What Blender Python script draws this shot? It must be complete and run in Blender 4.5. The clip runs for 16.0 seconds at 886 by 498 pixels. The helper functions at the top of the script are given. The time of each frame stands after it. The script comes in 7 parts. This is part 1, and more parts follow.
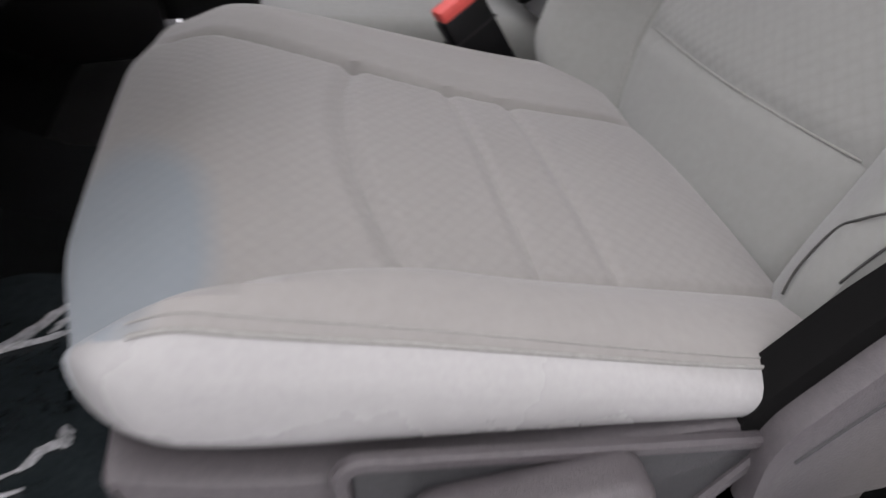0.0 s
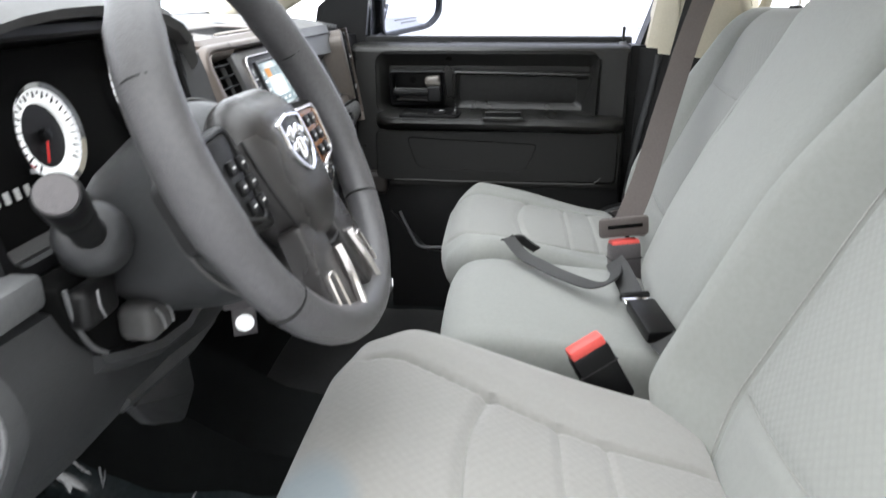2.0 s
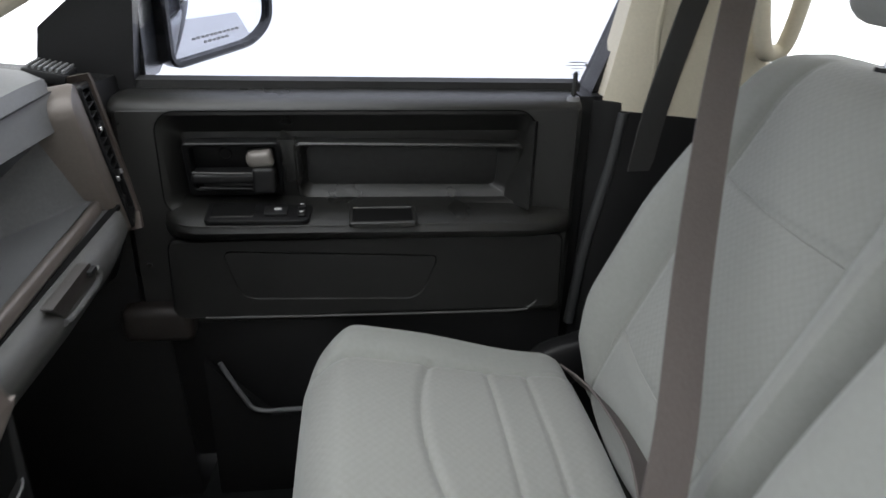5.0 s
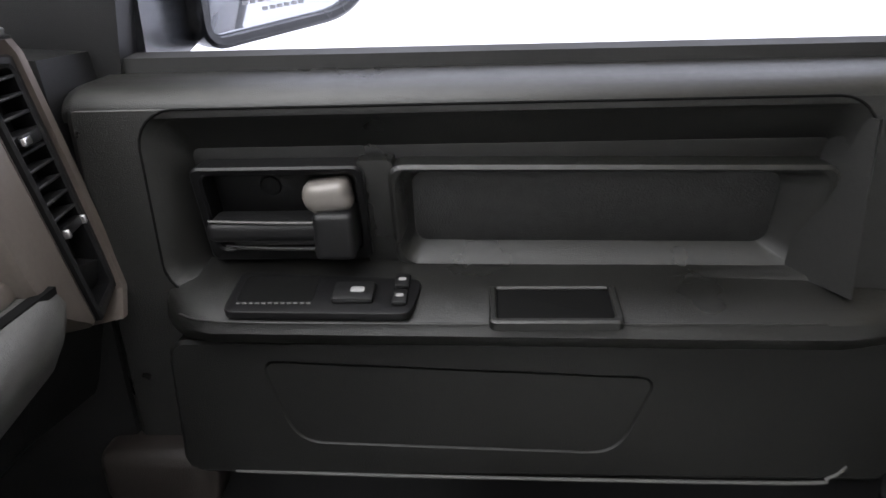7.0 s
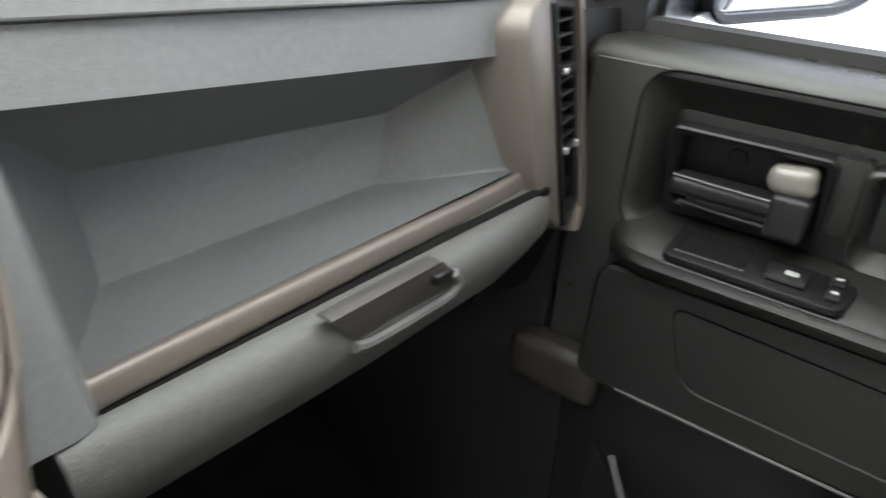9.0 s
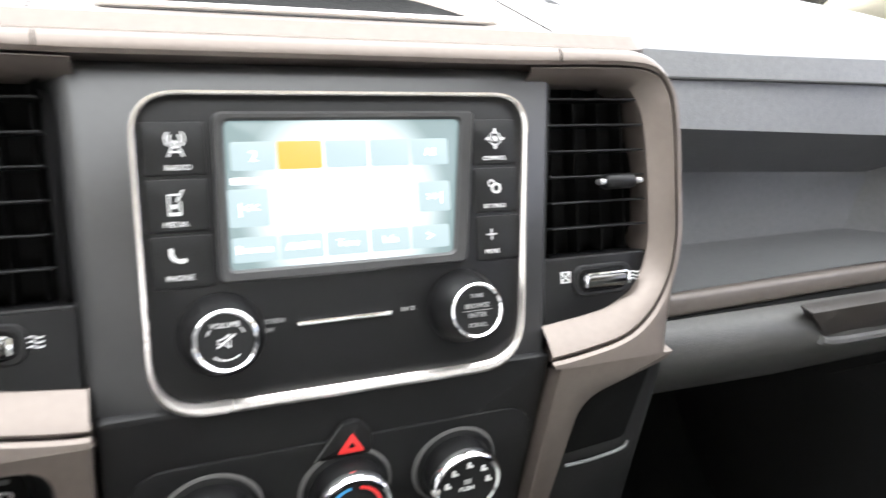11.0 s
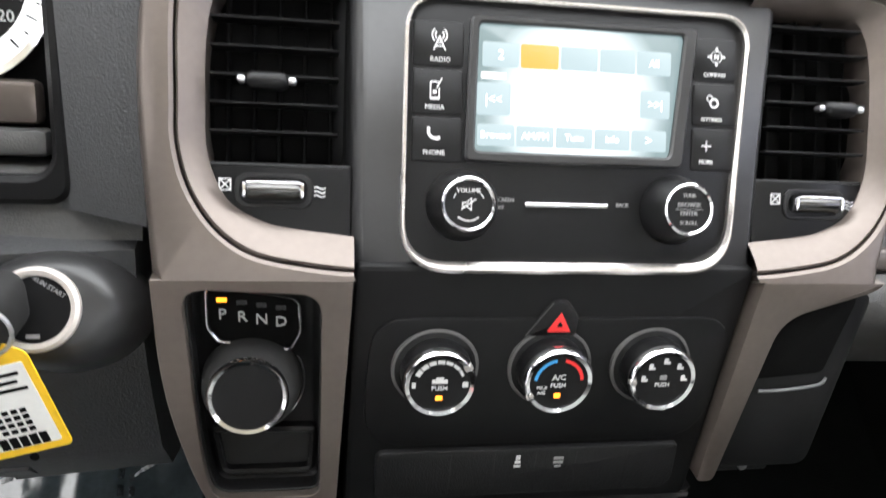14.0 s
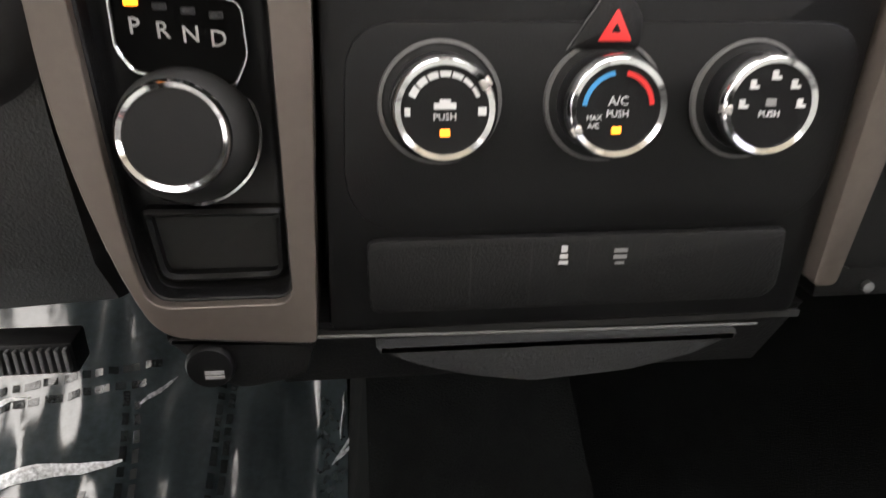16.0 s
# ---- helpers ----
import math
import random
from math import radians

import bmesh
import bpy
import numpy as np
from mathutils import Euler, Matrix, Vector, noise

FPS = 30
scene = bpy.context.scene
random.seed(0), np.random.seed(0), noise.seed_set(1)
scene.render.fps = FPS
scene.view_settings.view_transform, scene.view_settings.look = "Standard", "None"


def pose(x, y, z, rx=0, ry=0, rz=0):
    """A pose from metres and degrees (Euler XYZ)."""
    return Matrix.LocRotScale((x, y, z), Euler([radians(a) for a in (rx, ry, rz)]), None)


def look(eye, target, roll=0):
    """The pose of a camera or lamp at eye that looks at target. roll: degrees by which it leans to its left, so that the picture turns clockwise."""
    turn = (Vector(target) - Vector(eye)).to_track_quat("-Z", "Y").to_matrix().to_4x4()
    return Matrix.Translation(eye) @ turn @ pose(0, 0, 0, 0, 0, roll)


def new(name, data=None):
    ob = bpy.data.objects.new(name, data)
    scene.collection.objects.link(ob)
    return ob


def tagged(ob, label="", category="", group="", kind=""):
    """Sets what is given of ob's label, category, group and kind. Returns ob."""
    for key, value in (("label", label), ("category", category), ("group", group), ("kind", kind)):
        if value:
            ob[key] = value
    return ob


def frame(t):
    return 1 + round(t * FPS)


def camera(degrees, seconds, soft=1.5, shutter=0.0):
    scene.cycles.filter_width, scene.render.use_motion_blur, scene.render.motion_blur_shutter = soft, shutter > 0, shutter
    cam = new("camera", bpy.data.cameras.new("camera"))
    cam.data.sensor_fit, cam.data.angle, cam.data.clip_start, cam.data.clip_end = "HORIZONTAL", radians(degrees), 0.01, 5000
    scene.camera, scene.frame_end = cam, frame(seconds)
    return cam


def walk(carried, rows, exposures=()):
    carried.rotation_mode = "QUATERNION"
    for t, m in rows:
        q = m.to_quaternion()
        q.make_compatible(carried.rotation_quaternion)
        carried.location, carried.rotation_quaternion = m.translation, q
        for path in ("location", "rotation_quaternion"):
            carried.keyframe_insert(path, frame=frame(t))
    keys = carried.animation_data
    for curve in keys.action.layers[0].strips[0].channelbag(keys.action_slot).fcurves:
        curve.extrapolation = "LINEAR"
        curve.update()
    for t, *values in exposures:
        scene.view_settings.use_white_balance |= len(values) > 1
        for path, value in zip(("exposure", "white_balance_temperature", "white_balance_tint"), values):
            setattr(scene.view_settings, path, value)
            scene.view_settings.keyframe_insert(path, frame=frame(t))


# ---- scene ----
cam = camera(64.5, 16.0, shutter=0.5)
PATH = [
    (0, (-0.897, 0.662, 0.655), (0.647, 0.323, -0.57), 0.2),
    (0.3, (-0.958, 0.654, 0.684), (0.642, 0.554, -0.512), -1.8),
    (0.5, (-0.988, 0.647, 0.703), (0.657, 0.631, -0.434), -2.4),
    (0.8, (-1.024, 0.632, 0.731), (0.68, 0.679, -0.316), -1.5),
    (1, (-1.036, 0.627, 0.745), (0.712, 0.705, -0.224), -0.2),
    (1.5, (-1.041, 0.614, 0.799), (0.791, 0.751, 0.008), 0.9),
    (2, (-1.006, 0.605, 0.835), (0.863, 0.777, 0.145), -0.3),
    (2.5, (-0.927, 0.598, 0.848), (0.966, 0.723, 0.215), -1.3),
    (3, (-0.782, 0.611, 0.863), (1.117, 0.582, 0.235), -3.2),
    (3.2, (-0.728, 0.624, 0.868), (1.173, 0.501, 0.26), -3.4),
    (5.3, (-0.159, 0.646, 0.936), (1.641, 0.425, 0.094), 1.7),
    (5.5, (-0.09, 0.635, 0.914), (1.736, 0.478, 0.114), 0.8),
    (6, (0.071, 0.651, 0.856), (1.915, 0.597, 0.084), 0.8),
    (6.5, (0.176, 0.676, 0.816), (2.02, 0.706, 0.043), -2.6),
    (7, (0.226, 0.664, 0.796), (2.069, 0.793, 0.031), -2.0),
    (7.5, (0.243, 0.669, 0.795), (2.08, 0.91, 0.041), -2.3),
    (8, (0.233, 0.666, 0.784), (2.019, 1.142, 0.018), 1.1),
    (8.5, (0.179, 0.695, 0.794), (1.842, 1.456, -0.014), 4.2),
    (9, (0.121, 0.711, 0.802), (1.618, 1.723, -0.056), 5.2),
    (9.5, (0.071, 0.709, 0.815), (1.415, 1.878, -0.095), 6.8),
    (9.8, (0.032, 0.705, 0.819), (1.276, 1.983, -0.087), 6.3),
    (10, (0.009, 0.705, 0.823), (1.205, 2.023, -0.091), 7.4),
    (10.2, (-0.012, 0.698, 0.826), (1.107, 2.087, -0.079), 7.3),
    (12.3, (-0.134, 0.582, 0.83), (0.296, 2.363, 0.027), 6.3),
    (12.5, (-0.138, 0.584, 0.829), (0.29, 2.368, 0.033), 6.2),
    (13, (-0.135, 0.584, 0.825), (0.27, 2.374, 0.031), 6.2),
    (13.5, (-0.129, 0.585, 0.81), (0.256, 2.374, 0.003), 5.9),
    (14, (-0.119, 0.587, 0.783), (0.211, 2.379, -0.044), 5.1),
    (14.5, (-0.111, 0.597, 0.746), (0.205, 2.382, -0.099), 5.1),
    (15, (-0.101, 0.611, 0.714), (0.183, 2.404, -0.125), 5.1),
    (15.5, (-0.09, 0.622, 0.672), (0.162, 2.401, -0.206), 2.9),
    (16, (-0.089, 0.636, 0.633), (0.123, 2.429, -0.227), 1.0),
]
EXPOSURES = [(0.0, -0.16, 6450, 18), (0.5, -0.27, 6450, 18), (1.0, -0.04, 6420, 13), (1.5, 0.61, 6350, 9), (2.0, 0.77, 6300, 8), (2.5, 0.13, 6300, 9), (3.0, 0.01, 6300, 9), (5.5, 0.21, 6350, 8), (6.0, 0.16, 6200, 8), (7.0, 0.96, 6450, 11), (7.5, 1.01, 6600, 11), (8.0, 1.51, 6600, 6), (8.5, 1.98, 6650, 3), (9.0, 1.51, 6600, 3), (9.5, 1.46, 6500, 4), (10.0, 1.66, 6450, 6), (12.5, 1.03, 6450, 9), (13.0, 0.71, 6450, 9), (13.5, 0.78, 6450, 9), (14.0, 1.49, 6450, 9), (14.5, 1.36, 6500, 10), (15.5, 1.21, 6900, 12), (16.0, 1.61, 6950, 12)]
walk(cam, [(t, look(eye, target, roll)) for t, eye, target, roll in PATH], EXPOSURES)

world = bpy.data.worlds.new("world")
scene.world = world
world.use_nodes = True
BG = world.node_tree.nodes["Background"]
NT = world.node_tree
DIR = NT.nodes.new("ShaderNodeTexCoord")
SEP = NT.nodes.new("ShaderNodeSeparateXYZ")
RAMP = NT.nodes.new("ShaderNodeValToRGB")
NT.links.new(DIR.outputs["Generated"], SEP.inputs[0])
HALF = NT.nodes.new("ShaderNodeMapRange")
HALF.inputs[1].default_value, HALF.inputs[2].default_value = -1.0, 1.0
NT.links.new(SEP.outputs["Z"], HALF.inputs[0])
NT.links.new(HALF.outputs[0], RAMP.inputs[0])
RAMP.color_ramp.elements[0].position, RAMP.color_ramp.elements[0].color = 0.46, (0.30, 0.30, 0.30, 1)
RAMP.color_ramp.elements[1].position, RAMP.color_ramp.elements[1].color = 0.95, (2.6, 2.58, 2.57, 1)
MIDDLE = RAMP.color_ramp.elements.new(0.50)
MIDDLE.color = (0.80, 0.80, 0.83, 1)
NT.links.new(RAMP.outputs[0], BG.inputs[0])
BG.inputs[1].default_value = 1.25
key = new("sun", bpy.data.lights.new("sun", "SUN"))
key.data.energy, key.data.angle, key.data.color = 0.6, radians(30), (1.0, 0.98, 0.95)
key.rotation_euler = Vector((0.46, -0.42, -0.78)).to_track_quat("-Z", "Y").to_euler()


# ---- materials ----
def mat(name, col, rough=0.6, metal=0.0, var=0.12, scale=60.0, bump=0.0, bscale=900.0, spec=0.5, stretch=None):
    m = bpy.data.materials.new(name)
    m.use_nodes = True
    nt = m.node_tree
    b = nt.nodes["Principled BSDF"]
    b.inputs["Roughness"].default_value = rough
    b.inputs["Metallic"].default_value = metal
    b.inputs["Specular IOR Level"].default_value = spec
    co = nt.nodes.new("ShaderNodeTexCoord")
    src = co.outputs["Object"]
    if stretch:
        mp = nt.nodes.new("ShaderNodeMapping")
        mp.inputs["Scale"].default_value = stretch
        nt.links.new(src, mp.inputs[0])
        src = mp.outputs[0]
    n1 = nt.nodes.new("ShaderNodeTexNoise")
    n1.inputs["Scale"].default_value = scale * 0.12
    n1.inputs["Detail"].default_value = 6
    n2 = nt.nodes.new("ShaderNodeTexNoise")
    n2.inputs["Scale"].default_value = scale * 4
    add = nt.nodes.new("ShaderNodeMath")
    add.operation = "ADD"
    nt.links.new(src, n1.inputs[0])
    nt.links.new(src, n2.inputs[0])
    nt.links.new(n1.outputs[0], add.inputs[0])
    nt.links.new(n2.outputs[0], add.inputs[1])
    mr = nt.nodes.new("ShaderNodeMapRange")
    mr.inputs[1].default_value, mr.inputs[2].default_value = 0.7, 1.3
    mr.inputs[3].default_value, mr.inputs[4].default_value = 1 - var, 1 + var
    nt.links.new(add.outputs[0], mr.inputs[0])
    mx = nt.nodes.new("ShaderNodeMix")
    mx.data_type = "RGBA"
    mx.blend_type = "MULTIPLY"
    mx.inputs["Factor"].default_value = 1
    mx.inputs[6].default_value = (*col, 1)
    nt.links.new(mr.outputs[0], mx.inputs[7])
    nt.links.new(mx.outputs[2], b.inputs["Base Color"])
    rr = nt.nodes.new("ShaderNodeMapRange")
    rr.inputs[1].default_value, rr.inputs[2].default_value = 0.3, 0.7
    rr.inputs[3].default_value, rr.inputs[4].default_value = rough * 0.85, min(1, rough * 1.15)
    nt.links.new(n1.outputs[0], rr.inputs[0])
    nt.links.new(rr.outputs[0], b.inputs["Roughness"])
    if bump:
        v = nt.nodes.new("ShaderNodeTexNoise")
        v.inputs["Scale"].default_value = bscale
        v.inputs["Detail"].default_value = 3
        nt.links.new(co.outputs["Object"], v.inputs[0])
        bp = nt.nodes.new("ShaderNodeBump")
        bp.inputs["Strength"].default_value = bump
        bp.inputs["Distance"].default_value = 0.001
        nt.links.new(v.outputs[0], bp.inputs["Height"])
        nt.links.new(bp.outputs[0], b.inputs["Normal"])
    return m


def glow(name, col, power):
    m = bpy.data.materials.new(name)
    m.use_nodes = True
    b = m.node_tree.nodes["Principled BSDF"]
    b.inputs["Base Color"].default_value = (0.02, 0.02, 0.02, 1)
    b.inputs["Emission Color"].default_value = (*col, 1)
    b.inputs["Emission Strength"].default_value = power
    return m


def cloth(name, col, weave=0.0, blue_patch=False, back=False):
    m = mat(name, col, rough=0.92, var=0.045, scale=40, bump=0.0, spec=0.2)
    nt = m.node_tree
    b = nt.nodes["Principled BSDF"]
    b.inputs["Sheen Weight"].default_value = 0.25
    b.inputs["Sheen Roughness"].default_value = 0.5
    co = nt.nodes.new("ShaderNodeTexCoord")
    fine = nt.nodes.new("ShaderNodeTexNoise")
    fine.inputs["Scale"].default_value = 1400
    nt.links.new(co.outputs["Object"], fine.inputs[0])
    bp = nt.nodes.new("ShaderNodeBump")
    bp.inputs["Strength"].default_value = 0.25
    bp.inputs["Distance"].default_value = 0.0006
    nt.links.new(fine.outputs[0], bp.inputs["Height"])
    wr = nt.nodes.new("ShaderNodeTexNoise")
    wr.inputs["Scale"].default_value = 14
    wr.inputs["Detail"].default_value = 4
    nt.links.new(co.outputs["Object"], wr.inputs[0])
    bw = nt.nodes.new("ShaderNodeBump")
    bw.inputs["Strength"].default_value = 0.22
    bw.inputs["Distance"].default_value = 0.004
    nt.links.new(wr.outputs[0], bw.inputs["Height"])
    nt.links.new(bw.outputs[0], bp.inputs["Normal"])
    out = bp.outputs[0]
    if weave:
        vo = nt.nodes.new("ShaderNodeTexVoronoi")
        vo.voronoi_dimensions = "2D"
        vo.feature = "F1"
        vo.inputs["Scale"].default_value = 112
        vo.inputs["Randomness"].default_value = 0.0
        sw = nt.nodes.new("ShaderNodeMapping")
        sw.inputs["Rotation"].default_value = (1.15 if back else -0.25, 0, 0)
        nt.links.new(co.outputs["Object"], sw.inputs[0])
        mp = nt.nodes.new("ShaderNodeMapping")
        mp.inputs["Rotation"].default_value = (0, 0, 0.785)
        nt.links.new(sw.outputs[0], mp.inputs[0])
        nt.links.new(mp.outputs[0], vo.inputs[0])
        b2 = nt.nodes.new("ShaderNodeBump")
        b2.invert = True
        b2.inputs["Strength"].default_value = weave
        b2.inputs["Distance"].default_value = 0.004
        nt.links.new(vo.outputs["Distance"], b2.inputs["Height"])
        nt.links.new(out, b2.inputs["Normal"])
        out = b2.outputs[0]
        wt = nt.nodes.new("ShaderNodeMapRange")
        wt.inputs[1].default_value, wt.inputs[2].default_value = 0.25, 0.70
        wt.inputs[3].default_value, wt.inputs[4].default_value = 1.01, 0.95
        nt.links.new(vo.outputs["Distance"], wt.inputs[0])
        mw = nt.nodes.new("ShaderNodeMix")
        mw.data_type = "RGBA"
        mw.blend_type = "MULTIPLY"
        mw.inputs["Factor"].default_value = 1
        nt.links.new(b.inputs["Base Color"].links[0].from_socket, mw.inputs[6])
        nt.links.new(wt.outputs[0], mw.inputs[7])
        nt.links.new(mw.outputs[2], b.inputs["Base Color"])
    nt.links.new(out, b.inputs["Normal"])
    # mixes a blue-grey patch with an uneven edge into the cushion front
    if blue_patch:
        sep = nt.nodes.new("ShaderNodeVectorMath")
        sep.operation = "SUBTRACT"
        sep.inputs[1].default_value = (-0.60, 0.765, 0.47)
        nt.links.new(co.outputs["Object"], sep.inputs[0])
        sc = nt.nodes.new("ShaderNodeVectorMath")
        sc.operation = "MULTIPLY"
        sc.inputs[1].default_value = (8.5, 19.0, 3.0)
        nt.links.new(sep.outputs[0], sc.inputs[0])
        ln = nt.nodes.new("ShaderNodeVectorMath")
        ln.operation = "LENGTH"
        nt.links.new(sc.outputs[0], ln.inputs[0])
        wn = nt.nodes.new("ShaderNodeMath")
        wn.operation = "ADD"
        sm = nt.nodes.new("ShaderNodeMath")
        sm.operation = "MULTIPLY"
        sm.inputs[1].default_value = 0.35
        nt.links.new(wr.outputs[0], sm.inputs[0])
        nt.links.new(ln.outputs["Value"], wn.inputs[0])
        nt.links.new(sm.outputs[0], wn.inputs[1])
        mr = nt.nodes.new("ShaderNodeMapRange")
        mr.inputs[1].default_value, mr.inputs[2].default_value = 0.95, 1.25
        mr.inputs[3].default_value, mr.inputs[4].default_value = 0.85, 0.0
        nt.links.new(wn.outputs[0], mr.inputs[0])
        old = b.inputs["Base Color"].links[0].from_socket
        mx = nt.nodes.new("ShaderNodeMix")
        mx.data_type = "RGBA"
        mx.inputs[7].default_value = (0.205, 0.240, 0.265, 1)
        nt.links.new(mr.outputs[0], mx.inputs["Factor"])
        nt.links.new(old, mx.inputs[6])
        nt.links.new(mx.outputs[2], b.inputs["Base Color"])
    return m


BLACK = mat("black plastic", (0.008, 0.008, 0.0085), 0.43, bump=0.4, spec=0.28)
DOORP = mat("door plastic", (0.0115, 0.0115, 0.0108), 0.31, var=0.25, bump=0.6, bscale=1100, spec=0.62)
GLOSS = mat("satin black plastic", (0.0065, 0.0065, 0.007), 0.34, var=0.08, bump=0.15, bscale=1400, spec=0.22)
SOFT = mat("slate dash plastic", (0.118, 0.120, 0.123), 0.44, bump=0.25, bscale=800)
TAUPE = mat("dark taupe satin paint", (0.105, 0.090, 0.080), 0.38, metal=0.25, var=0.08, bump=0.1, bscale=1400)
KNEE = mat("dark knee panel plastic", (0.037, 0.038, 0.040), 0.46, bump=0.5, bscale=800)
SOFTD = mat("charcoal dash plastic", (0.074, 0.073, 0.072), 0.52, bump=0.4, bscale=800)
INSET = mat("charcoal door insert", (0.022, 0.022, 0.022), 0.45, var=0.3, scale=25, bump=0.8, bscale=700, spec=0.4)
# darker copy of the door plastic; shade below the armrest is in its colour
DOOR_SHADE = mat("door plastic darkened for shade", (0.0060, 0.0060, 0.0057), 0.42, var=0.25, bump=0.5, bscale=1100, spec=0.34)
DCHROME = mat("dark chrome", (0.11, 0.108, 0.106), 0.22, metal=1.0, var=0.05)
SATIN = mat("satin grey lever metal", (0.15, 0.138, 0.127), 0.42, metal=0.2, var=0.06)
PODM = mat("smooth charcoal satin plastic", (0.026, 0.026, 0.027), 0.32, var=0.08, bump=0.05, bscale=1400, spec=0.5)
BIN = mat("charcoal bin plastic", (0.066, 0.067, 0.069), 0.5, var=0.15, bump=0.4, bscale=900)
LEDGE = mat("brown-black ledge plastic", (0.024, 0.020, 0.018), 0.40, var=0.2, bump=0.4, bscale=900, spec=0.5)
LID = mat("dark glove box plastic", (0.056, 0.055, 0.053), 0.42, var=0.15, bump=0.5, bscale=900)
SILVER = mat("taupe silver paint", (0.142, 0.119, 0.106), 0.33, metal=0.55, var=0.06, bump=0.06, bscale=1500)
CHROME = mat("chrome", (0.82, 0.82, 0.84), 0.10, metal=1.0, var=0.03)
BRIGHT = mat("satin nickel", (0.72, 0.68, 0.66), 0.25, metal=0.9, var=0.05)
LEATHER = mat("dark grey leather", (0.085, 0.083, 0.087), 0.33, var=0.12, bump=0.5, bscale=700)
COVER = mat("charcoal airbag vinyl", (0.030, 0.028, 0.028), 0.27, var=0.08, bump=0.4, bscale=800)
CLOTH = cloth("grey cloth", (0.255, 0.260, 0.247))
CLOTHW = cloth("woven grey cloth", (0.262, 0.266, 0.253), weave=0.14, back=True)
CLOTHB = cloth("blue-patched plain grey cloth", (0.268, 0.261, 0.250), blue_patch=True)
CLOTHP = cloth("plain woven grey cloth", (0.255, 0.256, 0.243), weave=0.06)
CLOTHS = cloth("blue-patched woven grey cloth", (0.268, 0.261, 0.250), weave=0.07, blue_patch=True)
VINYL = mat("grey seat vinyl", (0.345, 0.345, 0.341), 0.27, var=0.05, bump=0.10, bscale=30)
SEATPL = mat("grey seat plastic", (0.080, 0.073, 0.077), 0.40, bump=0.4, bscale=900)
THREAD = mat("grey thread", (0.27, 0.27, 0.255), 0.9)
DTHREAD = mat("dark seam", (0.05, 0.05, 0.048), 0.9)
BEIGE = mat("beige trim", (0.62, 0.57, 0.45), 0.75, var=0.05, bump=0.3, bscale=700)
BELT = mat("taupe belt webbing", (0.100, 0.085, 0.081), 0.75, var=0.1, bump=0.4, bscale=1300)
BELTB = mat("black belt webbing", (0.035, 0.035, 0.035), 0.7, bump=0.5, bscale=1300)
RED = mat("red button", (0.75, 0.10, 0.085), 0.45, var=0.04)
CARPET = mat("black carpet", (0.010, 0.011, 0.011), 0.97, var=0.4, scale=300, bump=1.0, bscale=500, spec=0.1)
FAINT = mat("faded dark print", (0.011, 0.014, 0.015), 0.22, var=0.6, scale=90, spec=0.6)
FILM = mat("crinkled plastic film", (0.026, 0.034, 0.037), 0.13, var=0.3, scale=30, bump=0.3, bscale=14, spec=0.75)
# pale base colour paints the glints that the film's folds catch
FOLD_GLINT = mat("film fold painted glint-white", (0.52, 0.53, 0.54), 0.16, var=0.7, scale=60, bump=0.9, bscale=90, spec=0.9)
RUBBER = mat("black rubber", (0.012, 0.012, 0.012), 0.75)
# black rubber whose tone varies at random
MOTTLED = mat("mottled black rubber", (0.020, 0.020, 0.020), 0.5, var=0.7, scale=70, bump=0.6, bscale=300)
WHITE = mat("white print", (0.60, 0.60, 0.60), 0.6, var=0.02)
DIM = mat("grey print", (0.25, 0.25, 0.25), 0.6, var=0.02)
BLUE = mat("blue print", (0.05, 0.30, 0.62), 0.6, var=0.02)
REDP = mat("red print", (0.75, 0.03, 0.03), 0.6, var=0.02)
YELLOW = mat("yellow tag", (0.85, 0.52, 0.01), 0.5, var=0.06)
PAPER = mat("paper label", (0.78, 0.78, 0.76), 0.8, var=0.04)
# serves black print and, on flat sheets, the painted shade of hollows
INK_SHADE = mat("black ink and hollow shade", (0.006, 0.006, 0.006), 0.9, var=0.02, spec=0.05)
PALE = mat("pale satin metal", (0.62, 0.57, 0.53), 0.35, metal=0.25, var=0.05)
DIALW = mat("glowing white dial", (0.80, 0.80, 0.80), 0.5, var=0.03)
# emission added to brighten the gauge rings; the key fob disc shares it
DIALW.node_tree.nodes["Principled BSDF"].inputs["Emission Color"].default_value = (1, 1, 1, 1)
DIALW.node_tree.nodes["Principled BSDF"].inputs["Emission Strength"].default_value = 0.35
BODY = mat("black body paint", (0.012, 0.013, 0.015), 0.25, var=0.05)
STEEL = mat("grey steel", (0.45, 0.45, 0.46), 0.35, metal=0.9)
AMBER = glow("amber lamp", (1.0, 0.27, 0.015), 1.5)
# amber base colour paints a warm reflection on the right switch pod
AMBER_SHEEN = mat("gloss plastic with painted amber reflection", (0.20, 0.085, 0.035), 0.22, var=0.15)

SCREEN = bpy.data.materials.new("lit screen")
SCREEN.use_nodes = True
_nt = SCREEN.node_tree
_b = _nt.nodes["Principled BSDF"]
_b.inputs["Base Color"].default_value = (0.02, 0.02, 0.02, 1)
_b.inputs["Roughness"].default_value = 0.25
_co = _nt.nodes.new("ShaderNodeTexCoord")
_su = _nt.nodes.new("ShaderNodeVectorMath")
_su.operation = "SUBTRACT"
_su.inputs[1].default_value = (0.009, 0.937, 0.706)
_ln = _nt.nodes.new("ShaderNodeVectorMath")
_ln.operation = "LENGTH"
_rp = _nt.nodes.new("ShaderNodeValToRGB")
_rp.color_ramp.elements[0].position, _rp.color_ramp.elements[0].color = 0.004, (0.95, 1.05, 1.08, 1)
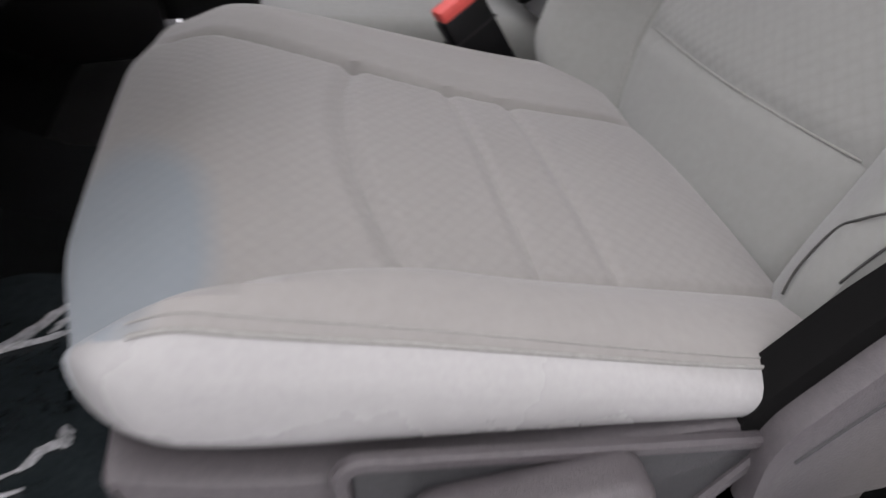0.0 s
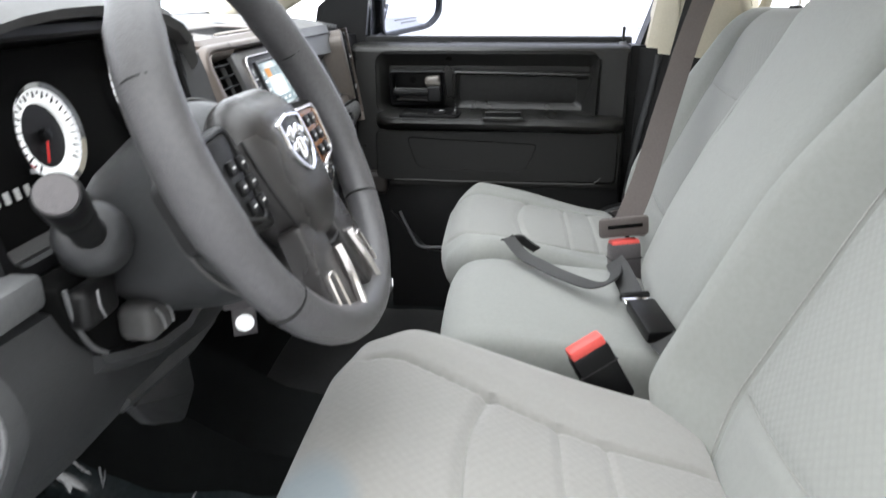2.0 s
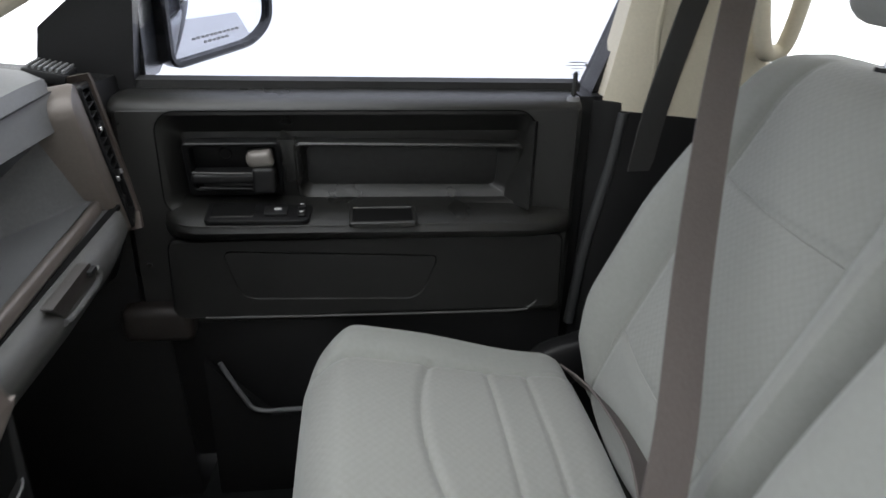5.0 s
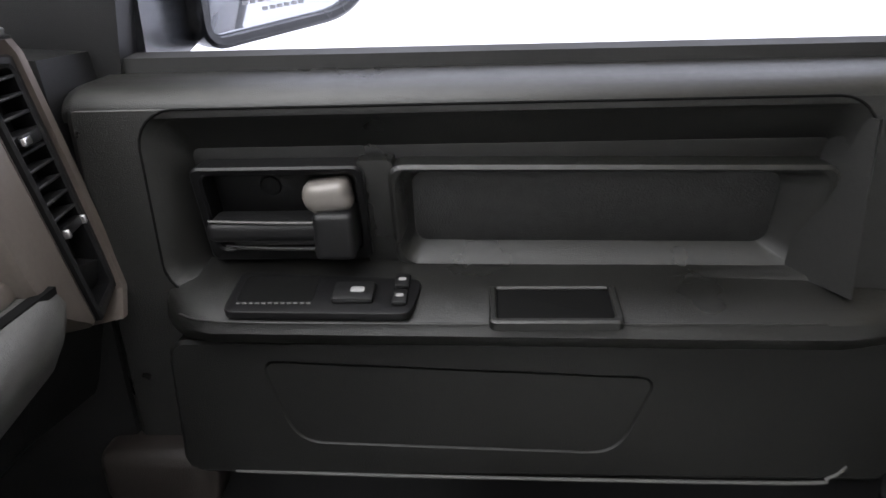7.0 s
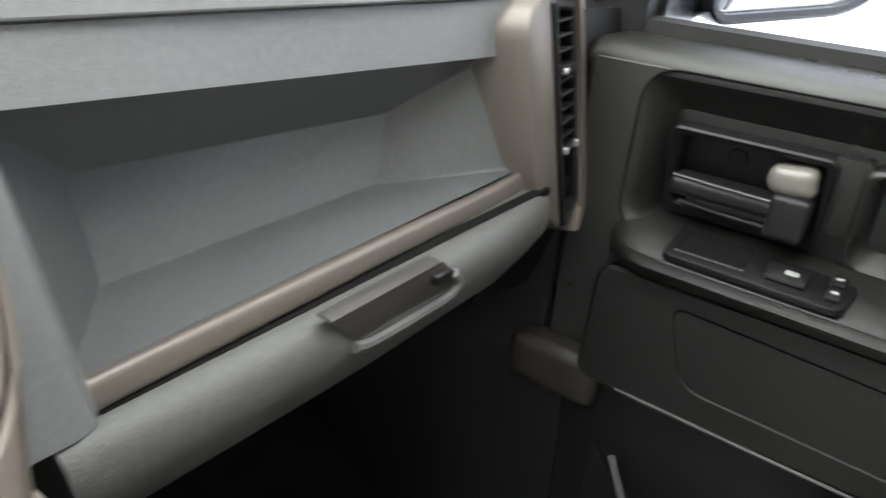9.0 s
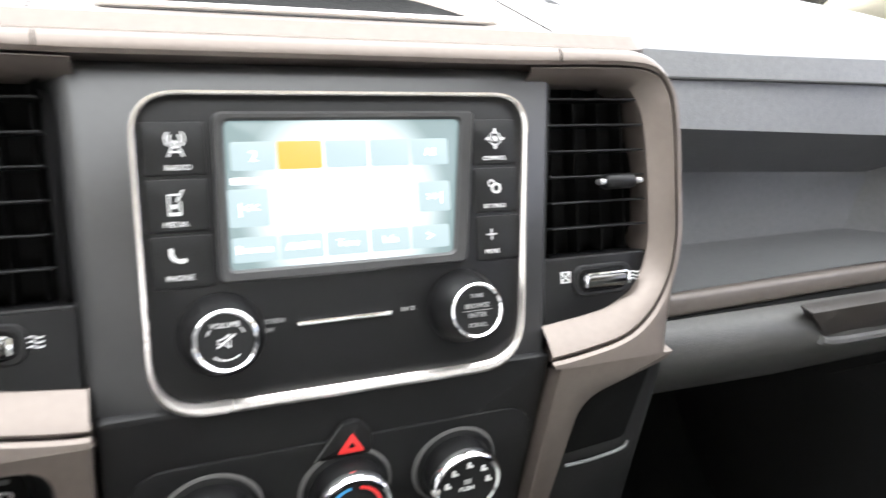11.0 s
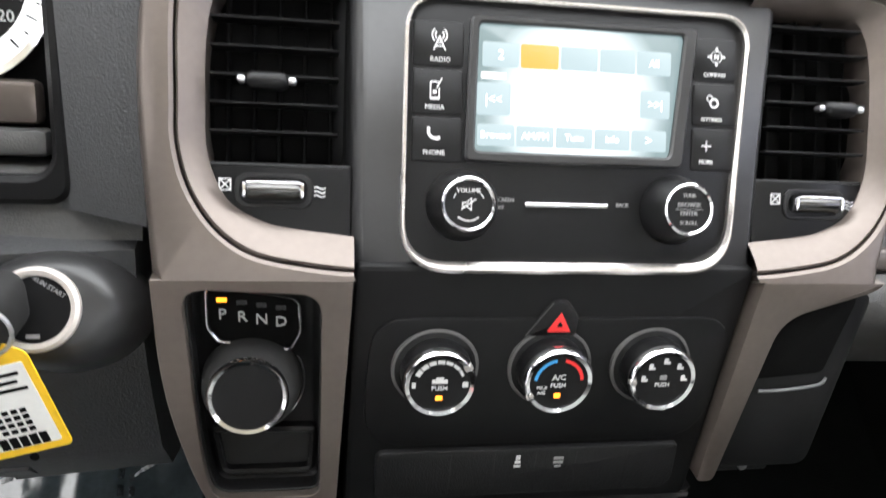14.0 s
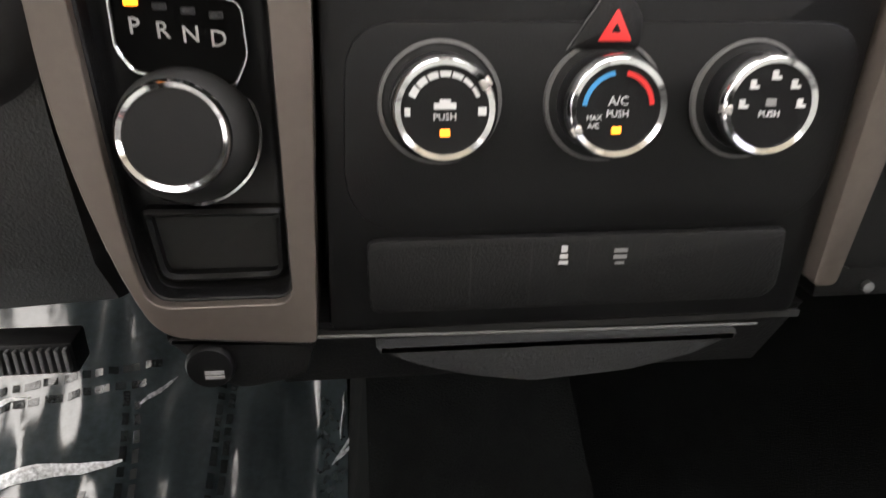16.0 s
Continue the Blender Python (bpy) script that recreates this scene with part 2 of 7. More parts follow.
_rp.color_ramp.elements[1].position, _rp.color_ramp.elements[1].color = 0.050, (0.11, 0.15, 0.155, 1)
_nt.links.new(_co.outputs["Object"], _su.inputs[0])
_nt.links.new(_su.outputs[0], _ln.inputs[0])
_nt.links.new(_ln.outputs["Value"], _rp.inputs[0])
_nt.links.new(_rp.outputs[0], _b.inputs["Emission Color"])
_b.inputs["Emission Strength"].default_value = 1.0
SCR_BTN = glow("screen button", (0.42, 0.53, 0.56), 0.50)
SCR_HOT = glow("screen amber button", (1.0, 0.42, 0.05), 0.5)
SCR_TXT = glow("screen text", (1.0, 1.0, 1.0), 0.9)

def pane(name, tint):
    m = bpy.data.materials.new(name)
    m.use_nodes = True
    nt = m.node_tree
    nt.nodes.remove(nt.nodes["Principled BSDF"])
    tr = nt.nodes.new("ShaderNodeBsdfTransparent")
    tr.inputs[0].default_value = (*tint, 1)
    gl = nt.nodes.new("ShaderNodeBsdfGlossy")
    gl.inputs["Roughness"].default_value = 0.02
    mx = nt.nodes.new("ShaderNodeMixShader")
    mx.inputs[0].default_value = 0.04
    nt.links.new(tr.outputs[0], mx.inputs[1])
    nt.links.new(gl.outputs[0], mx.inputs[2])
    nt.links.new(mx.outputs[0], nt.nodes["Material Output"].inputs[0])
    return m


GLASS = pane("windshield glass", (0.93, 0.95, 0.97))
TINTED = pane("blue tinted window glass", (0.48, 0.495, 0.57))
MIRROR = mat("mirror glass", (0.86, 0.88, 0.92), 0.02, metal=1.0, var=0.01)


# ---- mesh helpers ----
def bell(v, c, w):
    return math.exp(-((v - c) / w) ** 2)


def smooth_step(a, b, v):
    t = max(0.0, min(1.0, (v - a) / (b - a)))
    return t * t * (3 - 2 * t)


def part(name, bm, material, parent=None, label="", smooth=True):
    me = bpy.data.meshes.new(name)
    bmesh.ops.recalc_face_normals(bm, faces=bm.faces)
    bm.to_mesh(me)
    bm.free()
    me.materials.append(material)
    if smooth:
        for p in me.polygons:
            p.use_smooth = True
        me.set_sharp_from_angle(angle=radians(38))
    ob = new(name, me)
    if parent:
        ob.parent = parent
    if label:
        ob["label"] = label
    return ob


def thing(name, label, category, at=(0, 0, 0), group="", kind=""):
    ob = new(name)
    ob.empty_display_size = 0.02
    return tagged(ob, label, category, group, kind)


def join(*bms):
    out = bmesh.new()
    for b in bms:
        me = bpy.data.meshes.new("tmp")
        b.to_mesh(me)
        b.free()
        out.from_mesh(me)
        bpy.data.meshes.remove(me)
    return out


def xf(bm, m):
    bmesh.ops.transform(bm, matrix=m, verts=bm.verts)
    return bm


def rbox(lo, hi, bev=0.004, seg=2, m=None):
    bm = bmesh.new()
    bmesh.ops.create_cube(bm, size=1)
    for v in bm.verts:
        v.co = Vector([lo[k] + (v.co[k] + 0.5) * (hi[k] - lo[k]) for k in range(3)])
    if bev:
        bmesh.ops.bevel(bm, geom=bm.edges[:], offset=bev, segments=seg, affect="EDGES", profile=0.5)
    return xf(bm, m) if m else bm


def rrect(x0, x1, y0, y1, r, n=5):
    out = []
    for cx, cy, a in ((x1 - r, y1 - r, 0), (x0 + r, y1 - r, 90), (x0 + r, y0 + r, 180), (x1 - r, y0 + r, 270)):
        for k in range(n + 1):
            t = radians(a + 90 * k / n)
            out.append((cx + r * math.cos(t), cy + r * math.sin(t)))
    return out


def circ(cx, cy, r, n=32):
    return [(cx + r * math.cos(2 * math.pi * k / n), cy + r * math.sin(2 * math.pi * k / n)) for k in range(n)]


def rpoly(pts, r, n=4):
    """A polygon with its corners rounded."""
    out = []
    for k, p in enumerate(pts):
        a, p, c = Vector(pts[k - 1]), Vector(p), Vector(pts[(k + 1) % len(pts)])
        q = r[k] if isinstance(r, (list, tuple)) else r
        u, w = (a - p), (c - p)
        d1, d2 = min(q, u.length * 0.49), min(q, w.length * 0.49)
        s, e = p + u.normalized() * d1, p + w.normalized() * d2
        for j in range(n + 1):
            t = j / n
            out.append(tuple(s * (1 - t) ** 2 + p * 2 * t * (1 - t) + e * t * t))
    return out


def grow(poly, d):
    """Moves an outline, counter-clockwise, outwards by d."""
    out = []
    for k in range(len(poly)):
        a, b, c = Vector(poly[k - 1]), Vector(poly[k]), Vector(poly[(k + 1) % len(poly)])
        e1, e2 = (b - a), (c - b)
        n = Vector((0, 0))
        for e in (e1, e2):
            if e.length > 1e-9:
                n += Vector((e.y, -e.x)).normalized()
        n = n.normalized() if n.length > 1e-9 else n
        out.append((b.x + n.x * d, b.y + n.y * d))
    return out


def loft(rings, caps=True, closed=True, m=None):
    """Rings of 3D points, joined one to the next."""
    bm = bmesh.new()
    vs = [[bm.verts.new(p) for p in r] for r in rings]
    n = len(vs[0])
    for a, b in zip(vs, vs[1:]):
        for k in range(n if closed else n - 1):
            j = (k + 1) % n
            try:
                bm.faces.new((a[k], a[j], b[j], b[k]))
            except ValueError:
                pass
    if caps:
        for r in (vs[0], vs[-1]):
            try:
                bm.faces.new(r)
            except ValueError:
                pass
    return xf(bm, m) if m else bm


def plate(poly, m, z0, z1, bev=0.0015):
    """A solid from an outline, with its front edge rounded."""
    rings = [[(x, y, z0) for x, y in poly], [(x, y, z1 - bev) for x, y in poly],
             [(x, y, z1 - bev * 0.3) for x, y in grow(poly, -bev * 0.3)], [(x, y, z1) for x, y in grow(poly, -bev)]]
    return loft(rings, m=m)


def hoop(outer, inner, m, z0, z1, bev=0.001, zi=None):
    """A frame between two outlines of as many points, with rounded front edges; zi: depth of its inner edge."""
    zi = z0 if zi is None else zi
    rings = [[(x, y, z0) for x, y in outer], [(x, y, z1 - bev) for x, y in outer], [(x, y, z1) for x, y in grow(outer, -bev)],
             [(x, y, z1) for x, y in grow(inner, bev)], [(x, y, z1 - bev) for x, y in inner], [(x, y, zi) for x, y in inner]]
    return loft(rings, caps=False, m=m)


def funnel(outer, z1, inner, z0, m, floor=True):
    """A pocket whose walls run from an outline down to a smaller one."""
    o2 = [(a[0] * 0.93 + b[0] * 0.07, a[1] * 0.93 + b[1] * 0.07) for a, b in zip(outer, inner)]
    rings = [[(x, y, z1) for x, y in outer], [(x, y, z1 - 0.12 * (z1 - z0)) for x, y in o2], [(x, y, z0 + 0.0015) for x, y in inner],
             [(x, y, z0) for x, y in grow(inner, -0.002)]]
    bm = loft(rings, caps=False, m=m)
    if floor:
        bm.verts.ensure_lookup_table()
        n = len(outer)
        bm.faces.new([bm.verts[3 * n + k] for k in range(n)])
    return bm


def lathe(profile, m, n=40):
    """Turns (radius, height) pairs about the local z axis."""
    rings = [[(r * math.cos(2 * math.pi * k / n), r * math.sin(2 * math.pi * k / n), z) for k in range(n)] for r, z in profile]
    ring = profile[0][0] > 1e-6 and profile[-1][0] > 1e-6
    bm = loft(rings + rings[:1] if ring else rings, caps=False, m=m)
    bmesh.ops.remove_doubles(bm, verts=bm.verts, dist=1e-7)
    return bm


def spline(pts, n=8, closed=False):
    p = [Vector(q) for q in pts]
    out = []
    rng = range(len(p)) if closed else range(len(p) - 1)
    for k in rng:
        if closed:
            a, b, c, d = p[k - 1], p[k], p[(k + 1) % len(p)], p[(k + 2) % len(p)]
        else:
            a, b, c, d = p[max(k - 1, 0)], p[k], p[k + 1], p[min(k + 2, len(p) - 1)]
        for j in range(n):
            t = j / n
            out.append(0.5 * ((2 * b) + (c - a) * t + (2 * a - 5 * b + 4 * c - d) * t * t + (3 * b - a - 3 * c + d) * t ** 3))
    if not closed:
        out.append(p[-1])
    return out


def sweep(path, shape, closed=False, up=(0, 0, 1), scale=None):
    """A cross-section (u, v) carried along a path; u is sideways, v along up."""
    rings = []
    n = len(path)
    for k, p in enumerate(path):
        if closed:
            t = path[(k + 1) % n] - path[k - 1]
        else:
            t = path[min(k + 1, n - 1)] - path[max(k - 1, 0)]
        t = t.normalized()
        upv = Vector(up(k, n) if callable(up) else up)
        side = t.cross(upv).normalized()
        upp = side.cross(t).normalized()
        f = scale(k / max(n - 1, 1)) if scale else 1.0
        rings.append([p + side * (u * f) + upp * (v * f) for u, v in shape])
    if closed:
        rings.append(rings[0])
    bm = loft(rings, caps=not closed)
    if closed:
        bmesh.ops.remove_doubles(bm, verts=bm.verts, dist=1e-6)
    return bm


def tube(pts, r, n=8, closed=False, smooth=6):
    path = spline(pts, smooth, closed) if smooth else [Vector(p) for p in pts]
    return sweep(path, circ(0, 0, r, n), closed, up=(0.13, 0.21, 0.97))


def blob(lo, hi, r, n=(16, 16, 8), fn=None):
    """A box with large rounded edges on a fine grid; fn may move its points."""
    h = [(hi[k] - lo[k]) / 2 for k in range(3)]
    c = Vector([(hi[k] + lo[k]) / 2 for k in range(3)])
    rr = Vector([min(r[k] if isinstance(r, (list, tuple)) else r, h[k] * 0.999) for k in range(3)])

    def axis(k):
        e = 5
        core = h[k] - rr[k]
        a = [-h[k] + rr[k] * (1 - math.cos(j / e * math.pi / 2)) for j in range(e)]
        mid = [-core + 2 * core * j / n[k] for j in range(n[k] + 1)]
        return a + mid + [-v for v in reversed(a)]

    ax = [axis(k) for k in range(3)]
    bm = bmesh.new()
    cache = {}

    def vert(p):
        key = tuple(round(v, 6) for v in p)
        if key not in cache:
            q = Vector(p)
            core = Vector([max(-(h[k] - rr[k]), min(h[k] - rr[k], q[k])) for k in range(3)])
            d = Vector([(q[k] - core[k]) / rr[k] for k in range(3)])
            if d.length > 1e-9:
                mag = max(abs(v) for v in d)
                d = d.normalized() * mag
            w = core + Vector([d[k] * rr[k] for k in range(3)]) + c
            cache[key] = bm.verts.new(fn(w) if fn else w)
        return cache[key]

    for k in range(3):
        i, j = (k + 1) % 3, (k + 2) % 3
        for s in (-h[k], h[k]):
            for a in range(len(ax[i]) - 1):
                for b in range(len(ax[j]) - 1):
                    q = []
                    for da, db in ((0, 0), (1, 0), (1, 1), (0, 1)):
                        p = [0, 0, 0]
                        p[k], p[i], p[j] = s, ax[i][a + da], ax[j][b + db]
                        q.append(vert(p))
                    if len(set(q)) == 4:
                        try:
                            bm.faces.new(q)
                        except ValueError:
                            pass
    return bm


def words(text, size, m, material, parent, name="lettering", depth=0.0003, align="CENTER"):
    cu = bpy.data.curves.new("t", "FONT")
    cu.body, cu.size, cu.extrude, cu.align_x, cu.align_y = text, size, depth, align, "CENTER"
    cu.resolution_u = 2
    ob = bpy.data.objects.new("t", cu)
    me = bpy.data.meshes.new_from_object(ob)
    bpy.data.objects.remove(ob)
    me.transform(m)
    me.materials.clear()
    me.materials.append(material)
    ob = new(name, me)
    ob.parent = parent
    return ob


def bars(rows, m, material, parent, name="lettering"):
    """Plain bars for writing that cannot be read: (x, y, width, height)."""
    return part(name, join(*[rbox((x - w / 2, y - h / 2, 0), (x + w / 2, y + h / 2, 0.0004), 0, m=m) for x, y, w, h in rows]), material, parent, smooth=False)


def axes(o, x, y, z):
    return Matrix(((x[0], y[0], z[0], o[0]), (x[1], y[1], z[1], o[1]), (x[2], y[2], z[2], o[2]), (0, 0, 0, 1)))


def T(x, y, z=0):
    return Matrix.Translation((x, y, z))


# frames of reference: local x to the right, y up along the surface, z towards the seats
SA, CA = 0.387, 0.922
UP = axes((0, 0.902, 0.62), (1, 0, 0), (0, SA, CA), (0, -CA, SA))        # leaning upper face of the centre stack
LO = axes((0, 0.902, 0), (1, 0, 0), (0, 0, 1), (0, -1, 0))               # upright lower face, y is height
DR = axes((0.775, 0, 0), (0, -1, 0), (0, 0, 1), (-1, 0, 0))              # passenger door, x runs rearwards


def us(z):
    """Height above the floor to the way along the leaning face."""
    return (z - 0.62) / CA


def spline_2d(pts, n=5):
    return [(v.x, v.y) for v in spline([(x, y, 0) for x, y in pts], n)]


def even(pts, n):
    """The open line through pts, as n points at even steps."""
    run = [0.0]
    for a, b in zip(pts, pts[1:]):
        run.append(run[-1] + math.dist(a, b))
    out, k = [], 0
    for i in range(n):
        s = run[-1] * i / (n - 1)
        while k < len(pts) - 2 and run[k + 1] < s:
            k += 1
        f = (s - run[k]) / max(1e-9, run[k + 1] - run[k])
        out.append((pts[k][0] + f * (pts[k + 1][0] - pts[k][0]), pts[k][1] + f * (pts[k + 1][1] - pts[k][1])))
    return out


# ---- centre stack ----
def centre_stack():
    st = thing("center_stack", "taupe silver and black plastic center stack of the dashboard", "dashboard console")
    # silver surround of the upper face, with the two vent mouths and the radio pod
    outer = rpoly([(0.114, 0.0), (0.186, 0.0), (0.206, 0.085), (0.199, 0.168), (-0.203, 0.168), (-0.210, 0.10), (-0.200, 0.0), (-0.105, 0.0)], [0.001, 0.002, 0.05, 0.034, 0.034, 0.05, 0.002, 0.001], 7)
    lo = [(-0.100, 0.156), (-0.167, 0.1565), (-0.1850, 0.147), (-0.1893, 0.125), (-0.1890, 0.085), (-0.1885, 0.065), (-0.183, 0.0440), (-0.171, 0.0250), (-0.153, 0.0125), (-0.125, 0.0070), (-0.105, 0.0050)]
    li = [(-0.100, 0.149), (-0.158, 0.1490), (-0.172, 0.140), (-0.1770, 0.118), (-0.1775, 0.085), (-0.1760, 0.060), (-0.167, 0.0390), (-0.150, 0.0285), (-0.135, 0.0250), (-0.118, 0.0230), (-0.105, 0.0215)]
    edge = spline_2d(lo, 4)
    inner = grow([(0.007 - x, y) for x, y in reversed(edge)] + edge, 0.0012)
    inner[0], inner[-1] = (inner[0][0], 0.004), (inner[-1][0], 0.004)
    # both lines are cut at the middle of the top, so that their corners pair up
    lines = []
    for line in (outer, inner):
        k = next(i for i, q in enumerate(line) if q[1] > 0.1 and q[0] < 0)
        top = (0.0, (line[k - 1][1] + line[k][1]) / 2)
        lines.append(even(line[:k] + [top], 70) + even([top] + line[k:], 70)[1:])
    outer, inner = lines
    def level(c):
        """Keeps the foot of the arch straight, where it meets the cheeks."""
        return [(x, 0.0 if q[1] < 0.003 else y) for (x, y), q in zip(c, outer)]
    arch = [[(x, y, z) for x, y in c] for c, z in ((outer, -0.05), (outer, 0.001), (level(grow(outer, -0.0015)), 0.0045), (level(grow(outer, -0.003)), 0.0068), (level(grow(outer, -0.005)), 0.008), (grow(inner, 0.0018), 0.008), (inner, 0.0065), (inner, -0.03))]
    part("upper_surround", loft(arch, caps=False, closed=False, m=UP), SILVER, st, "taupe silver surround with rounded corners")
    # sloping lips round the vent mouths, one on each side of the radio
    for flip in (1, -1):
        cv = [[(flip * x + (0.007 if flip < 0 else 0.0), y) for x, y in spline_2d(c, 4)] for c in (lo, li)]
        mid_l = [((a[0] + b[0]) / 2, (a[1] + b[1]) / 2) for a, b in zip(*cv)]
        rings = [[(x, y, -0.02) for x, y in cv[0]], [(x, y, 0.0060) for x, y in cv[0]], [(x, y, 0.0072) for x, y in [(a[0] * 0.9 + b[0] * 0.1, a[1] * 0.9 + b[1] * 0.1) for a, b in zip(*cv)]],
                 [(x, y, 0.0035) for x, y in mid_l], [(x, y, -0.003) for x, y in cv[1]], [(x, y, -0.03) for x, y in cv[1]]]
        part("vent_lip", loft(rings, caps=False, closed=False, m=UP), SILVER, st, "sloping taupe silver lip")
    part("backing", plate(rrect(-0.192, 0.197, 0.004, 0.160, 0.03, 6), UP, -0.06, -0.028, 0.001), BLACK, st)
    # silver cheeks that run down beside the shifter and the right-hand bin
    cheek_l = rpoly([(-0.2005, 0.6232), (-0.200, 0.56), (-0.188, 0.502), (-0.176, 0.472), (-0.112, 0.466), (-0.105, 0.6232)], [0.001, 0.05, 0.03, 0.012, 0.003, 0.001], 6)
    hole_l = rpoly([(-0.1870, 0.618), (-0.1845, 0.550), (-0.1825, 0.510), (-0.178, 0.486), (-0.1205, 0.486), (-0.1205, 0.615)], [0.012, 0.02, 0.02, 0.010, 0.008, 0.012], 6)
    part("shifter_surround", hoop(cheek_l, hole_l, LO, -0.08, 0.0074, 0.0004, zi=0.001), SILVER, st)
    part("shifter_well", hoop(grow(hole_l, 0.0005), grow(hole_l, -0.0012), LO, -0.02, 0.002, 0.0005), BLACK, st)
    cheek_r = rpoly([(0.190, 0.6232), (0.116, 0.6232), (0.110, 0.484), (0.121, 0.484), (0.134, 0.60), (0.186, 0.618)], [0.001, 0.001, 0.004, 0.004, 0.015, 0.006], 6)
    part("bin_surround", plate(cheek_r, LO, -0.06, 0.0074, 0.0004), SILVER, st)
    # black middle section
    mid = rpoly([(-0.104, 0.628), (-0.107, 0.466), (0.109, 0.466), (0.114, 0.628)], [0.004, 0.006, 0.006, 0.004], 4)
    part("center_panel", plate(mid, LO, -0.08, 0.0, 0.003), GLOSS, st, "satin black climate panel")
    low = rpoly([(-0.095, 0.598), (-0.098, 0.530), (-0.085, 0.514), (0.094, 0.514), (0.108, 0.530), (0.108, 0.598)], [0.02, 0.015, 0.015, 0.015, 0.015, 0.02], 5)
    part("raised_panel", plate(low, LO, -0.002, 0.0015, 0.0012), GLOSS, st)
    # blank switch row
    row = rpoly([(-0.090, 0.5115), (-0.089, 0.4765), (0.096, 0.4765), (0.094, 0.5115)], [0.006, 0.006, 0.012, 0.004], 4)
    sw = part("switch_panel", plate(row, LO, -0.002, 0.004, 0.002), BLACK, st, "blank black switch row")
    for x in (-0.046, -0.020, 0.005, 0.030, 0.062):
        part("joint", rbox((x - 0.0003, 0.479, 0.0035), (x + 0.0003, 0.509, 0.0041), 0, m=LO), RUBBER, sw, smooth=False)
    bars([(-0.006, 0.5055, 0.0026, 0.003), (-0.006, 0.502, 0.0034, 0.002), (-0.006, 0.499, 0.004, 0.0016)], LO @ T(0, 0, 0.004), WHITE, sw, "stability_mark")
    bars([(0.019, 0.504, 0.006, 0.0018), (0.019, 0.501, 0.006, 0.0018), (0.019, 0.498, 0.004, 0.0012)], LO @ T(0, 0, 0.004), DIM, sw, "tow_mark")
    # pull-out cup holder under the switches
    cup = [(-0.090, 0.460), (0.085, 0.459), (0.062, 0.4475), (0.032, 0.4400), (-0.015, 0.4365), (-0.045, 0.4415), (-0.070, 0.4490)]
    part("cup_holder_front", plate(list(reversed(rpoly(cup, 0.006, 3))), LO, -0.10, 0.004, 0.003), KNEE, st, "closed cup holder drawer front")
    part("lower_gap", rbox((-0.14, 0.4625, -0.05), (0.114, 0.466, -0.002), 0, m=LO), RUBBER, st, smooth=False)
    part("drawer_rail", tube([(-0.130, 0.899, 0.4668), (-0.02, 0.898, 0.4650), (0.09, 0.899, 0.4628)], 0.0008), SOFTD, st)
    part("lower_console", loft([[(-0.14, 0.905, 0.47), (0.115, 0.905, 0.47), (0.115, 1.10, 0.47), (-0.14, 1.10, 0.47)],
                               [(-0.13, 0.918, 0.430), (0.105, 0.918, 0.430), (0.105, 1.10, 0.430), (-0.13, 1.10, 0.430)],
                               [(-0.12, 0.965, 0.405), (0.10, 0.965, 0.405), (0.10, 1.10, 0.405), (-0.12, 1.10, 0.405)]]), BLACK, st)
    # power socket pod at the lower left
    pod = rpoly([(-0.178, 0.470), (-0.150, 0.440), (-0.118, 0.446), (-0.112, 0.466)], [0.006, 0.01, 0.006, 0.004], 4)
    pp = part("socket_pod", plate(pod, LO, -0.06, 0.004, 0.003), BLACK, st)
    part("socket_cap", lathe([(0.0, 0.0), (0.0105, 0.0), (0.0105, 0.003), (0.0095, 0.005), (0.0, 0.0055)], LO @ T(-0.158, 0.456, 0.003)), GLOSS, pp, "round power socket cap")
    bars([(-0.156, 0.4545, 0.008, 0.0018), (-0.156, 0.4522, 0.008, 0.0014)], LO @ T(0, 0, 0.0087), DIM, pp)
    # bin on the right-hand side
    rb = rpoly([(0.134, 0.606), (0.122, 0.500), (0.128, 0.488), (0.188, 0.488), (0.192, 0.616)], [0.012, 0.006, 0.006, 0.01, 0.012], 5)
    part("side_bin", plate(rb, LO, -0.06, 0.001, 0.002), GLOSS, st, "dark side pocket with a painted bin mouth")
    rbi = rpoly([(0.139, 0.602), (0.133, 0.556), (0.176, 0.560), (0.182, 0.612)], [0.006, 0.004, 0.004, 0.006], 4)
    # flat black sheet paints the shade in the bin's mouth
    part("bin_mouth", plate(rbi, LO, 0.0005, 0.0015, 0.0005), INK_SHADE, st)
    part("bin_lip", tube([LO @ Vector((0.137, 0.5475, 0.002)), LO @ Vector((0.155, 0.5485, 0.0025)), LO @ Vector((0.176, 0.5515, 0.002)), LO @ Vector((0.180, 0.556, 0.001))], 0.0011), SOFT, st)
    part("screw", lathe([(0, 0), (0.003, 0), (0.003, 0.003), (0, 0.004)], LO @ T(0.168, 0.462, -0.03)), STEEL, st)
    part("screw_tab", rbox((0.140, 0.455, -0.08), (0.190, 0.475, -0.03), 0.003, m=LO), BLACK, st)
    # tray on top
    tr = rpoly([(-0.095, 0.965), (0.108, 0.965), (0.060, 1.045), (-0.060, 1.045)], [0.01, 0.012, 0.02, 0.02], 5)
    top = Matrix(((1, 0, 0, 0), (0, 1, 0.0, 0), (0, 0.08, 1, 0.7035), (0, 0, 0, 1)))
    cap_o = rpoly([(-0.188, 0.966), (0.190, 0.966), (0.190, 1.06), (-0.190, 1.06)], [0.02, 0.02, 0.04, 0.04], 5)
    cap_i = rpoly([(-0.092, 0.985), (0.100, 0.985), (0.070, 1.045), (-0.070, 1.045)], [0.01, 0.012, 0.02, 0.02], 5)
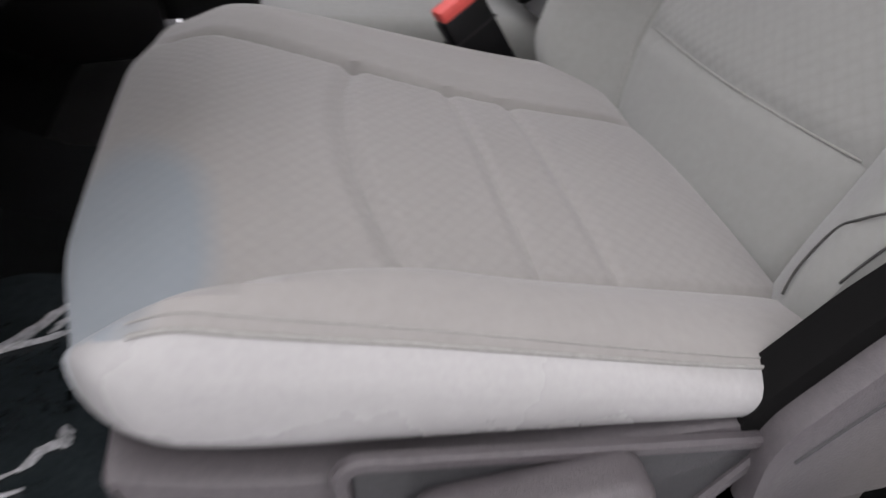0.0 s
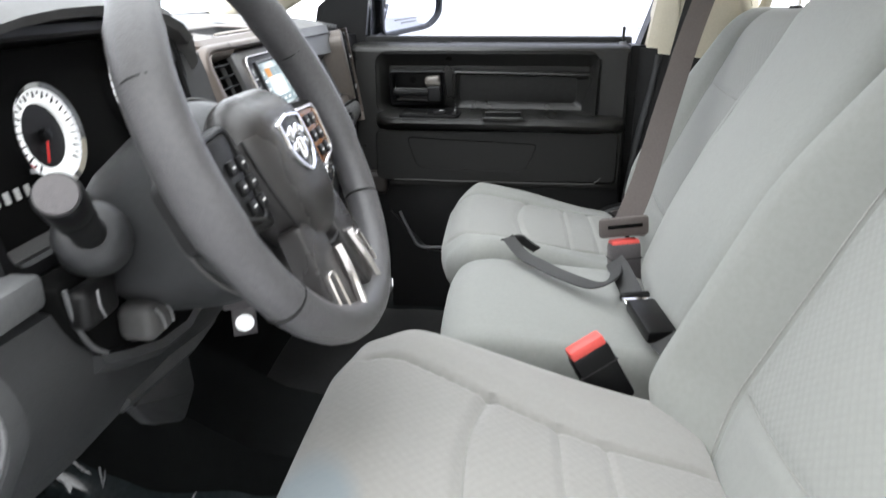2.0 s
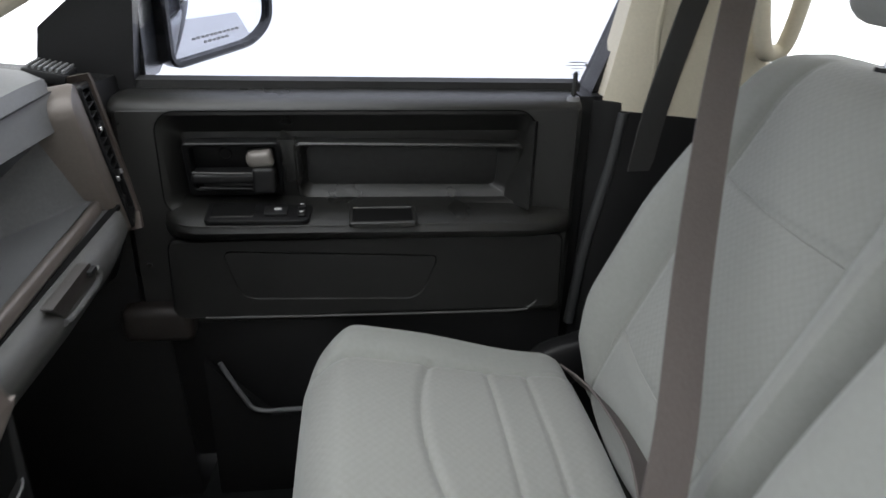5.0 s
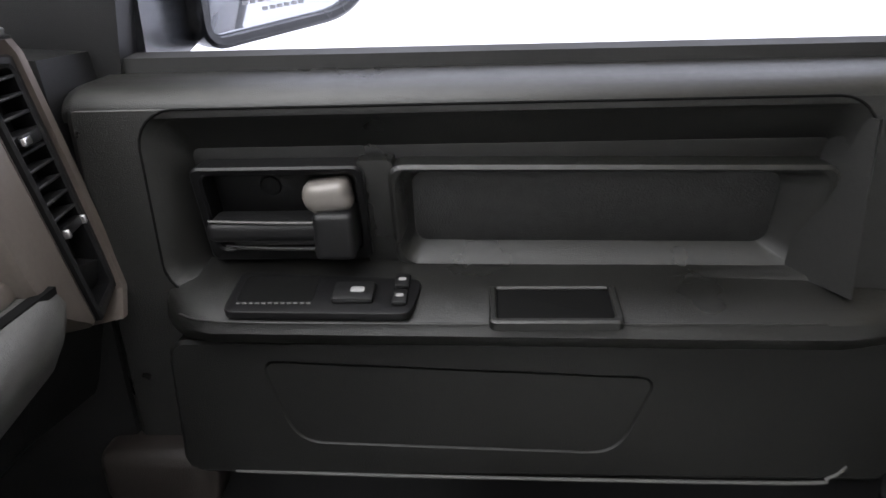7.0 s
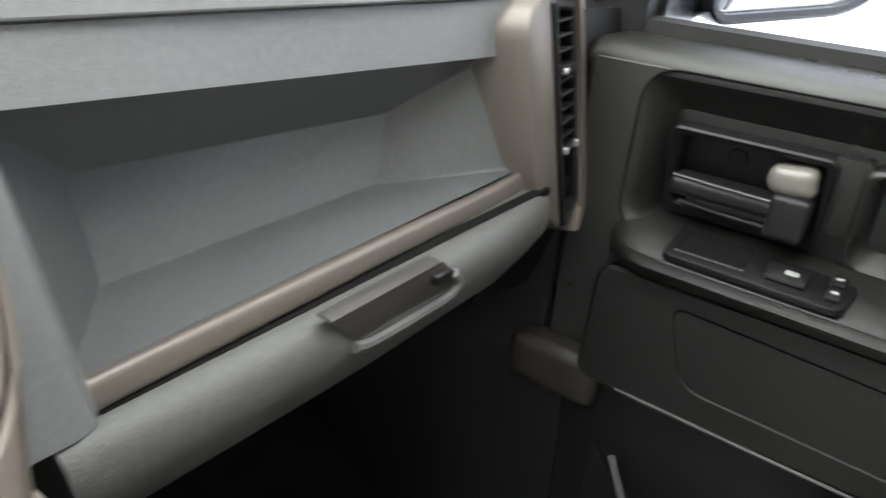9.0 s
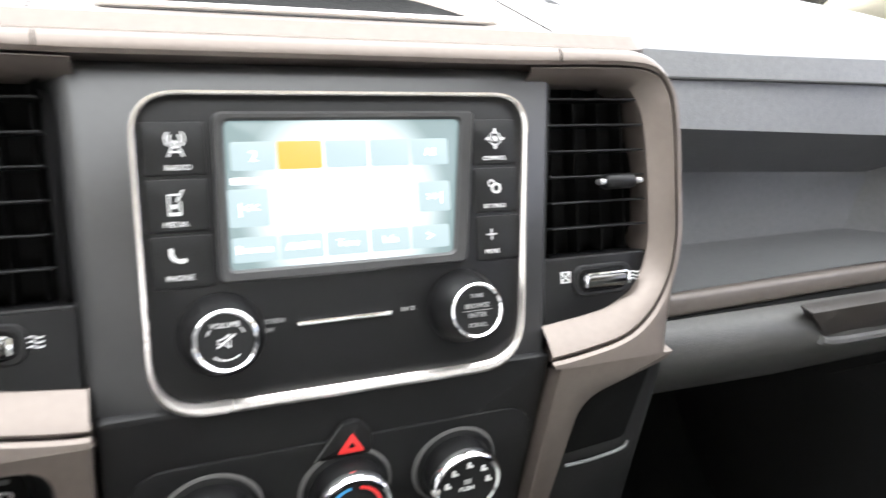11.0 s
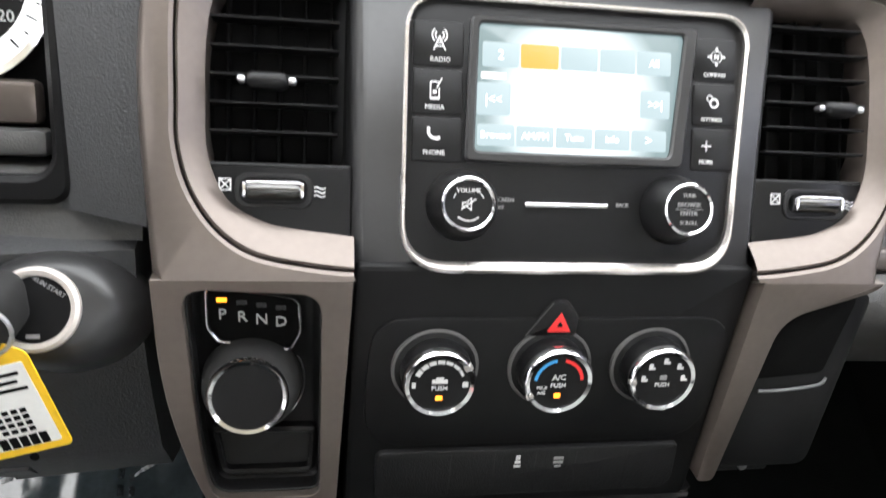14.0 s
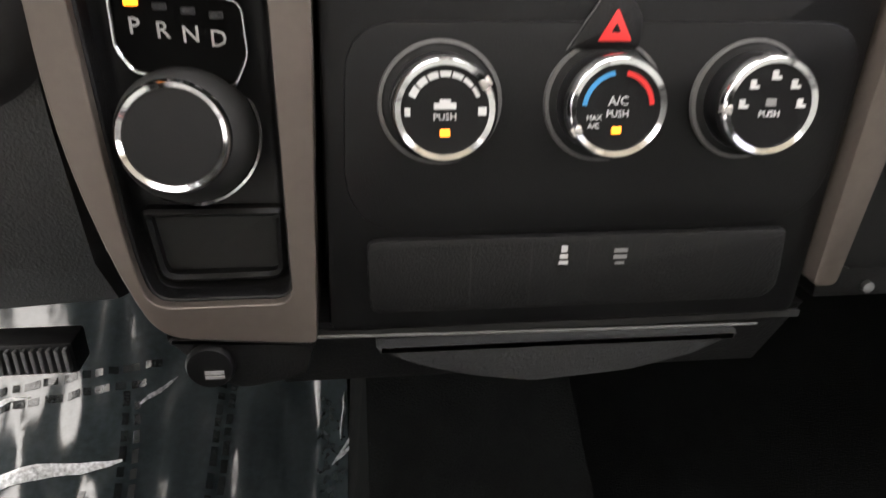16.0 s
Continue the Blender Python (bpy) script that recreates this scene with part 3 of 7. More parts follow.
    part("top_cap", hoop(cap_o, cap_i, top, -0.012, 0.0, 0.006, zi=-0.02), SILVER, st, "silver cap with a tray opening")
    part("tray", funnel(cap_i, -0.001, grow(cap_i, -0.006), -0.014, top), BLACK, st, "shallow black tray on top")
    part("tray_lip", tube([top @ Vector(p) for p in ((-0.090, 0.984, 0.001), (-0.03, 0.9835, 0.0015), (0.05, 0.9835, 0.0015), (0.098, 0.985, 0.001))], 0.0016), PALE, st, "pale lip of the tray")
    for x in (-0.112, 0.124):
        part("cap_joint", tube([UP @ Vector((x, 0.1590, 0.0081)), UP @ Vector((x, 0.1630, 0.0079)), UP @ Vector((x, 0.1655, 0.0062))], 0.0005, 6, smooth=2), INK_SHADE, st)
        part("cap_joint", tube([top @ Vector((x * 1.02, 0.974, 0.0)), top @ Vector((x * 1.04, 1.05, 0.0))], 0.0005, 6, smooth=1), INK_SHADE, st)
    for x in (-0.03, 0.0, 0.03):
        part("tray_rib", rbox((x - 0.010, 1.005, -0.014), (x + 0.010, 1.022, -0.010), 0.002, m=top), SOFTD, st)
    return st


def vent(name, x0, x1, tab_x, verticals, label):
    v = thing(name, label, "air vent", group="dashboard air vents")
    cx = (x0 + x1) / 2
    frame_o = rrect(x0 - 0.003, x1 + 0.003, 0.052, 0.152, 0.012)
    part("vent_box", funnel(frame_o, -0.004, grow(frame_o, -0.003), -0.027, UP), INK_SHADE, v)
    for k in range(6):
        y = 0.0725 + k * 0.0138
        part("slat", rbox((x0 + 0.001, y - 0.0006, -0.0145), (x1 - 0.001, y + 0.0006, -0.003), 0.0004, 1, m=UP), GLOSS, v)
    for k in range(verticals):
        x = x0 + (x1 - x0) * (k + 0.6) / verticals
        part("vane", rbox((x - 0.0010, 0.058, -0.026), (x + 0.0010, 0.149, -0.0155), 0.0006, 1, m=UP), INK_SHADE, v)
    tab = part("adjuster_tab", rbox((tab_x - 0.0105, 0.0925, -0.006), (tab_x + 0.0105, 0.1010, 0.005), 0.0038, 3, m=UP), GLOSS, v)
    for s in (-1, 1):
        part("tab_end", rbox((tab_x + s * 0.012 - 0.0022, 0.0950, -0.002), (tab_x + s * 0.012 + 0.0022, 0.0985, 0.0038), 0.0015, m=UP), STEEL, tab)
    base = rpoly([(x0 - 0.004, 0.0575), (x0 + 0.002, 0.030), (x0 + 0.03, 0.014), (x1 + 0.006, 0.012), (x1 + 0.006, 0.0575)] if x0 < 0 else
                 [(x0 - 0.006, 0.0575), (x0 - 0.006, 0.012), (x1 - 0.03, 0.014), (x1 - 0.002, 0.030), (x1 + 0.004, 0.0575)], [0.002, 0.015, 0.012, 0.003, 0.002] if x0 < 0 else [0.002, 0.003, 0.012, 0.015, 0.002], 4)
    part("vent_foot", plate(base, UP, -0.03, -0.004, 0.002), GLOSS, v)
    wx = cx
    wh = part("thumbwheel", rbox((wx - 0.0145, 0.0390, -0.006), (wx + 0.0145, 0.0482, 0.003), 0.0042, 3, m=UP), DCHROME, v, "smooth dark chrome thumbwheel")
    for s in (-1, 1):
        part("wheel_edge", rbox((wx + s * 0.0138 - 0.0009, 0.0400, -0.004), (wx + s * 0.0138 + 0.0009, 0.0472, 0.0028), 0.0006, m=UP), CHROME, wh)
    part("wheel_band", rbox((wx - 0.0130, 0.0464, 0.0), (wx + 0.0130, 0.0480, 0.0027), 0.0005, m=UP), CHROME, wh, "chrome edge of the thumbwheel")
    part("wheel_slot", hoop(rrect(wx - 0.019, wx + 0.019, 0.0350, 0.0520, 0.006), rrect(wx - 0.0160, wx + 0.0160, 0.0378, 0.0494, 0.005), UP, -0.006, -0.0025, 0.0006), BLACK, v)
    bars([(wx - 0.0235, 0.0490, 0.0055, 0.0006), (wx - 0.0235, 0.0435, 0.0055, 0.0006)], UP @ T(0, 0, -0.004), WHITE, v, "closed_mark")
    mk = UP @ T(wx - 0.0235, 0.0463, -0.004)
    for a in (45, -45):
        part("closed_mark", rbox((-0.0036, -0.0003, 0), (0.0036, 0.0003, 0.0004), 0, m=mk @ pose(0, 0, 0, 0, 0, a)), WHITE, v, smooth=False)
    for s in (-1, 1):
        part("closed_mark", rbox((s * 0.0027 - 0.0003, -0.003, 0), (s * 0.0027 + 0.0003, 0.003, 0.0004), 0, m=mk), WHITE, v, smooth=False)
    for k in range(3):
        part("airflow_mark", tube([UP @ Vector((wx + 0.0195 + 0.0055 * j / 4, 0.0415 + 0.0020 * k + 0.0006 * math.sin(j * 1.7), -0.0036)) for j in range(5)], 0.0003, 4, smooth=2), WHITE, v)
    return v


def radio():
    r = thing("radio", "black touchscreen radio with silver ring and two knobs", "radio")
    # pod with sloped sides
    po = rpoly([(-0.118, 0.0), (0.118, 0.0), (0.134, 0.164), (-0.120, 0.164)], [0.004, 0.004, 0.004, 0.004], 4)
    pod_top = rpoly([(-0.104, 0.0), (0.112, 0.0), (0.124, 0.1555), (-0.107, 0.1555)], [0.004, 0.004, 0.008, 0.008], 4)
    part("pod", loft([[(x, y, -0.030) for x, y in po], [(x, y, -0.004) for x, y in pod_top], [(x, y, -0.001) for x, y in grow(pod_top, -0.004)]], m=UP), PODM, r, "charcoal radio housing")
    ring_o = rpoly([(-0.0825, 0.004), (0.0965, 0.004), (0.1060, 0.1435), (-0.0815, 0.1435)], [0.026, 0.026, 0.020, 0.020], 8)
    ring_i = rpoly([(-0.0803, 0.0096), (0.0928, 0.0096), (0.1034, 0.1415), (-0.0795, 0.1415)], [0.022, 0.022, 0.018, 0.018], 8)
    part("trim_ring", hoop(ring_o, ring_i, UP, -0.004, 0.006, 0.0016, zi=-0.001), BRIGHT, r, "satin silver trim ring")
    part("faceplate", plate(grow(ring_i, 0.0005), UP, -0.004, 0.002, 0.001), GLOSS, r, "matte black faceplate")
    # side button columns
    for x0, x1 in ((-0.0775, -0.0515), (0.0735, 0.0985)):
        for y0 in (0.060, 0.084, 0.108):
            part("button", plate(rrect(x0, x1, y0, y0 + 0.0225, 0.002), UP, 0.0015, 0.0026, 0.0006), GLOSS, r)
    for t, x, z, size in (("RADIO", -0.0635, 0.7225, 0.0034), ("MEDIA", -0.066, 0.7005, 0.0034), ("PHONE", -0.066, 0.6795, 0.0034),
                          ("COMPASS", 0.0855, 0.7225, 0.0029), ("SETTINGS", 0.0845, 0.7005, 0.0028), ("MORE", 0.0820, 0.6795, 0.0030)):
        words(t, size, UP @ T(x, us(z), 0.0029), WHITE, r)
    # icons: aerial, player, handset, compass, cogs, plus
    def line(a, b, w=0.0007):
        d = Vector((b[0] - a[0], b[1] - a[1]))
        m = UP @ T((a[0] + b[0]) / 2, (a[1] + b[1]) / 2, 0.0028) @ pose(0, 0, 0, 0, 0, math.degrees(math.atan2(d.y, d.x)))
        return rbox((-d.length / 2, -w / 2, 0), (d.length / 2, w / 2, 0.0003), 0, m=m)

    def arc(cx, cy, rad, a0, a1, w=0.0007, n=8, z=0.0028, m=UP):
        o = [(cx + (rad + w / 2) * math.cos(radians(a0 + (a1 - a0) * k / n)), cy + (rad + w / 2) * math.sin(radians(a0 + (a1 - a0) * k / n))) for k in range(n + 1)]
        i = [(cx + (rad - w / 2) * math.cos(radians(a0 + (a1 - a0) * k / n)), cy + (rad - w / 2) * math.sin(radians(a0 + (a1 - a0) * k / n))) for k in range(n + 1)]
        bm = bmesh.new()
        v = [[bm.verts.new(m @ Vector((x, y, z))) for x, y in q] for q in (o, i)]
        for k in range(n):
            bm.faces.new((v[0][k], v[0][k + 1], v[1][k + 1], v[1][k]))
        return bm

    x, y = -0.064, us(0.7305)
    part("radio_icon", join(line((x - 0.003, y - 0.004), (x, y + 0.003)), line((x + 0.003, y - 0.004), (x, y + 0.003)), line((x - 0.0022, y - 0.002), (x + 0.0022, y - 0.002)),
         line((x - 0.0013, y), (x + 0.0013, y)), arc(x, y + 0.0035, 0.0022, -50, 50), arc(x, y + 0.0035, 0.0038, -50, 50), arc(x, y + 0.0035, 0.0022, 130, 230), arc(x, y + 0.0035, 0.0038, 130, 230)), WHITE, r, smooth=False)
    x, y = -0.066, us(0.7085)
    part("media_icon", join(line((x - 0.0022, y - 0.0045), (x - 0.0022, y + 0.004)), line((x + 0.0022, y - 0.0045), (x + 0.0022, y + 0.001)), line((x - 0.0022, y + 0.004), (x + 0.0018, y + 0.004)),
         line((x - 0.0022, y - 0.0042), (x + 0.0022, y - 0.0042), 0.0014), line((x + 0.001, y + 0.001), (x + 0.0036, y + 0.006)), line((x - 0.001, y - 0.001), (x + 0.001, y - 0.001), 0.0018)), WHITE, r, smooth=False)
    x, y = -0.066, us(0.688)
    part("phone_icon", join(arc(x + 0.001, y + 0.002, 0.004, 180, 280, 0.0016), line((x - 0.0035, y + 0.0025), (x - 0.0022, y + 0.0032), 0.0018), line((x + 0.001, y - 0.0022), (x + 0.003, y - 0.0014), 0.0018)), WHITE, r, smooth=False)
    x, y = 0.0863, us(0.7315)
    part("compass_icon", join(arc(x, y, 0.0032, 0, 360, 0.0005, 20), line((x - 0.005, y), (x - 0.0026, y), 0.0012), line((x + 0.0026, y), (x + 0.005, y), 0.0012), line((x, y + 0.0026), (x, y + 0.005), 0.0012),
         line((x, y - 0.005), (x, y - 0.0026), 0.0012), line((x - 0.001, y - 0.0014), (x - 0.001, y + 0.0014)), line((x + 0.001, y - 0.0014), (x + 0.001, y + 0.0014)), line((x - 0.001, y + 0.0014), (x + 0.001, y - 0.0014))), WHITE, r, smooth=False)
    x, y = 0.0848, us(0.7092)
    part("settings_icon", join(arc(x + 0.001, y - 0.0005, 0.0022, 0, 360, 0.0011, 16), arc(x - 0.0016, y + 0.002, 0.0016, 0, 360, 0.0006, 12)), WHITE, r, smooth=False)
    x, y = 0.0820, us(0.6875)
    part("more_icon", join(line((x - 0.0028, y), (x + 0.0028, y)), line((x, y - 0.0028), (x, y + 0.0028))), WHITE, r, smooth=False)
    # screen
    s_o = rpoly([(-0.0505, 0.0605), (0.067, 0.0605), (0.0745, 0.1345), (-0.0485, 0.1345)], 0.004, 4)
    s_i = rpoly([(-0.0455, 0.0660), (0.060, 0.0660), (0.0668, 0.1305), (-0.0440, 0.1305)], 0.003, 4)
    part("screen_frame", hoop(s_o, s_i, UP, 0.001, 0.0058, 0.0012, zi=0.0022), PODM, r)
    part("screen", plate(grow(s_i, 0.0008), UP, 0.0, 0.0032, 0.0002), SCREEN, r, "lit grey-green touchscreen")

    def lit(x0, x1, y0, y1, material, name="screen_button"):
        part(name, plate(rrect(x0, x1, y0, y1, 0.0012, 3), UP, 0.0031, 0.0035, 0.0001), material, r)
    xs = [-0.0425, -0.0225, -0.0012, 0.0200, 0.0405, 0.0605]
    for k in range(5):
        lit(xs[k] + 0.0005, xs[k + 1] - 0.0005, 0.1090, 0.1215, SCR_HOT if k == 1 else SCR_BTN)
    xb = [-0.0445, -0.0240, -0.0030, 0.0180, 0.0385, 0.0590]
    for k in range(5):
        lit(xb[k] + 0.0005, xb[k + 1] - 0.0005, 0.0690, 0.0800, SCR_BTN)
    lit(-0.0445, -0.0270, 0.0845, 0.1010, SCR_BTN)
    lit(0.0435, 0.0600, 0.0865, 0.1010, SCR_BTN)
    for t, x, y, size in (("2:36", 0.0105, 0.1258, 0.0078), ("2", -0.0325, 0.1150, 0.0070), ("Browse", -0.0345, 0.0745, 0.0052), ("AM/FM", -0.0135, 0.0745, 0.0050),
                          ("Tune", 0.0075, 0.0745, 0.0050), ("Info", 0.0282, 0.0745, 0.0050), (">", 0.0485, 0.0745, 0.0072), ("All", 0.0505, 0.1150, 0.0052), ("|<<", -0.0358, 0.0925, 0.0065), (">>|", 0.0518, 0.0935, 0.0060)):
        words(t, size, UP @ T(x, y, 0.0037), SCR_TXT, r, "screen_text")
    bars([(-0.036, 0.1045, 0.013, 0.003)], UP @ T(0, 0, 0.0034), SCR_TXT, r, "screen_text")
    bars([(0.008, 0.0865, 0.030, 0.003)], UP @ T(0, 0, 0.0034), SCR_TXT, r, "screen_text")
    # knobs
    for x, z, lines in ((-0.0510, 0.662, ("VOLUME",)), (0.0640, 0.662, ("TUNE", "BROWSE", "ENTER", "SCROLL"))):
        y = us(z) - 0.007
        m = UP @ T(x, y, 0.002)
        k = part("knob", lathe([(0.0, 0.0), (0.0185, 0.0), (0.0183, 0.002), (0.0172, 0.004), (0.0140, 0.0165), (0.0130, 0.0175), (0.0, 0.0175)], m), GLOSS, r, "round black knob with chrome edge")
        part("knob_ring", lathe([(0.0122, 0.0170), (0.0134, 0.0182), (0.0126, 0.0189), (0.0117, 0.0180)], m), CHROME, k)
        if len(lines) == 1:
            words("VOLUME", 0.0031, m @ T(0, 0.0066, 0.0178), WHITE, k)
            horn = rpoly([(-0.0032, -0.0011), (-0.0012, -0.0011), (0.0016, -0.0032), (0.0016, 0.0032), (-0.0012, 0.0011), (-0.0032, 0.0011)], 0.0002, 1)
            part("mute_mark", join(arc(0, 0, 0.0080, 230, 310, 0.0006, 10, 0.0178, m), arc(0, 0, 0.0080, 140, 158, 0.0005, 4, 0.0178, m), arc(0, 0, 0.0080, 22, 40, 0.0005, 4, 0.0178, m),
                 hoop(horn, grow(horn, -0.0005), m, 0.0174, 0.0179, 0.0001), rbox((-0.0045, -0.0003, 0.0176), (0.0045, 0.0003, 0.0180), 0, m=m @ pose(0, 0, 0, 0, 0, 35))), WHITE, k, smooth=False)
        else:
            for t, dy, sz in (("TUNE", 0.0070, 0.0027), ("BROWSE", 0.0022, 0.0032), ("ENTER", -0.0022, 0.0032), ("SCROLL", -0.0070, 0.0027)):
                words(t, sz, m @ T(0, dy, 0.0178), DIM, k)
            part("knob_line", rbox((-0.0075, -0.00015, 0.0176), (0.0075, 0.00015, 0.0179), 0, m=m), DIM, k, smooth=False)
    part("disc_bar", rbox((-0.0185, us(0.6565) - 0.0012, 0.001), (0.0268, us(0.6565) + 0.0012, 0.0045), 0.0008, m=UP), CHROME, r, "thin chrome bar")
    words("SCREEN", 0.0028, UP @ T(-0.0285, us(0.6585), 0.0022), DIM, r)
    words("OFF", 0.0028, UP @ T(-0.0312, us(0.6548), 0.0022), DIM, r)
    words("BACK", 0.0028, UP @ T(0.0355, us(0.6572), 0.0022), DIM, r)
    return r


def climate():
    c = thing("climate_control_panel", "three black climate dials with chrome rims", "climate control")
    for n, (x, marks) in enumerate(((-0.0600, "fan"), (0.0040, "heat"), (0.0632, "air"))):
        m = LO @ T(x, 0.5682, 0.0015) @ pose(0, 0, 0, -5) @ Matrix.Diagonal((1.0, 1.0, 0.80, 1))
        k = part("climate_dial", lathe([(0.0, 0.0), (0.0225, 0.0), (0.0225, 0.0025), (0.0205, 0.004), (0.0192, 0.0045), (0.0188, 0.019), (0.0165, 0.0225), (0.0, 0.0225)], m), GLOSS, c, "black dial with chrome rim")
        part("chrome_rim", lathe([(0.0166, 0.0212), (0.0194, 0.0180), (0.0193, 0.0225), (0.0180, 0.0246), (0.0160, 0.0236)], m), CHROME, k)
        part("base_ring", lathe([(0.0222, 0.001), (0.0240, 0.001), (0.0236, 0.0032), (0.0222, 0.0038)], m), SOFTD, k)
        part("pointer", rbox((-0.0195, -0.003, 0.020), (-0.0150, 0.001, 0.0245), 0.001, m=m @ pose(0, 0, 0, 0, 0, (-150, 25, 0)[n])), BRIGHT, k)
        mm = m @ T(0, 0, 0.0227)

        def arcs(a0, a1, material, w=0.0018, rad=0.0128):
            bm = bmesh.new()
            q = [[bm.verts.new(mm @ Vector(((rad + d) * math.cos(radians(a0 + (a1 - a0) * j / 10)), (rad + d) * math.sin(radians(a0 + (a1 - a0) * j / 10)), 0.0002))) for j in range(11)] for d in (w / 2, -w / 2)]
            for j in range(10):
                bm.faces.new((q[0][j], q[0][j + 1], q[1][j + 1], q[1][j]))
            part("scale_mark", bm, material, k, smooth=False)
        if marks == "fan":
            for a in range(20, 160, 20):
                arcs(a + 1, a + 18, WHITE, 0.0013 + a * 0.00001)
            bars([(0, 0.0015, 0.008, 0.0022), (0, 0.0032, 0.004, 0.0014), (-0.0135, -0.0005, 0.002, 0.003), (0.0135, -0.0005, 0.003, 0.003)], mm, WHITE, k)
            words("PUSH", 0.0036, mm @ T(0, -0.0025, 0), WHITE, k)
        elif marks == "heat":
            arcs(100, 175, BLUE)
            arcs(5, 80, REDP)
            words("A/C", 0.0046, mm @ T(0, 0.0025, 0), WHITE, k)
            words("PUSH", 0.0036, mm @ T(0, -0.0022, 0), WHITE, k)
            words("MAX", 0.0027, mm @ T(-0.0088, -0.0035, 0), WHITE, k)
            words("A/C", 0.0027, mm @ T(-0.0088, -0.0065, 0), WHITE, k)
        else:
            for a in (5, 45, 90, 135, 175):
                bars([(0.0115 * math.cos(radians(a)), 0.0115 * math.sin(radians(a)), 0.0022, 0.0034), (0.0115 * math.cos(radians(a)) + 0.0018, 0.0115 * math.sin(radians(a)) - 0.001, 0.0014, 0.0014)], mm, WHITE, k)
            bars([(0, 0.0015, 0.004, 0.0028)], mm, DIM, k)
            words("PUSH", 0.0036, mm @ T(0, -0.003, 0), WHITE, k)
        if n < 2:
            part("indicator_lamp", rbox((-0.0018, -0.0095, 0), (0.0018, -0.0068, 0.0005), 0.0003, 1, m=mm), AMBER, k, "lit amber lamp")
    h = thing("hazard_switch", "black hazard button with a red triangle", "hazard button")
    tri = rpoly([(-0.012, 0.588), (0.016, 0.588), (0.016, 0.600), (0.009, 0.609), (0.001, 0.609)], 0.003, 3)
    part("button", plate(tri, LO, -0.001, 0.0035, 0.0012), BLACK, h)
    part("triangle", plate(rpoly([(-0.0012, 0.591), (0.0122, 0.591), (0.0055, 0.603)], 0.001, 2), LO, 0.003, 0.0042, 0.0003), REDP, h, "red triangle")
    part("triangle_mark", plate(rpoly([(0.0036, 0.5945), (0.0074, 0.5945), (0.0055, 0.5980)], 0.0005, 2), LO, 0.0035, 0.0045, 0.0002), GLOSS, h)
    # charcoal tube painted in as the glint along the button's edge
    part("edge_glint", tube([LO @ Vector((-0.0125, 0.588, 0.003)), LO @ Vector((0.0005, 0.6085, 0.003))], 0.0003, smooth=1), SOFTD, h)
    return c


def shifter():
    g = thing("gear_selector", "rotary gear dial with chrome ring and lit letter panel", "gear selector")
    plate_o = rpoly([(-0.1885, 0.620), (-0.1860, 0.550), (-0.1840, 0.510), (-0.1795, 0.4845), (-0.1190, 0.4845), (-0.1190, 0.617)], [0.012, 0.02, 0.02, 0.010, 0.008, 0.012], 6)
    inner = rpoly([(-0.1835, 0.614), (-0.1810, 0.550), (-0.1790, 0.510), (-0.1755, 0.490), (-0.1240, 0.490), (-0.1240, 0.611)], [0.012, 0.02, 0.02, 0.010, 0.008, 0.012], 6)
    part("recess", funnel(plate_o, -0.003, inner, -0.013, LO), GLOSS, g, "recessed satin black plate")
    m = LO @ T(-0.1570, 0.5530, -0.013) @ pose(0, 0, 0, -14)
    tag = rpoly([(-0.1775, 0.6108), (-0.1780, 0.5870), (-0.1730, 0.5790), (-0.1375, 0.5735), (-0.1322, 0.5840), (-0.1330, 0.6028)], [0.004, 0.003, 0.002, 0.002, 0.003, 0.004], 4)
    part("letter_panel", plate(tag, LO, -0.013, -0.010, 0.0008), INK_SHADE, g)
    part("panel_rim", hoop(grow(tag, 0.0016), tag, LO, -0.013, -0.0088, 0.0005), CHROME, g, "chrome rim")
    for t, x, y in (("P", -0.1708, 0.5945), ("R", -0.1610, 0.5930), ("N", -0.1512, 0.5915), ("D", -0.1414, 0.5900)):
        words(t, 0.0086, LO @ T(x, y, -0.0097), WHITE, g)
        part("gear_lamp", rbox((x - 0.0026, y + 0.0072, -0.0102), (x + 0.0026, y + 0.0098, -0.0094), 0.0004, 1, m=LO), AMBER if t == "P" else KNEE, g)
    d = part("dial", lathe([(0.0, 0.0), (0.0262, 0.0), (0.0264, 0.004), (0.0250, 0.014), (0.0215, 0.024), (0.0200, 0.0265), (0.0, 0.0265)], m), RUBBER, g, "black rubber-grip dial")
    part("dial_collar", lathe([(0.0268, 0.0005), (0.0285, 0.0005), (0.0280, 0.003), (0.0270, 0.0035)], m), CHROME, d)
    part("dial_ring", lathe([(0.0178, 0.0262), (0.0206, 0.0240), (0.0206, 0.0272), (0.0193, 0.0290), (0.0176, 0.0280)], m), CHROME, d, "polished chrome ring")
    part("dial_cap", lathe([(0.0, 0.0260), (0.0180, 0.0260), (0.0172, 0.0276), (0.0, 0.0284)], m), GLOSS, d)
    tr = rpoly([(-0.1800, 0.524), (-0.1765, 0.4905), (-0.1235, 0.4905), (-0.1230, 0.523)], [0.003, 0.008, 0.008, 0.003], 5)
    part("coin_tray", hoop(tr, grow(tr, -0.0035), LO, -0.013, -0.006, 0.0016), GLOSS, g, "glossy edge of the coin tray")
    part("tray_floor", plate(grow(tr, -0.003), LO, -0.014, -0.0120, 0.0005), RUBBER, g)
    return g


centre_stack()
vent("air_vent", -0.1765, -0.1125, -0.148, 5, "black slatted dashboard vent with chrome-ended tab")
vent("air_vent", 0.1205, 0.1835, 0.1625, 4, "black slatted dashboard vent with chrome-ended tab")
radio()
climate()
shifter()


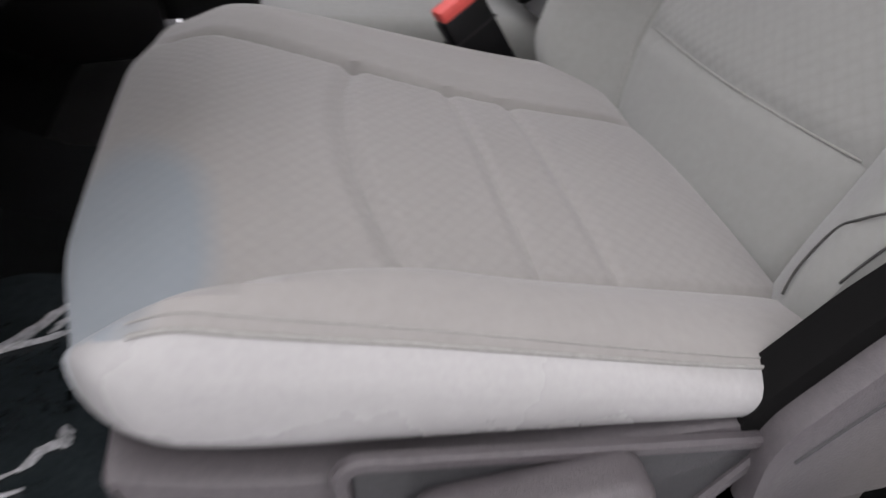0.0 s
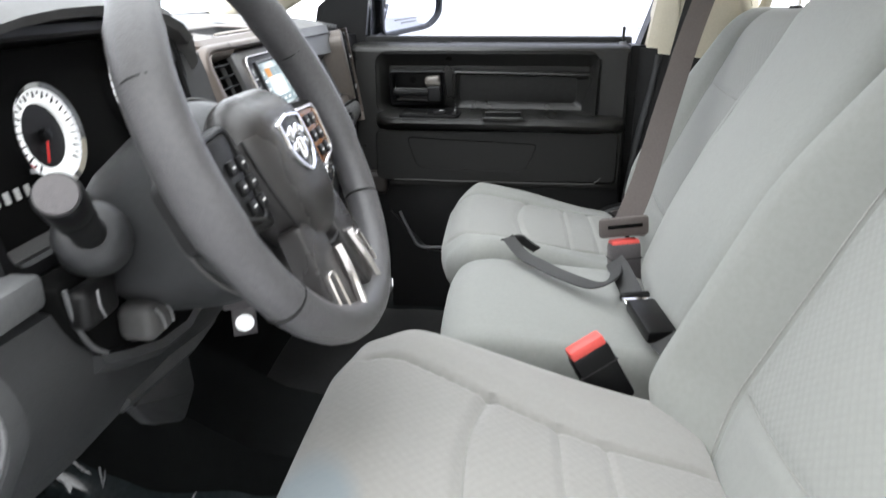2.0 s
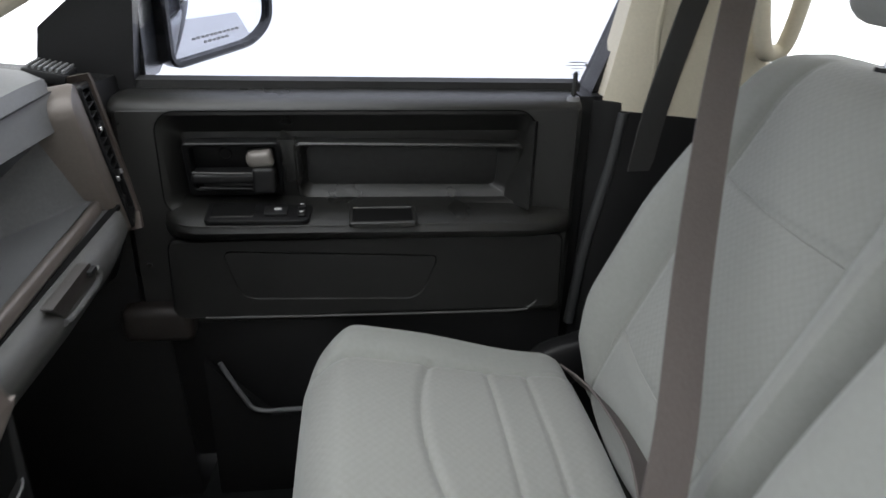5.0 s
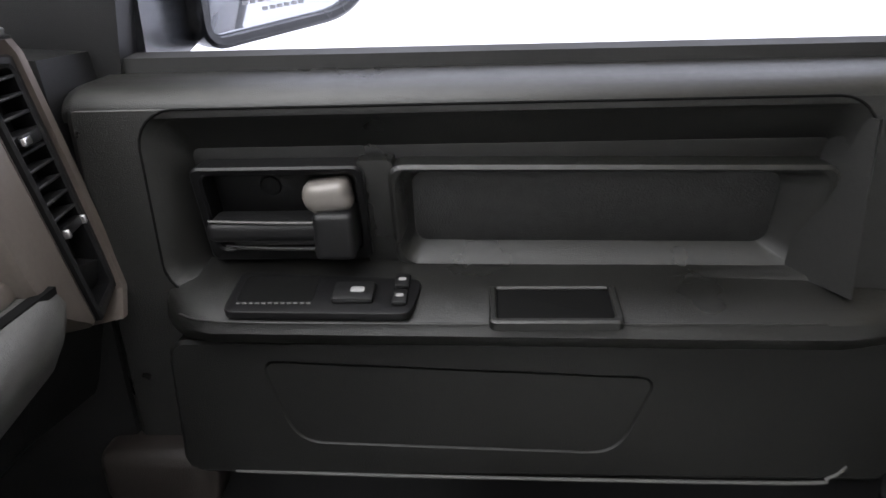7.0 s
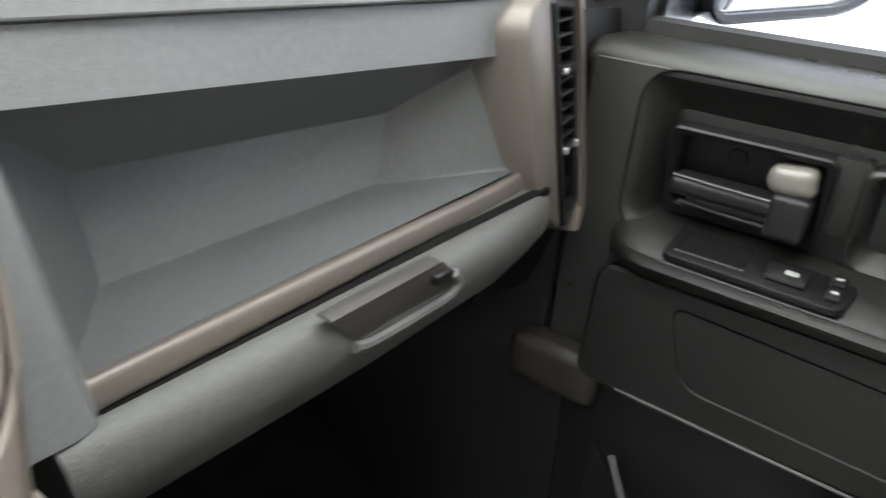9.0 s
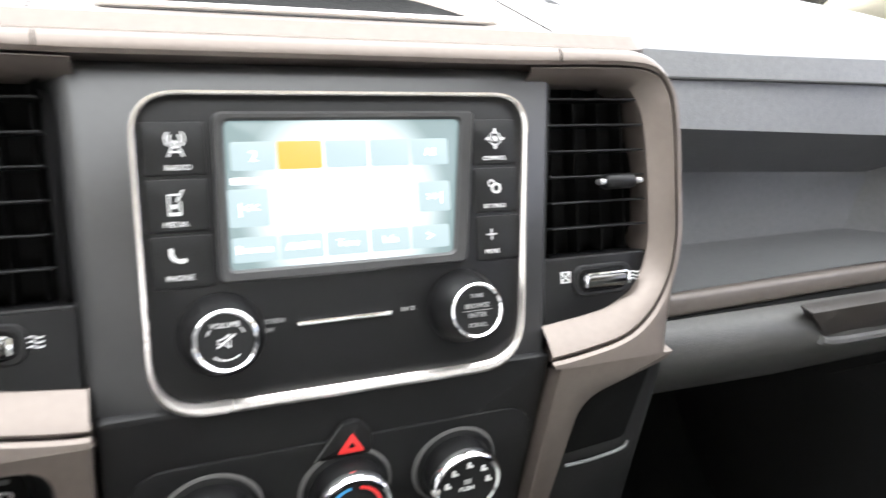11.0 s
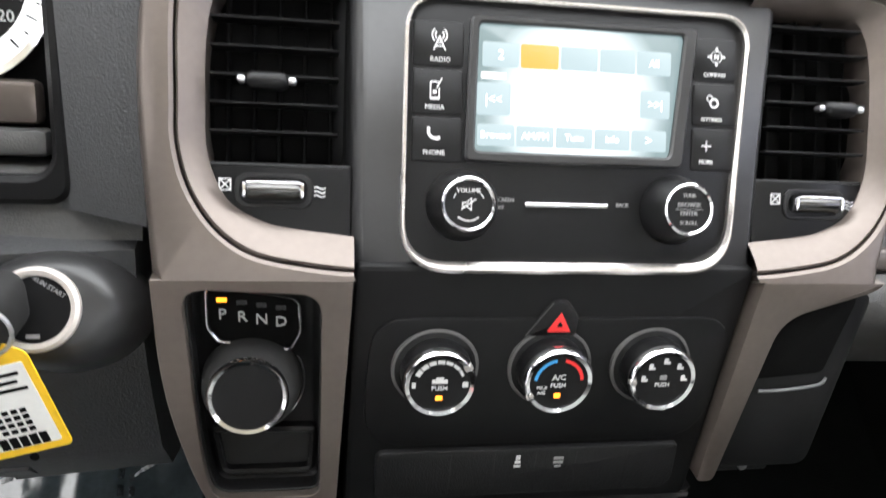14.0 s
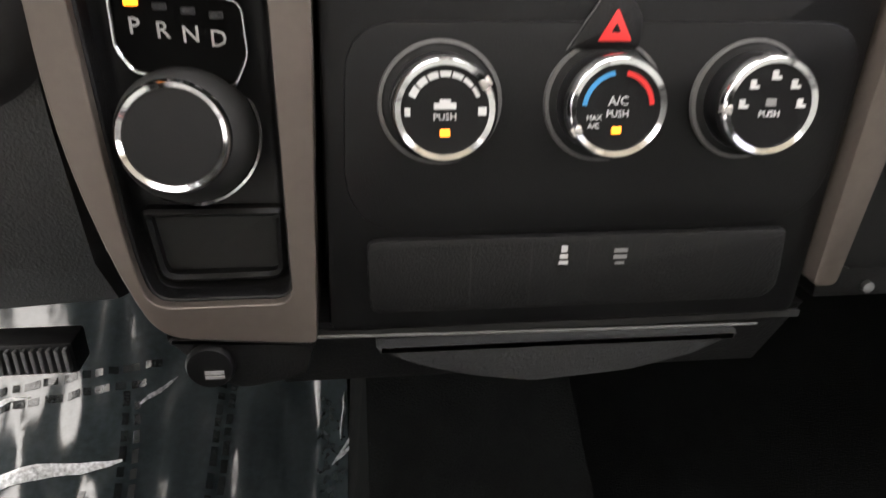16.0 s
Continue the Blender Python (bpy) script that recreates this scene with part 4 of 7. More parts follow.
# ---- dashboard ----
def dashboard():
    d = thing("dashboard", "slate grey and charcoal plastic pickup dashboard", "dashboard")
    # top pad: a profile in y and z carried across the cab
    prof = [(1.000, 0.752), (1.006, 0.768), (1.030, 0.778), (1.08, 0.784), (1.18, 0.790), (1.28, 0.792), (1.34, 0.786), (1.36, 0.74), (1.02, 0.74)]
    rings = []
    for x, dy, dz in ((0.19, 0.0, 0.002), (0.30, 0.0, 0.0), (0.45, 0.0, 0.0), (0.56, 0.004, -0.001), (0.63, 0.012, -0.006), (0.68, 0.03, -0.016), (0.72, 0.06, -0.03)):
        rings.append([(x, y + dy * max(0, (1.34 - y) / 0.34), z + dz) for y, z in prof])
    part("top_pad", loft(rings), SOFT, d, "soft slate upper pad on the passenger side")
    mid = []
    for x, h in ((-0.70, 0.012), (-0.60, 0.035), (-0.45, 0.045), (-0.30, 0.040), (-0.22, 0.012), (-0.1, 0.004), (0.1, 0.004), (0.19, 0.002)):
        mid.append([(x, 1.05, 0.752), (x, 1.06, 0.775 + h * 0.6), (x, 1.10, 0.785 + h), (x, 1.2, 0.792 + h * 0.5), (x, 1.34, 0.788), (x, 1.36, 0.74)])
    part("cowl", loft(mid), SOFT, d)
    part("firewall", rbox((-0.74, 1.34, 0.43), (0.76, 1.37, 0.79), 0.004), BLACK, d)
    # band above the storage shelf
    ends = [[(0.214, 0.990, 0.724), (0.214, 1.000, 0.752), (0.214, 1.03, 0.752), (0.214, 1.03, 0.724)], [(0.632, 1.004, 0.704), (0.632, 1.010, 0.746), (0.632, 1.04, 0.746), (0.632, 1.04, 0.704)]]
    band = [[tuple(Vector(a).lerp(Vector(b), k / 16)) for a, b in zip(*ends)] for k in range(17)]
    part("upper_band", loft(band), SOFT, d)
    part("pad_seam", tube([(0.214, 0.9985, 0.7535), (0.42, 1.0, 0.7515), (0.625, 1.008, 0.7480)], 0.0011), RUBBER, d)
    part("stack_flank", loft([[(x + k, 0.949 + o, 0.598), (x, 0.9915 + o, 0.7515), (x, 1.03, 0.7515), (x + k, 1.03, 0.598)] for x, o, k in ((0.190, 0.0, 0.0), (0.214, 0.0, 0.008), (0.222, 0.002, 0.010), (0.2255, 0.008, 0.011))]), SOFT, d)
    # storage shelf
    CU = axes((0, 0.958, 0.612), (0.9992, 0.038, 0), (-0.014, 0.27, 0.962), (0.037, -0.961, 0.27))
    mouth = rpoly([(0.235, 0.001), (0.624, 0.001), (0.624, 0.100), (0.224, 0.114)], [0.004, 0.006, 0.004, 0.004], 4)
    back = rpoly([(0.285, 0.018), (0.512, 0.016), (0.540, 0.068), (0.285, 0.080)], [0.002, 0.002, 0.002, 0.002], 4)
    part("storage_shelf", funnel(mouth, 0.0, back, -0.062, CU), BIN, d, "open charcoal storage shelf")
    part("shelf_lip", sweep(spline([CU @ Vector((0.226, -0.007, 0.0)), CU @ Vector((0.42, -0.0075, 0.002)), CU @ Vector((0.606, -0.009, 0.0)), CU @ Vector((0.629, 0.004, -0.001)), CU @ Vector((0.634, 0.05, -0.002)), CU @ Vector((0.636, 0.100, -0.002))], 5),
                            rrect(-0.008, 0.008, -0.0065, 0.0065, 0.004, 3), up=(0, -0.96, 0.27)), TAUPE, d, "rounded shelf edge")
    # black box painted in as the shadow line under the lip
    part("lip_gap", rbox((0.228, 0.957, 0.5935), (0.640, 0.966, 0.5990), 0), INK_SHADE, d, smooth=False)
    # end cap with the vertical outlet
    EN = axes((0.65, 0.956, 0.55), (0.983, 0.18, 0.0), (-0.02, 0.16, 0.987), (0.178, -0.971, 0.16)) @ T(-0.65, 0)
    cap_o = rpoly([(0.632, 0.03), (0.684, -0.006), (0.688, 0.004), (0.664, 0.203), (0.655, 0.208), (0.606, 0.192), (0.622, 0.06)], [0.02, 0.006, 0.004, 0.01, 0.012, 0.02, 0.02], 4)
    part("end_cap", plate(cap_o, EN, -0.10, 0.0, 0.006), TAUPE, d, "taupe end cap")
    # lower part: glove box
    gl = []
    for x, y0 in ((0.214, 0.942), (0.40, 0.936), (0.55, 0.938), (0.62, 0.948), (0.66, 0.968)):
        gl.append([(x, y0 + 0.022, 0.5985), (x, y0 + 0.009, 0.5975), (x, y0 + 0.001, 0.591), (x, y0 - 0.003, 0.580), (x, y0 - 0.001, 0.568), (x, y0 + 0.012, 0.545), (x, y0 + 0.045, 0.510), (x, y0 + 0.09, 0.48), (x, y0 + 0.16, 0.47), (x, y0 + 0.10, 0.5985)])
    gb = part("glove_box", loft(gl), LID, d, "dark charcoal glove box lid")
    GH = axes((0, 0.9335, 0.58), (1, 0.0, 0), (0, -0.05, 1), (0, -1, -0.05)) @ T(0, -0.58)
    ho = rpoly([(0.350, 0.604), (0.378, 0.578), (0.468, 0.577), (0.452, 0.605)], [0.004, 0.008, 0.010, 0.004], 5)
    # dark flush sheet paints the shade inside the handle pocket
    part("handle_mouth", plate(ho, GH, -0.012, -0.0006, 0.0005), LEDGE, gb)
    part("handle_rim", sweep([GH @ Vector((x, y, 0.0005)) for x, y in spline_2d([(0.370, 0.579), (0.385, 0.5755), (0.43, 0.5745), (0.462, 0.5755), (0.470, 0.583), (0.464, 0.592)])], circ(0, 0, 0.0036, 8), up=(0, -1, 0)), SOFTD, gb, "rounded handle edge")
    part("latch", rbox((0.440, 0.928, 0.592), (0.458, 0.94, 0.599), 0.002), GLOSS, gb)
    part("side_under", loft([[(0.655, 0.97, 0.60), (0.735, 0.975, 0.58), (0.76, 1.2, 0.6), (0.655, 1.2, 0.6)], [(0.655, 1.03, 0.45), (0.745, 1.01, 0.45), (0.77, 1.2, 0.45), (0.655, 1.2, 0.45)],
                              [(0.655, 1.1, 0.38), (0.75, 1.1, 0.38), (0.78, 1.25, 0.38), (0.655, 1.25, 0.38)]]), BLACK, d)
    # driver's side
    part("driver_panel", loft([[(-0.212, 0.935, 0.625), (-0.250, 0.935, 0.625), (-0.60, 0.940, 0.625), (-0.60, 1.05, 0.625), (-0.212, 1.05, 0.625)],
                                [(-0.212, 0.948, 0.66), (-0.250, 0.948, 0.655), (-0.60, 0.95, 0.655), (-0.60, 1.05, 0.655), (-0.212, 1.05, 0.66)]]), SOFTD, d)
    part("cluster_cheek", loft([[(-0.205, 0.918, 0.64), (-0.250, 0.940, 0.64), (-0.250, 1.05, 0.64), (-0.205, 1.05, 0.64)],
                                 [(-0.205, 0.958, 0.77), (-0.245, 0.960, 0.77), (-0.245, 1.05, 0.77), (-0.205, 1.05, 0.77)],
                                 [(-0.205, 0.985, 0.785), (-0.245, 0.985, 0.795), (-0.245, 1.06, 0.80), (-0.205, 1.06, 0.79)]]), KNEE, d, "charcoal panel beside the gauges")
    part("cheek_top", loft([[(-0.205, 0.968, 0.765), (-0.262, 0.962, 0.765), (-0.262, 1.08, 0.765), (-0.205, 1.08, 0.765)], [(-0.207, 0.985, 0.815), (-0.262, 0.975, 0.825), (-0.262, 1.08, 0.830), (-0.207, 1.08, 0.815)]]), KNEE, d)
    hood = []
    for k in range(13):
        a = math.pi * k / 12
        x, z = -0.42 + 0.185 * math.cos(a), 0.755 + 0.062 * math.sin(a) ** 0.6
        hood.append([(x, 0.952, z), (x * 1.0, 0.946, z + 0.008), (x, 0.975, z + 0.018), (x, 1.06, z + 0.02), (x, 1.06, z - 0.004)])
    part("gauge_hood", loft(hood), SOFTD, d, "curved charcoal hood over the gauges")
    knee = []
    for x, dy in ((-0.695, 0.03), (-0.64, 0.008), (-0.55, 0.0), (-0.40, 0.0), (-0.30, 0.002), (-0.215, 0.012)):
        low = 0.475 if x < -0.3 else 0.455
        knee.append([(x, 0.935 + dy, 0.628), (x, 0.918 + dy, 0.622), (x, 0.914 + dy, 0.60), (x, 0.918 + dy, 0.55), (x, 0.93 + dy, low + 0.03), (x, 0.95 + dy, low), (x, 1.02, low - 0.02), (x, 1.1, low), (x, 1.1, 0.628)])
    part("knee_panel", loft(knee), KNEE, d, "charcoal knee panel")
    part("silver_patch", rbox((-0.66, 0.918, 0.630), (-0.587, 0.955, 0.656), 0.006), SOFT, d)
    side = rpoly([(-0.96, 0.45), (-0.90, 0.54), (-0.868, 0.60), (-0.874, 0.63), (-0.90, 0.66), (-0.99, 0.69), (-1.10, 0.69), (-1.1, 0.45)], 0.02, 4)
    SD = axes((-0.70, 0, 0), (0, -1, 0), (0, 0, 1), (-1, 0, 0))
    part("side_cover", plate(side, SD, -0.01, 0.006, 0.003), KNEE, d, "dark end cover of the dashboard")
    part("side_seal", tube([SD @ Vector((x, y, 0.007)) for x, y in ((-0.955, 0.45), (-0.905, 0.541), (-0.874, 0.60), (-0.876, 0.630), (-0.895, 0.655))], 0.0016), SOFT, d, "pale door seal")
    # parking brake release; a black sheet paints the shade of its recess
    RC = axes((0, 0.914, 0), (1, 0, 0), (0, 0, 1), (0, -1, 0))
    part("release_recess", plate(rpoly([(-0.592, 0.645), (-0.578, 0.598), (-0.552, 0.574), (-0.47, 0.548), (-0.400, 0.552), (-0.395, 0.585), (-0.46, 0.612), (-0.53, 0.642)], 0.012, 4), RC, -0.02, 0.0035, 0.003), INK_SHADE, d)
    part("release_frame", tube([(-0.583, 0.909, 0.640), (-0.579, 0.908, 0.612), (-0.566, 0.908, 0.588), (-0.550, 0.908, 0.574)], 0.0020), SOFT, d)
    part("recess_lip", loft([[(x, 0.900 + o, z - 0.012), (x, 0.893 + o, z - 0.004), (x, 0.896 + o, z + 0.003), (x, 0.918 + o, z + 0.001), (x, 0.918 + o, z - 0.02)] for x, z, o in ((-0.556, 0.572, 0.014), (-0.53, 0.563, 0.006), (-0.49, 0.552, 0.0), (-0.44, 0.546, 0.0), (-0.40, 0.552, 0.004), (-0.385, 0.562, 0.014))]), KNEE, d)
    part("brake_release", blob((-0.532, 0.878, 0.572), (-0.490, 0.910, 0.604), 0.009, (4, 3, 4)), SOFTD, d, "parking brake release handle")
    # steel tubes painted in as glints on the handle and side pocket
    for gx in (-0.518, -0.504):
        part("release_glint", tube([(gx - 0.006, 0.8775, 0.600), (gx, 0.8765, 0.590), (gx + 0.005, 0.878, 0.578)], 0.0014), STEEL, d)
    part("side_pocket", blob((-0.582, 0.896, 0.606), (-0.536, 0.915, 0.638), 0.008, (4, 3, 3)), BLACK, d)
    part("pocket_glint", tube([(-0.566, 0.8955, 0.634), (-0.567, 0.895, 0.622), (-0.562, 0.8955, 0.611)], 0.0012), STEEL, d)
    part("knee_lip", loft([[(x, y - 0.018, z + 0.012), (x, y - 0.024, z), (x, y - 0.014, z - 0.012), (x, y + 0.02, z - 0.012), (x, y + 0.03, z + 0.02)] for x, y, z in ((-0.490, 0.958, 0.490), (-0.46, 0.960, 0.484), (-0.40, 0.960, 0.476), (-0.345, 0.960, 0.472), (-0.290, 0.962, 0.474))]), KNEE, d, "rolled lower edge of the knee panel")
    return d


def end_vent():
    v = thing("air_vent", "tall black end vent with a silver edge", "air vent", group="dashboard air vents")
    EN = axes((0.65, 0.956, 0.55), (0.983, 0.18, 0.0), (-0.02, 0.16, 0.987), (0.178, -0.971, 0.16)) @ T(-0.65, 0)
    o = rpoly([(0.686, -0.003), (0.735, 0.007), (0.722, 0.196), (0.662, 0.200)], [0.003, 0.004, 0.006, 0.006], 4)
    i = rpoly([(0.690, 0.008), (0.726, 0.013), (0.712, 0.188), (0.668, 0.193)], [0.003, 0.003, 0.004, 0.004], 4)
    part("vent_frame", hoop(o, i, EN, -0.03, 0.004, 0.002), GLOSS, v, "dark vent frame")
    part("silver_edge", loft([[EN @ Vector(p) for p in ((x - 0.004, y, -0.02), (x - 0.004, y, 0.008), (x + 0.002, y, 0.010), (x + 0.005, y, 0.004), (x + 0.005, y, -0.05))] for x, y in ((0.712, -0.014), (0.733, 0.004), (0.735, 0.03), (0.731, 0.10), (0.721, 0.196), (0.712, 0.206))], caps=True), SILVER, v, "silver edge strip")
    part("vent_back", plate(grow(i, 0.001), EN, -0.04, -0.014, 0.001), INK_SHADE, v)
    for k in range(9):
        y = 0.082 + k * 0.0125
        part("slat", rbox((0.669 + (8 - k) * 0.0015, y - 0.0012, -0.012), (0.7125 + (8 - k) * 0.0010, y + 0.0012, 0.003), 0.0008, 1, m=EN), BLACK, v)
    part("tab", rbox((0.676, 0.136, -0.002), (0.706, 0.146, 0.008), 0.003, m=EN), GLOSS, v)
    part("tab_end", rbox((0.675, 0.138, 0.004), (0.685, 0.144, 0.0095), 0.001, m=EN), CHROME, v)
    part("thumbwheel", rbox((0.684, 0.066, -0.012), (0.720, 0.074, 0.004), 0.002, m=EN), GLOSS, v)
    for x in (0.686, 0.719):
        part("wheel_mark", rbox((x - 0.002, 0.0665, 0.001), (x + 0.002, 0.073, 0.007), 0.0008, 1, m=EN), STEEL, v)
    o2 = thing("defroster_outlet", "ribbed grey defroster outlet on the dashboard end", "air vent")
    for k in range(7):
        part("rib", rbox((-0.026, k * 0.007, 0.0), (0.026, k * 0.007 + 0.0035, 0.007), 0.001, 1, m=axes((0.728, 1.022, 0.752), (1, 0.1, 0), (-0.1, 0.95, 0.2), (0, -0.2, 0.98))), SOFT, o2)
    part("outlet_bed", rbox((-0.03, -0.003, -0.012), (0.03, 0.05, 0.002), 0.002, m=axes((0.728, 1.022, 0.752), (1, 0.1, 0), (-0.1, 0.95, 0.2), (0, -0.2, 0.98))), BLACK, o2)


def cluster():
    c = thing("instrument_cluster", "black instrument cluster with white-ringed round gauges", "gauge cluster")
    CL = axes((0, 0.985, 0.735), (1, 0, 0), (0, 0.20, 0.98), (0, -0.98, 0.20))
    part("cluster_face", plate(rrect(-0.60, -0.25, -0.085, 0.06, 0.01), CL, -0.02, 0.0, 0.002), INK_SHADE, c)
    part("cluster_shroud", hoop(rrect(-0.60, -0.243, -0.10, 0.075, 0.012), rrect(-0.585, -0.252, -0.086, 0.062, 0.012), CL, -0.02, 0.030, 0.003), GLOSS, c)
    for x, y, rad, n, red in ((-0.468, -0.010, 0.037, 14, True), (-0.306, 0.010, 0.050, 14, False)):
        m = CL @ T(x, y, 0.0)
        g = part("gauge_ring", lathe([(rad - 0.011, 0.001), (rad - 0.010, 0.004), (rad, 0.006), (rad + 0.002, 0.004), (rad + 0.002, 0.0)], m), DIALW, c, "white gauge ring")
        part("gauge_bezel", lathe([(rad + 0.001, 0.0), (rad + 0.001, 0.008), (rad + 0.005, 0.010), (rad + 0.006, 0.0)], m), CHROME, g)
        part("dial_face", lathe([(0.0, 0.0), (rad - 0.0105, 0.0), (rad - 0.0105, 0.0012), (0.0, 0.0012)], m), GLOSS, g)
        for k in range(29):
            a = radians(225 - 270 * k / 28)
            part("tick", rbox((rad - (0.004 if k % 2 else 0.0065), -0.0004, 0.0045), (rad - 0.0012, 0.0004, 0.0066), 0, m=m @ pose(0, 0, 0, 0, 0, math.degrees(a))), INK_SHADE, g, smooth=False)
        if red:
            part("needle", rbox((-0.002, -0.0012, 0.004), (rad - 0.014, 0.0012, 0.0055), 0.0006, 1, m=m @ pose(0, 0, 0, 0, 0, 245)), REDP, g, "red needle")
            part("needle_hub", lathe([(0, 0), (0.006, 0), (0.005, 0.006), (0, 0.007)], m), GLOSS, g)
        else:
            for t, a in (("70", 76), ("80", 51), ("90", 27), ("100", 5), ("110", -16), ("120", -37)):
                words(t, 0.0080, m @ T((rad - 0.0172) * math.cos(radians(a)), (rad - 0.0172) * math.sin(radians(a)), 0.002), WHITE, g)
    part("lower_display", rbox((-0.330, -0.062, 0.0), (-0.262, -0.040, 0.014), 0.004, m=CL), SILVER, c, "silver lower bezel")
    part("lower_shelf", rbox((-0.345, -0.078, 0.0), (-0.258, -0.064, 0.016), 0.004, m=CL), SOFTD, c)
    for k in range(4):
        bars([(-0.545 + k * 0.012, -0.045, 0.006, 0.009)], CL @ T(0, 0, 0.001), WHITE, c)
    part("side_dial", lathe([(0, 0), (0.022, 0), (0.022, 0.003), (0, 0.003)], CL @ T(-0.56, 0.0, 0)), GLOSS, c)
    return c


def ignition():
    g = thing("ignition_switch", "round ignition switch with pale metal ring", "ignition switch")
    m = axes((-0.253, 0.902, 0.603), (1, 0, 0), (0, 0.5, 0.866), (0, -0.866, 0.5))
    part("pod", lathe([(0.034, -0.03), (0.030, -0.006), (0.024, 0.002), (0.0195, 0.004), (0.0, 0.004)], m @ T(0.004, 0, 0) @ Matrix.Diagonal((1.25, 0.95, 1, 1))), PODM, g)
    part("metal_ring", lathe([(0.0155, 0.003), (0.0205, 0.003), (0.0202, 0.0065), (0.0185, 0.0078), (0.0162, 0.0070)], m), PALE, g, "pale metal ring")
    part("lock_face", lathe([(0, 0.003), (0.0160, 0.003), (0.0156, 0.0058), (0, 0.0058)], m), GLOSS, g)
    words("RUN START", 0.0032, m @ T(0.006, 0.0105, 0.0060) @ pose(0, 0, 0, 0, 0, -32), DIM, g)
    bars([(0.0, -0.0125, 0.006, 0.0020)], m @ T(0, 0, 0.0060), DIM, g)
    k = thing("key_fob", "black key in the ignition with a split ring", "key")
    part("fob", blob((-0.276, 0.862, 0.600), (-0.252, 0.898, 0.630), 0.010, (4, 4, 4)), RUBBER, k)
    part("split_ring", tube([(-0.262 + 0.012 * math.cos(a), 0.8655, 0.613 + 0.012 * math.sin(a)) for a in [2 * math.pi * j / 10 for j in range(10)]], 0.0011, 6, True, 3), STEEL, k)
    t = thing("key_tag", "yellow paper key tag with printed label and barcode", "key tag")
    TG = axes((-0.2665, 0.8660, 0.606), (0.968, 0.0, 0.25), (-0.25, 0.0, 0.968), (0.0, -1.0, 0.0))
    tag = rpoly([(-0.004, 0.004), (-0.019, -0.008), (-0.019, -0.060), (0.019, -0.060), (0.019, -0.008), (0.004, 0.004)], 0.003, 3)
    part("card", plate(tag, TG, -0.0004, 0.0004, 0.0001), YELLOW, t, smooth=False)
    part("label", plate(rrect(-0.0155, 0.0155, -0.056, -0.012, 0.001, 2), TG, 0.0002, 0.0007, 0.0001), PAPER, t, "white printed label", smooth=False)
    bars([(0.0 + 0.004 * (k % 4) - 0.006, -0.036 - 0.0035 * (k // 4), 0.0026, 0.0022) for k in range(16)], TG @ T(0, 0, 0.0007), INK_SHADE, t, "barcode")
    bars([(-0.009 + 0.0045 * k, -0.0525, 0.0035, 0.006) for k in range(5)], TG @ T(0, 0, 0.0007), INK_SHADE, t, "number_bar")
    bars([(0.0, -0.017, 0.024, 0.0016), (0.0, -0.021, 0.020, 0.0016), (0.0, -0.025, 0.026, 0.0016)], TG @ T(0, 0, 0.0007), INK_SHADE, t, "text_line")
    part("tag_hole", lathe([(0, 0.0003), (0.002, 0.0003), (0.002, 0.0008), (0, 0.0008)], TG @ T(0, -0.0625, 0)), INK_SHADE, t)
    f = thing("key_fob", "grey plastic key fob hanging under the column", "key fob")
    FB = axes((-0.335, 0.885, 0.497), (0.39, -0.92, 0.0), (0.0, 0.0, 1.0), (-0.92, -0.39, 0.0))
    part("fob_body", rbox((-0.021, 0.016, -0.005), (0.021, 0.066, 0.005), 0.003, m=FB), SEATPL, f)
    part("fob_blade", rbox((-0.013, -0.016, -0.003), (0.013, 0.018, 0.003), 0.002, m=FB), SEATPL, f)
    # no lamp: the disc glows through the emission added to the dial white
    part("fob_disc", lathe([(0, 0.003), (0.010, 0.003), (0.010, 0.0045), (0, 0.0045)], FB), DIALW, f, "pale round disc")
    part("fob_sticker", rbox((-0.010, 0.050, 0.004), (0.018, 0.0665, 0.0055), 0.0005, 1, m=FB), YELLOW, f, "yellow sticker")
    part("fob_cord", tube([FB @ Vector((0, 0.064, 0)), (-0.33, 0.89, 0.585), (-0.285, 0.885, 0.600)], 0.0015), RUBBER, f)


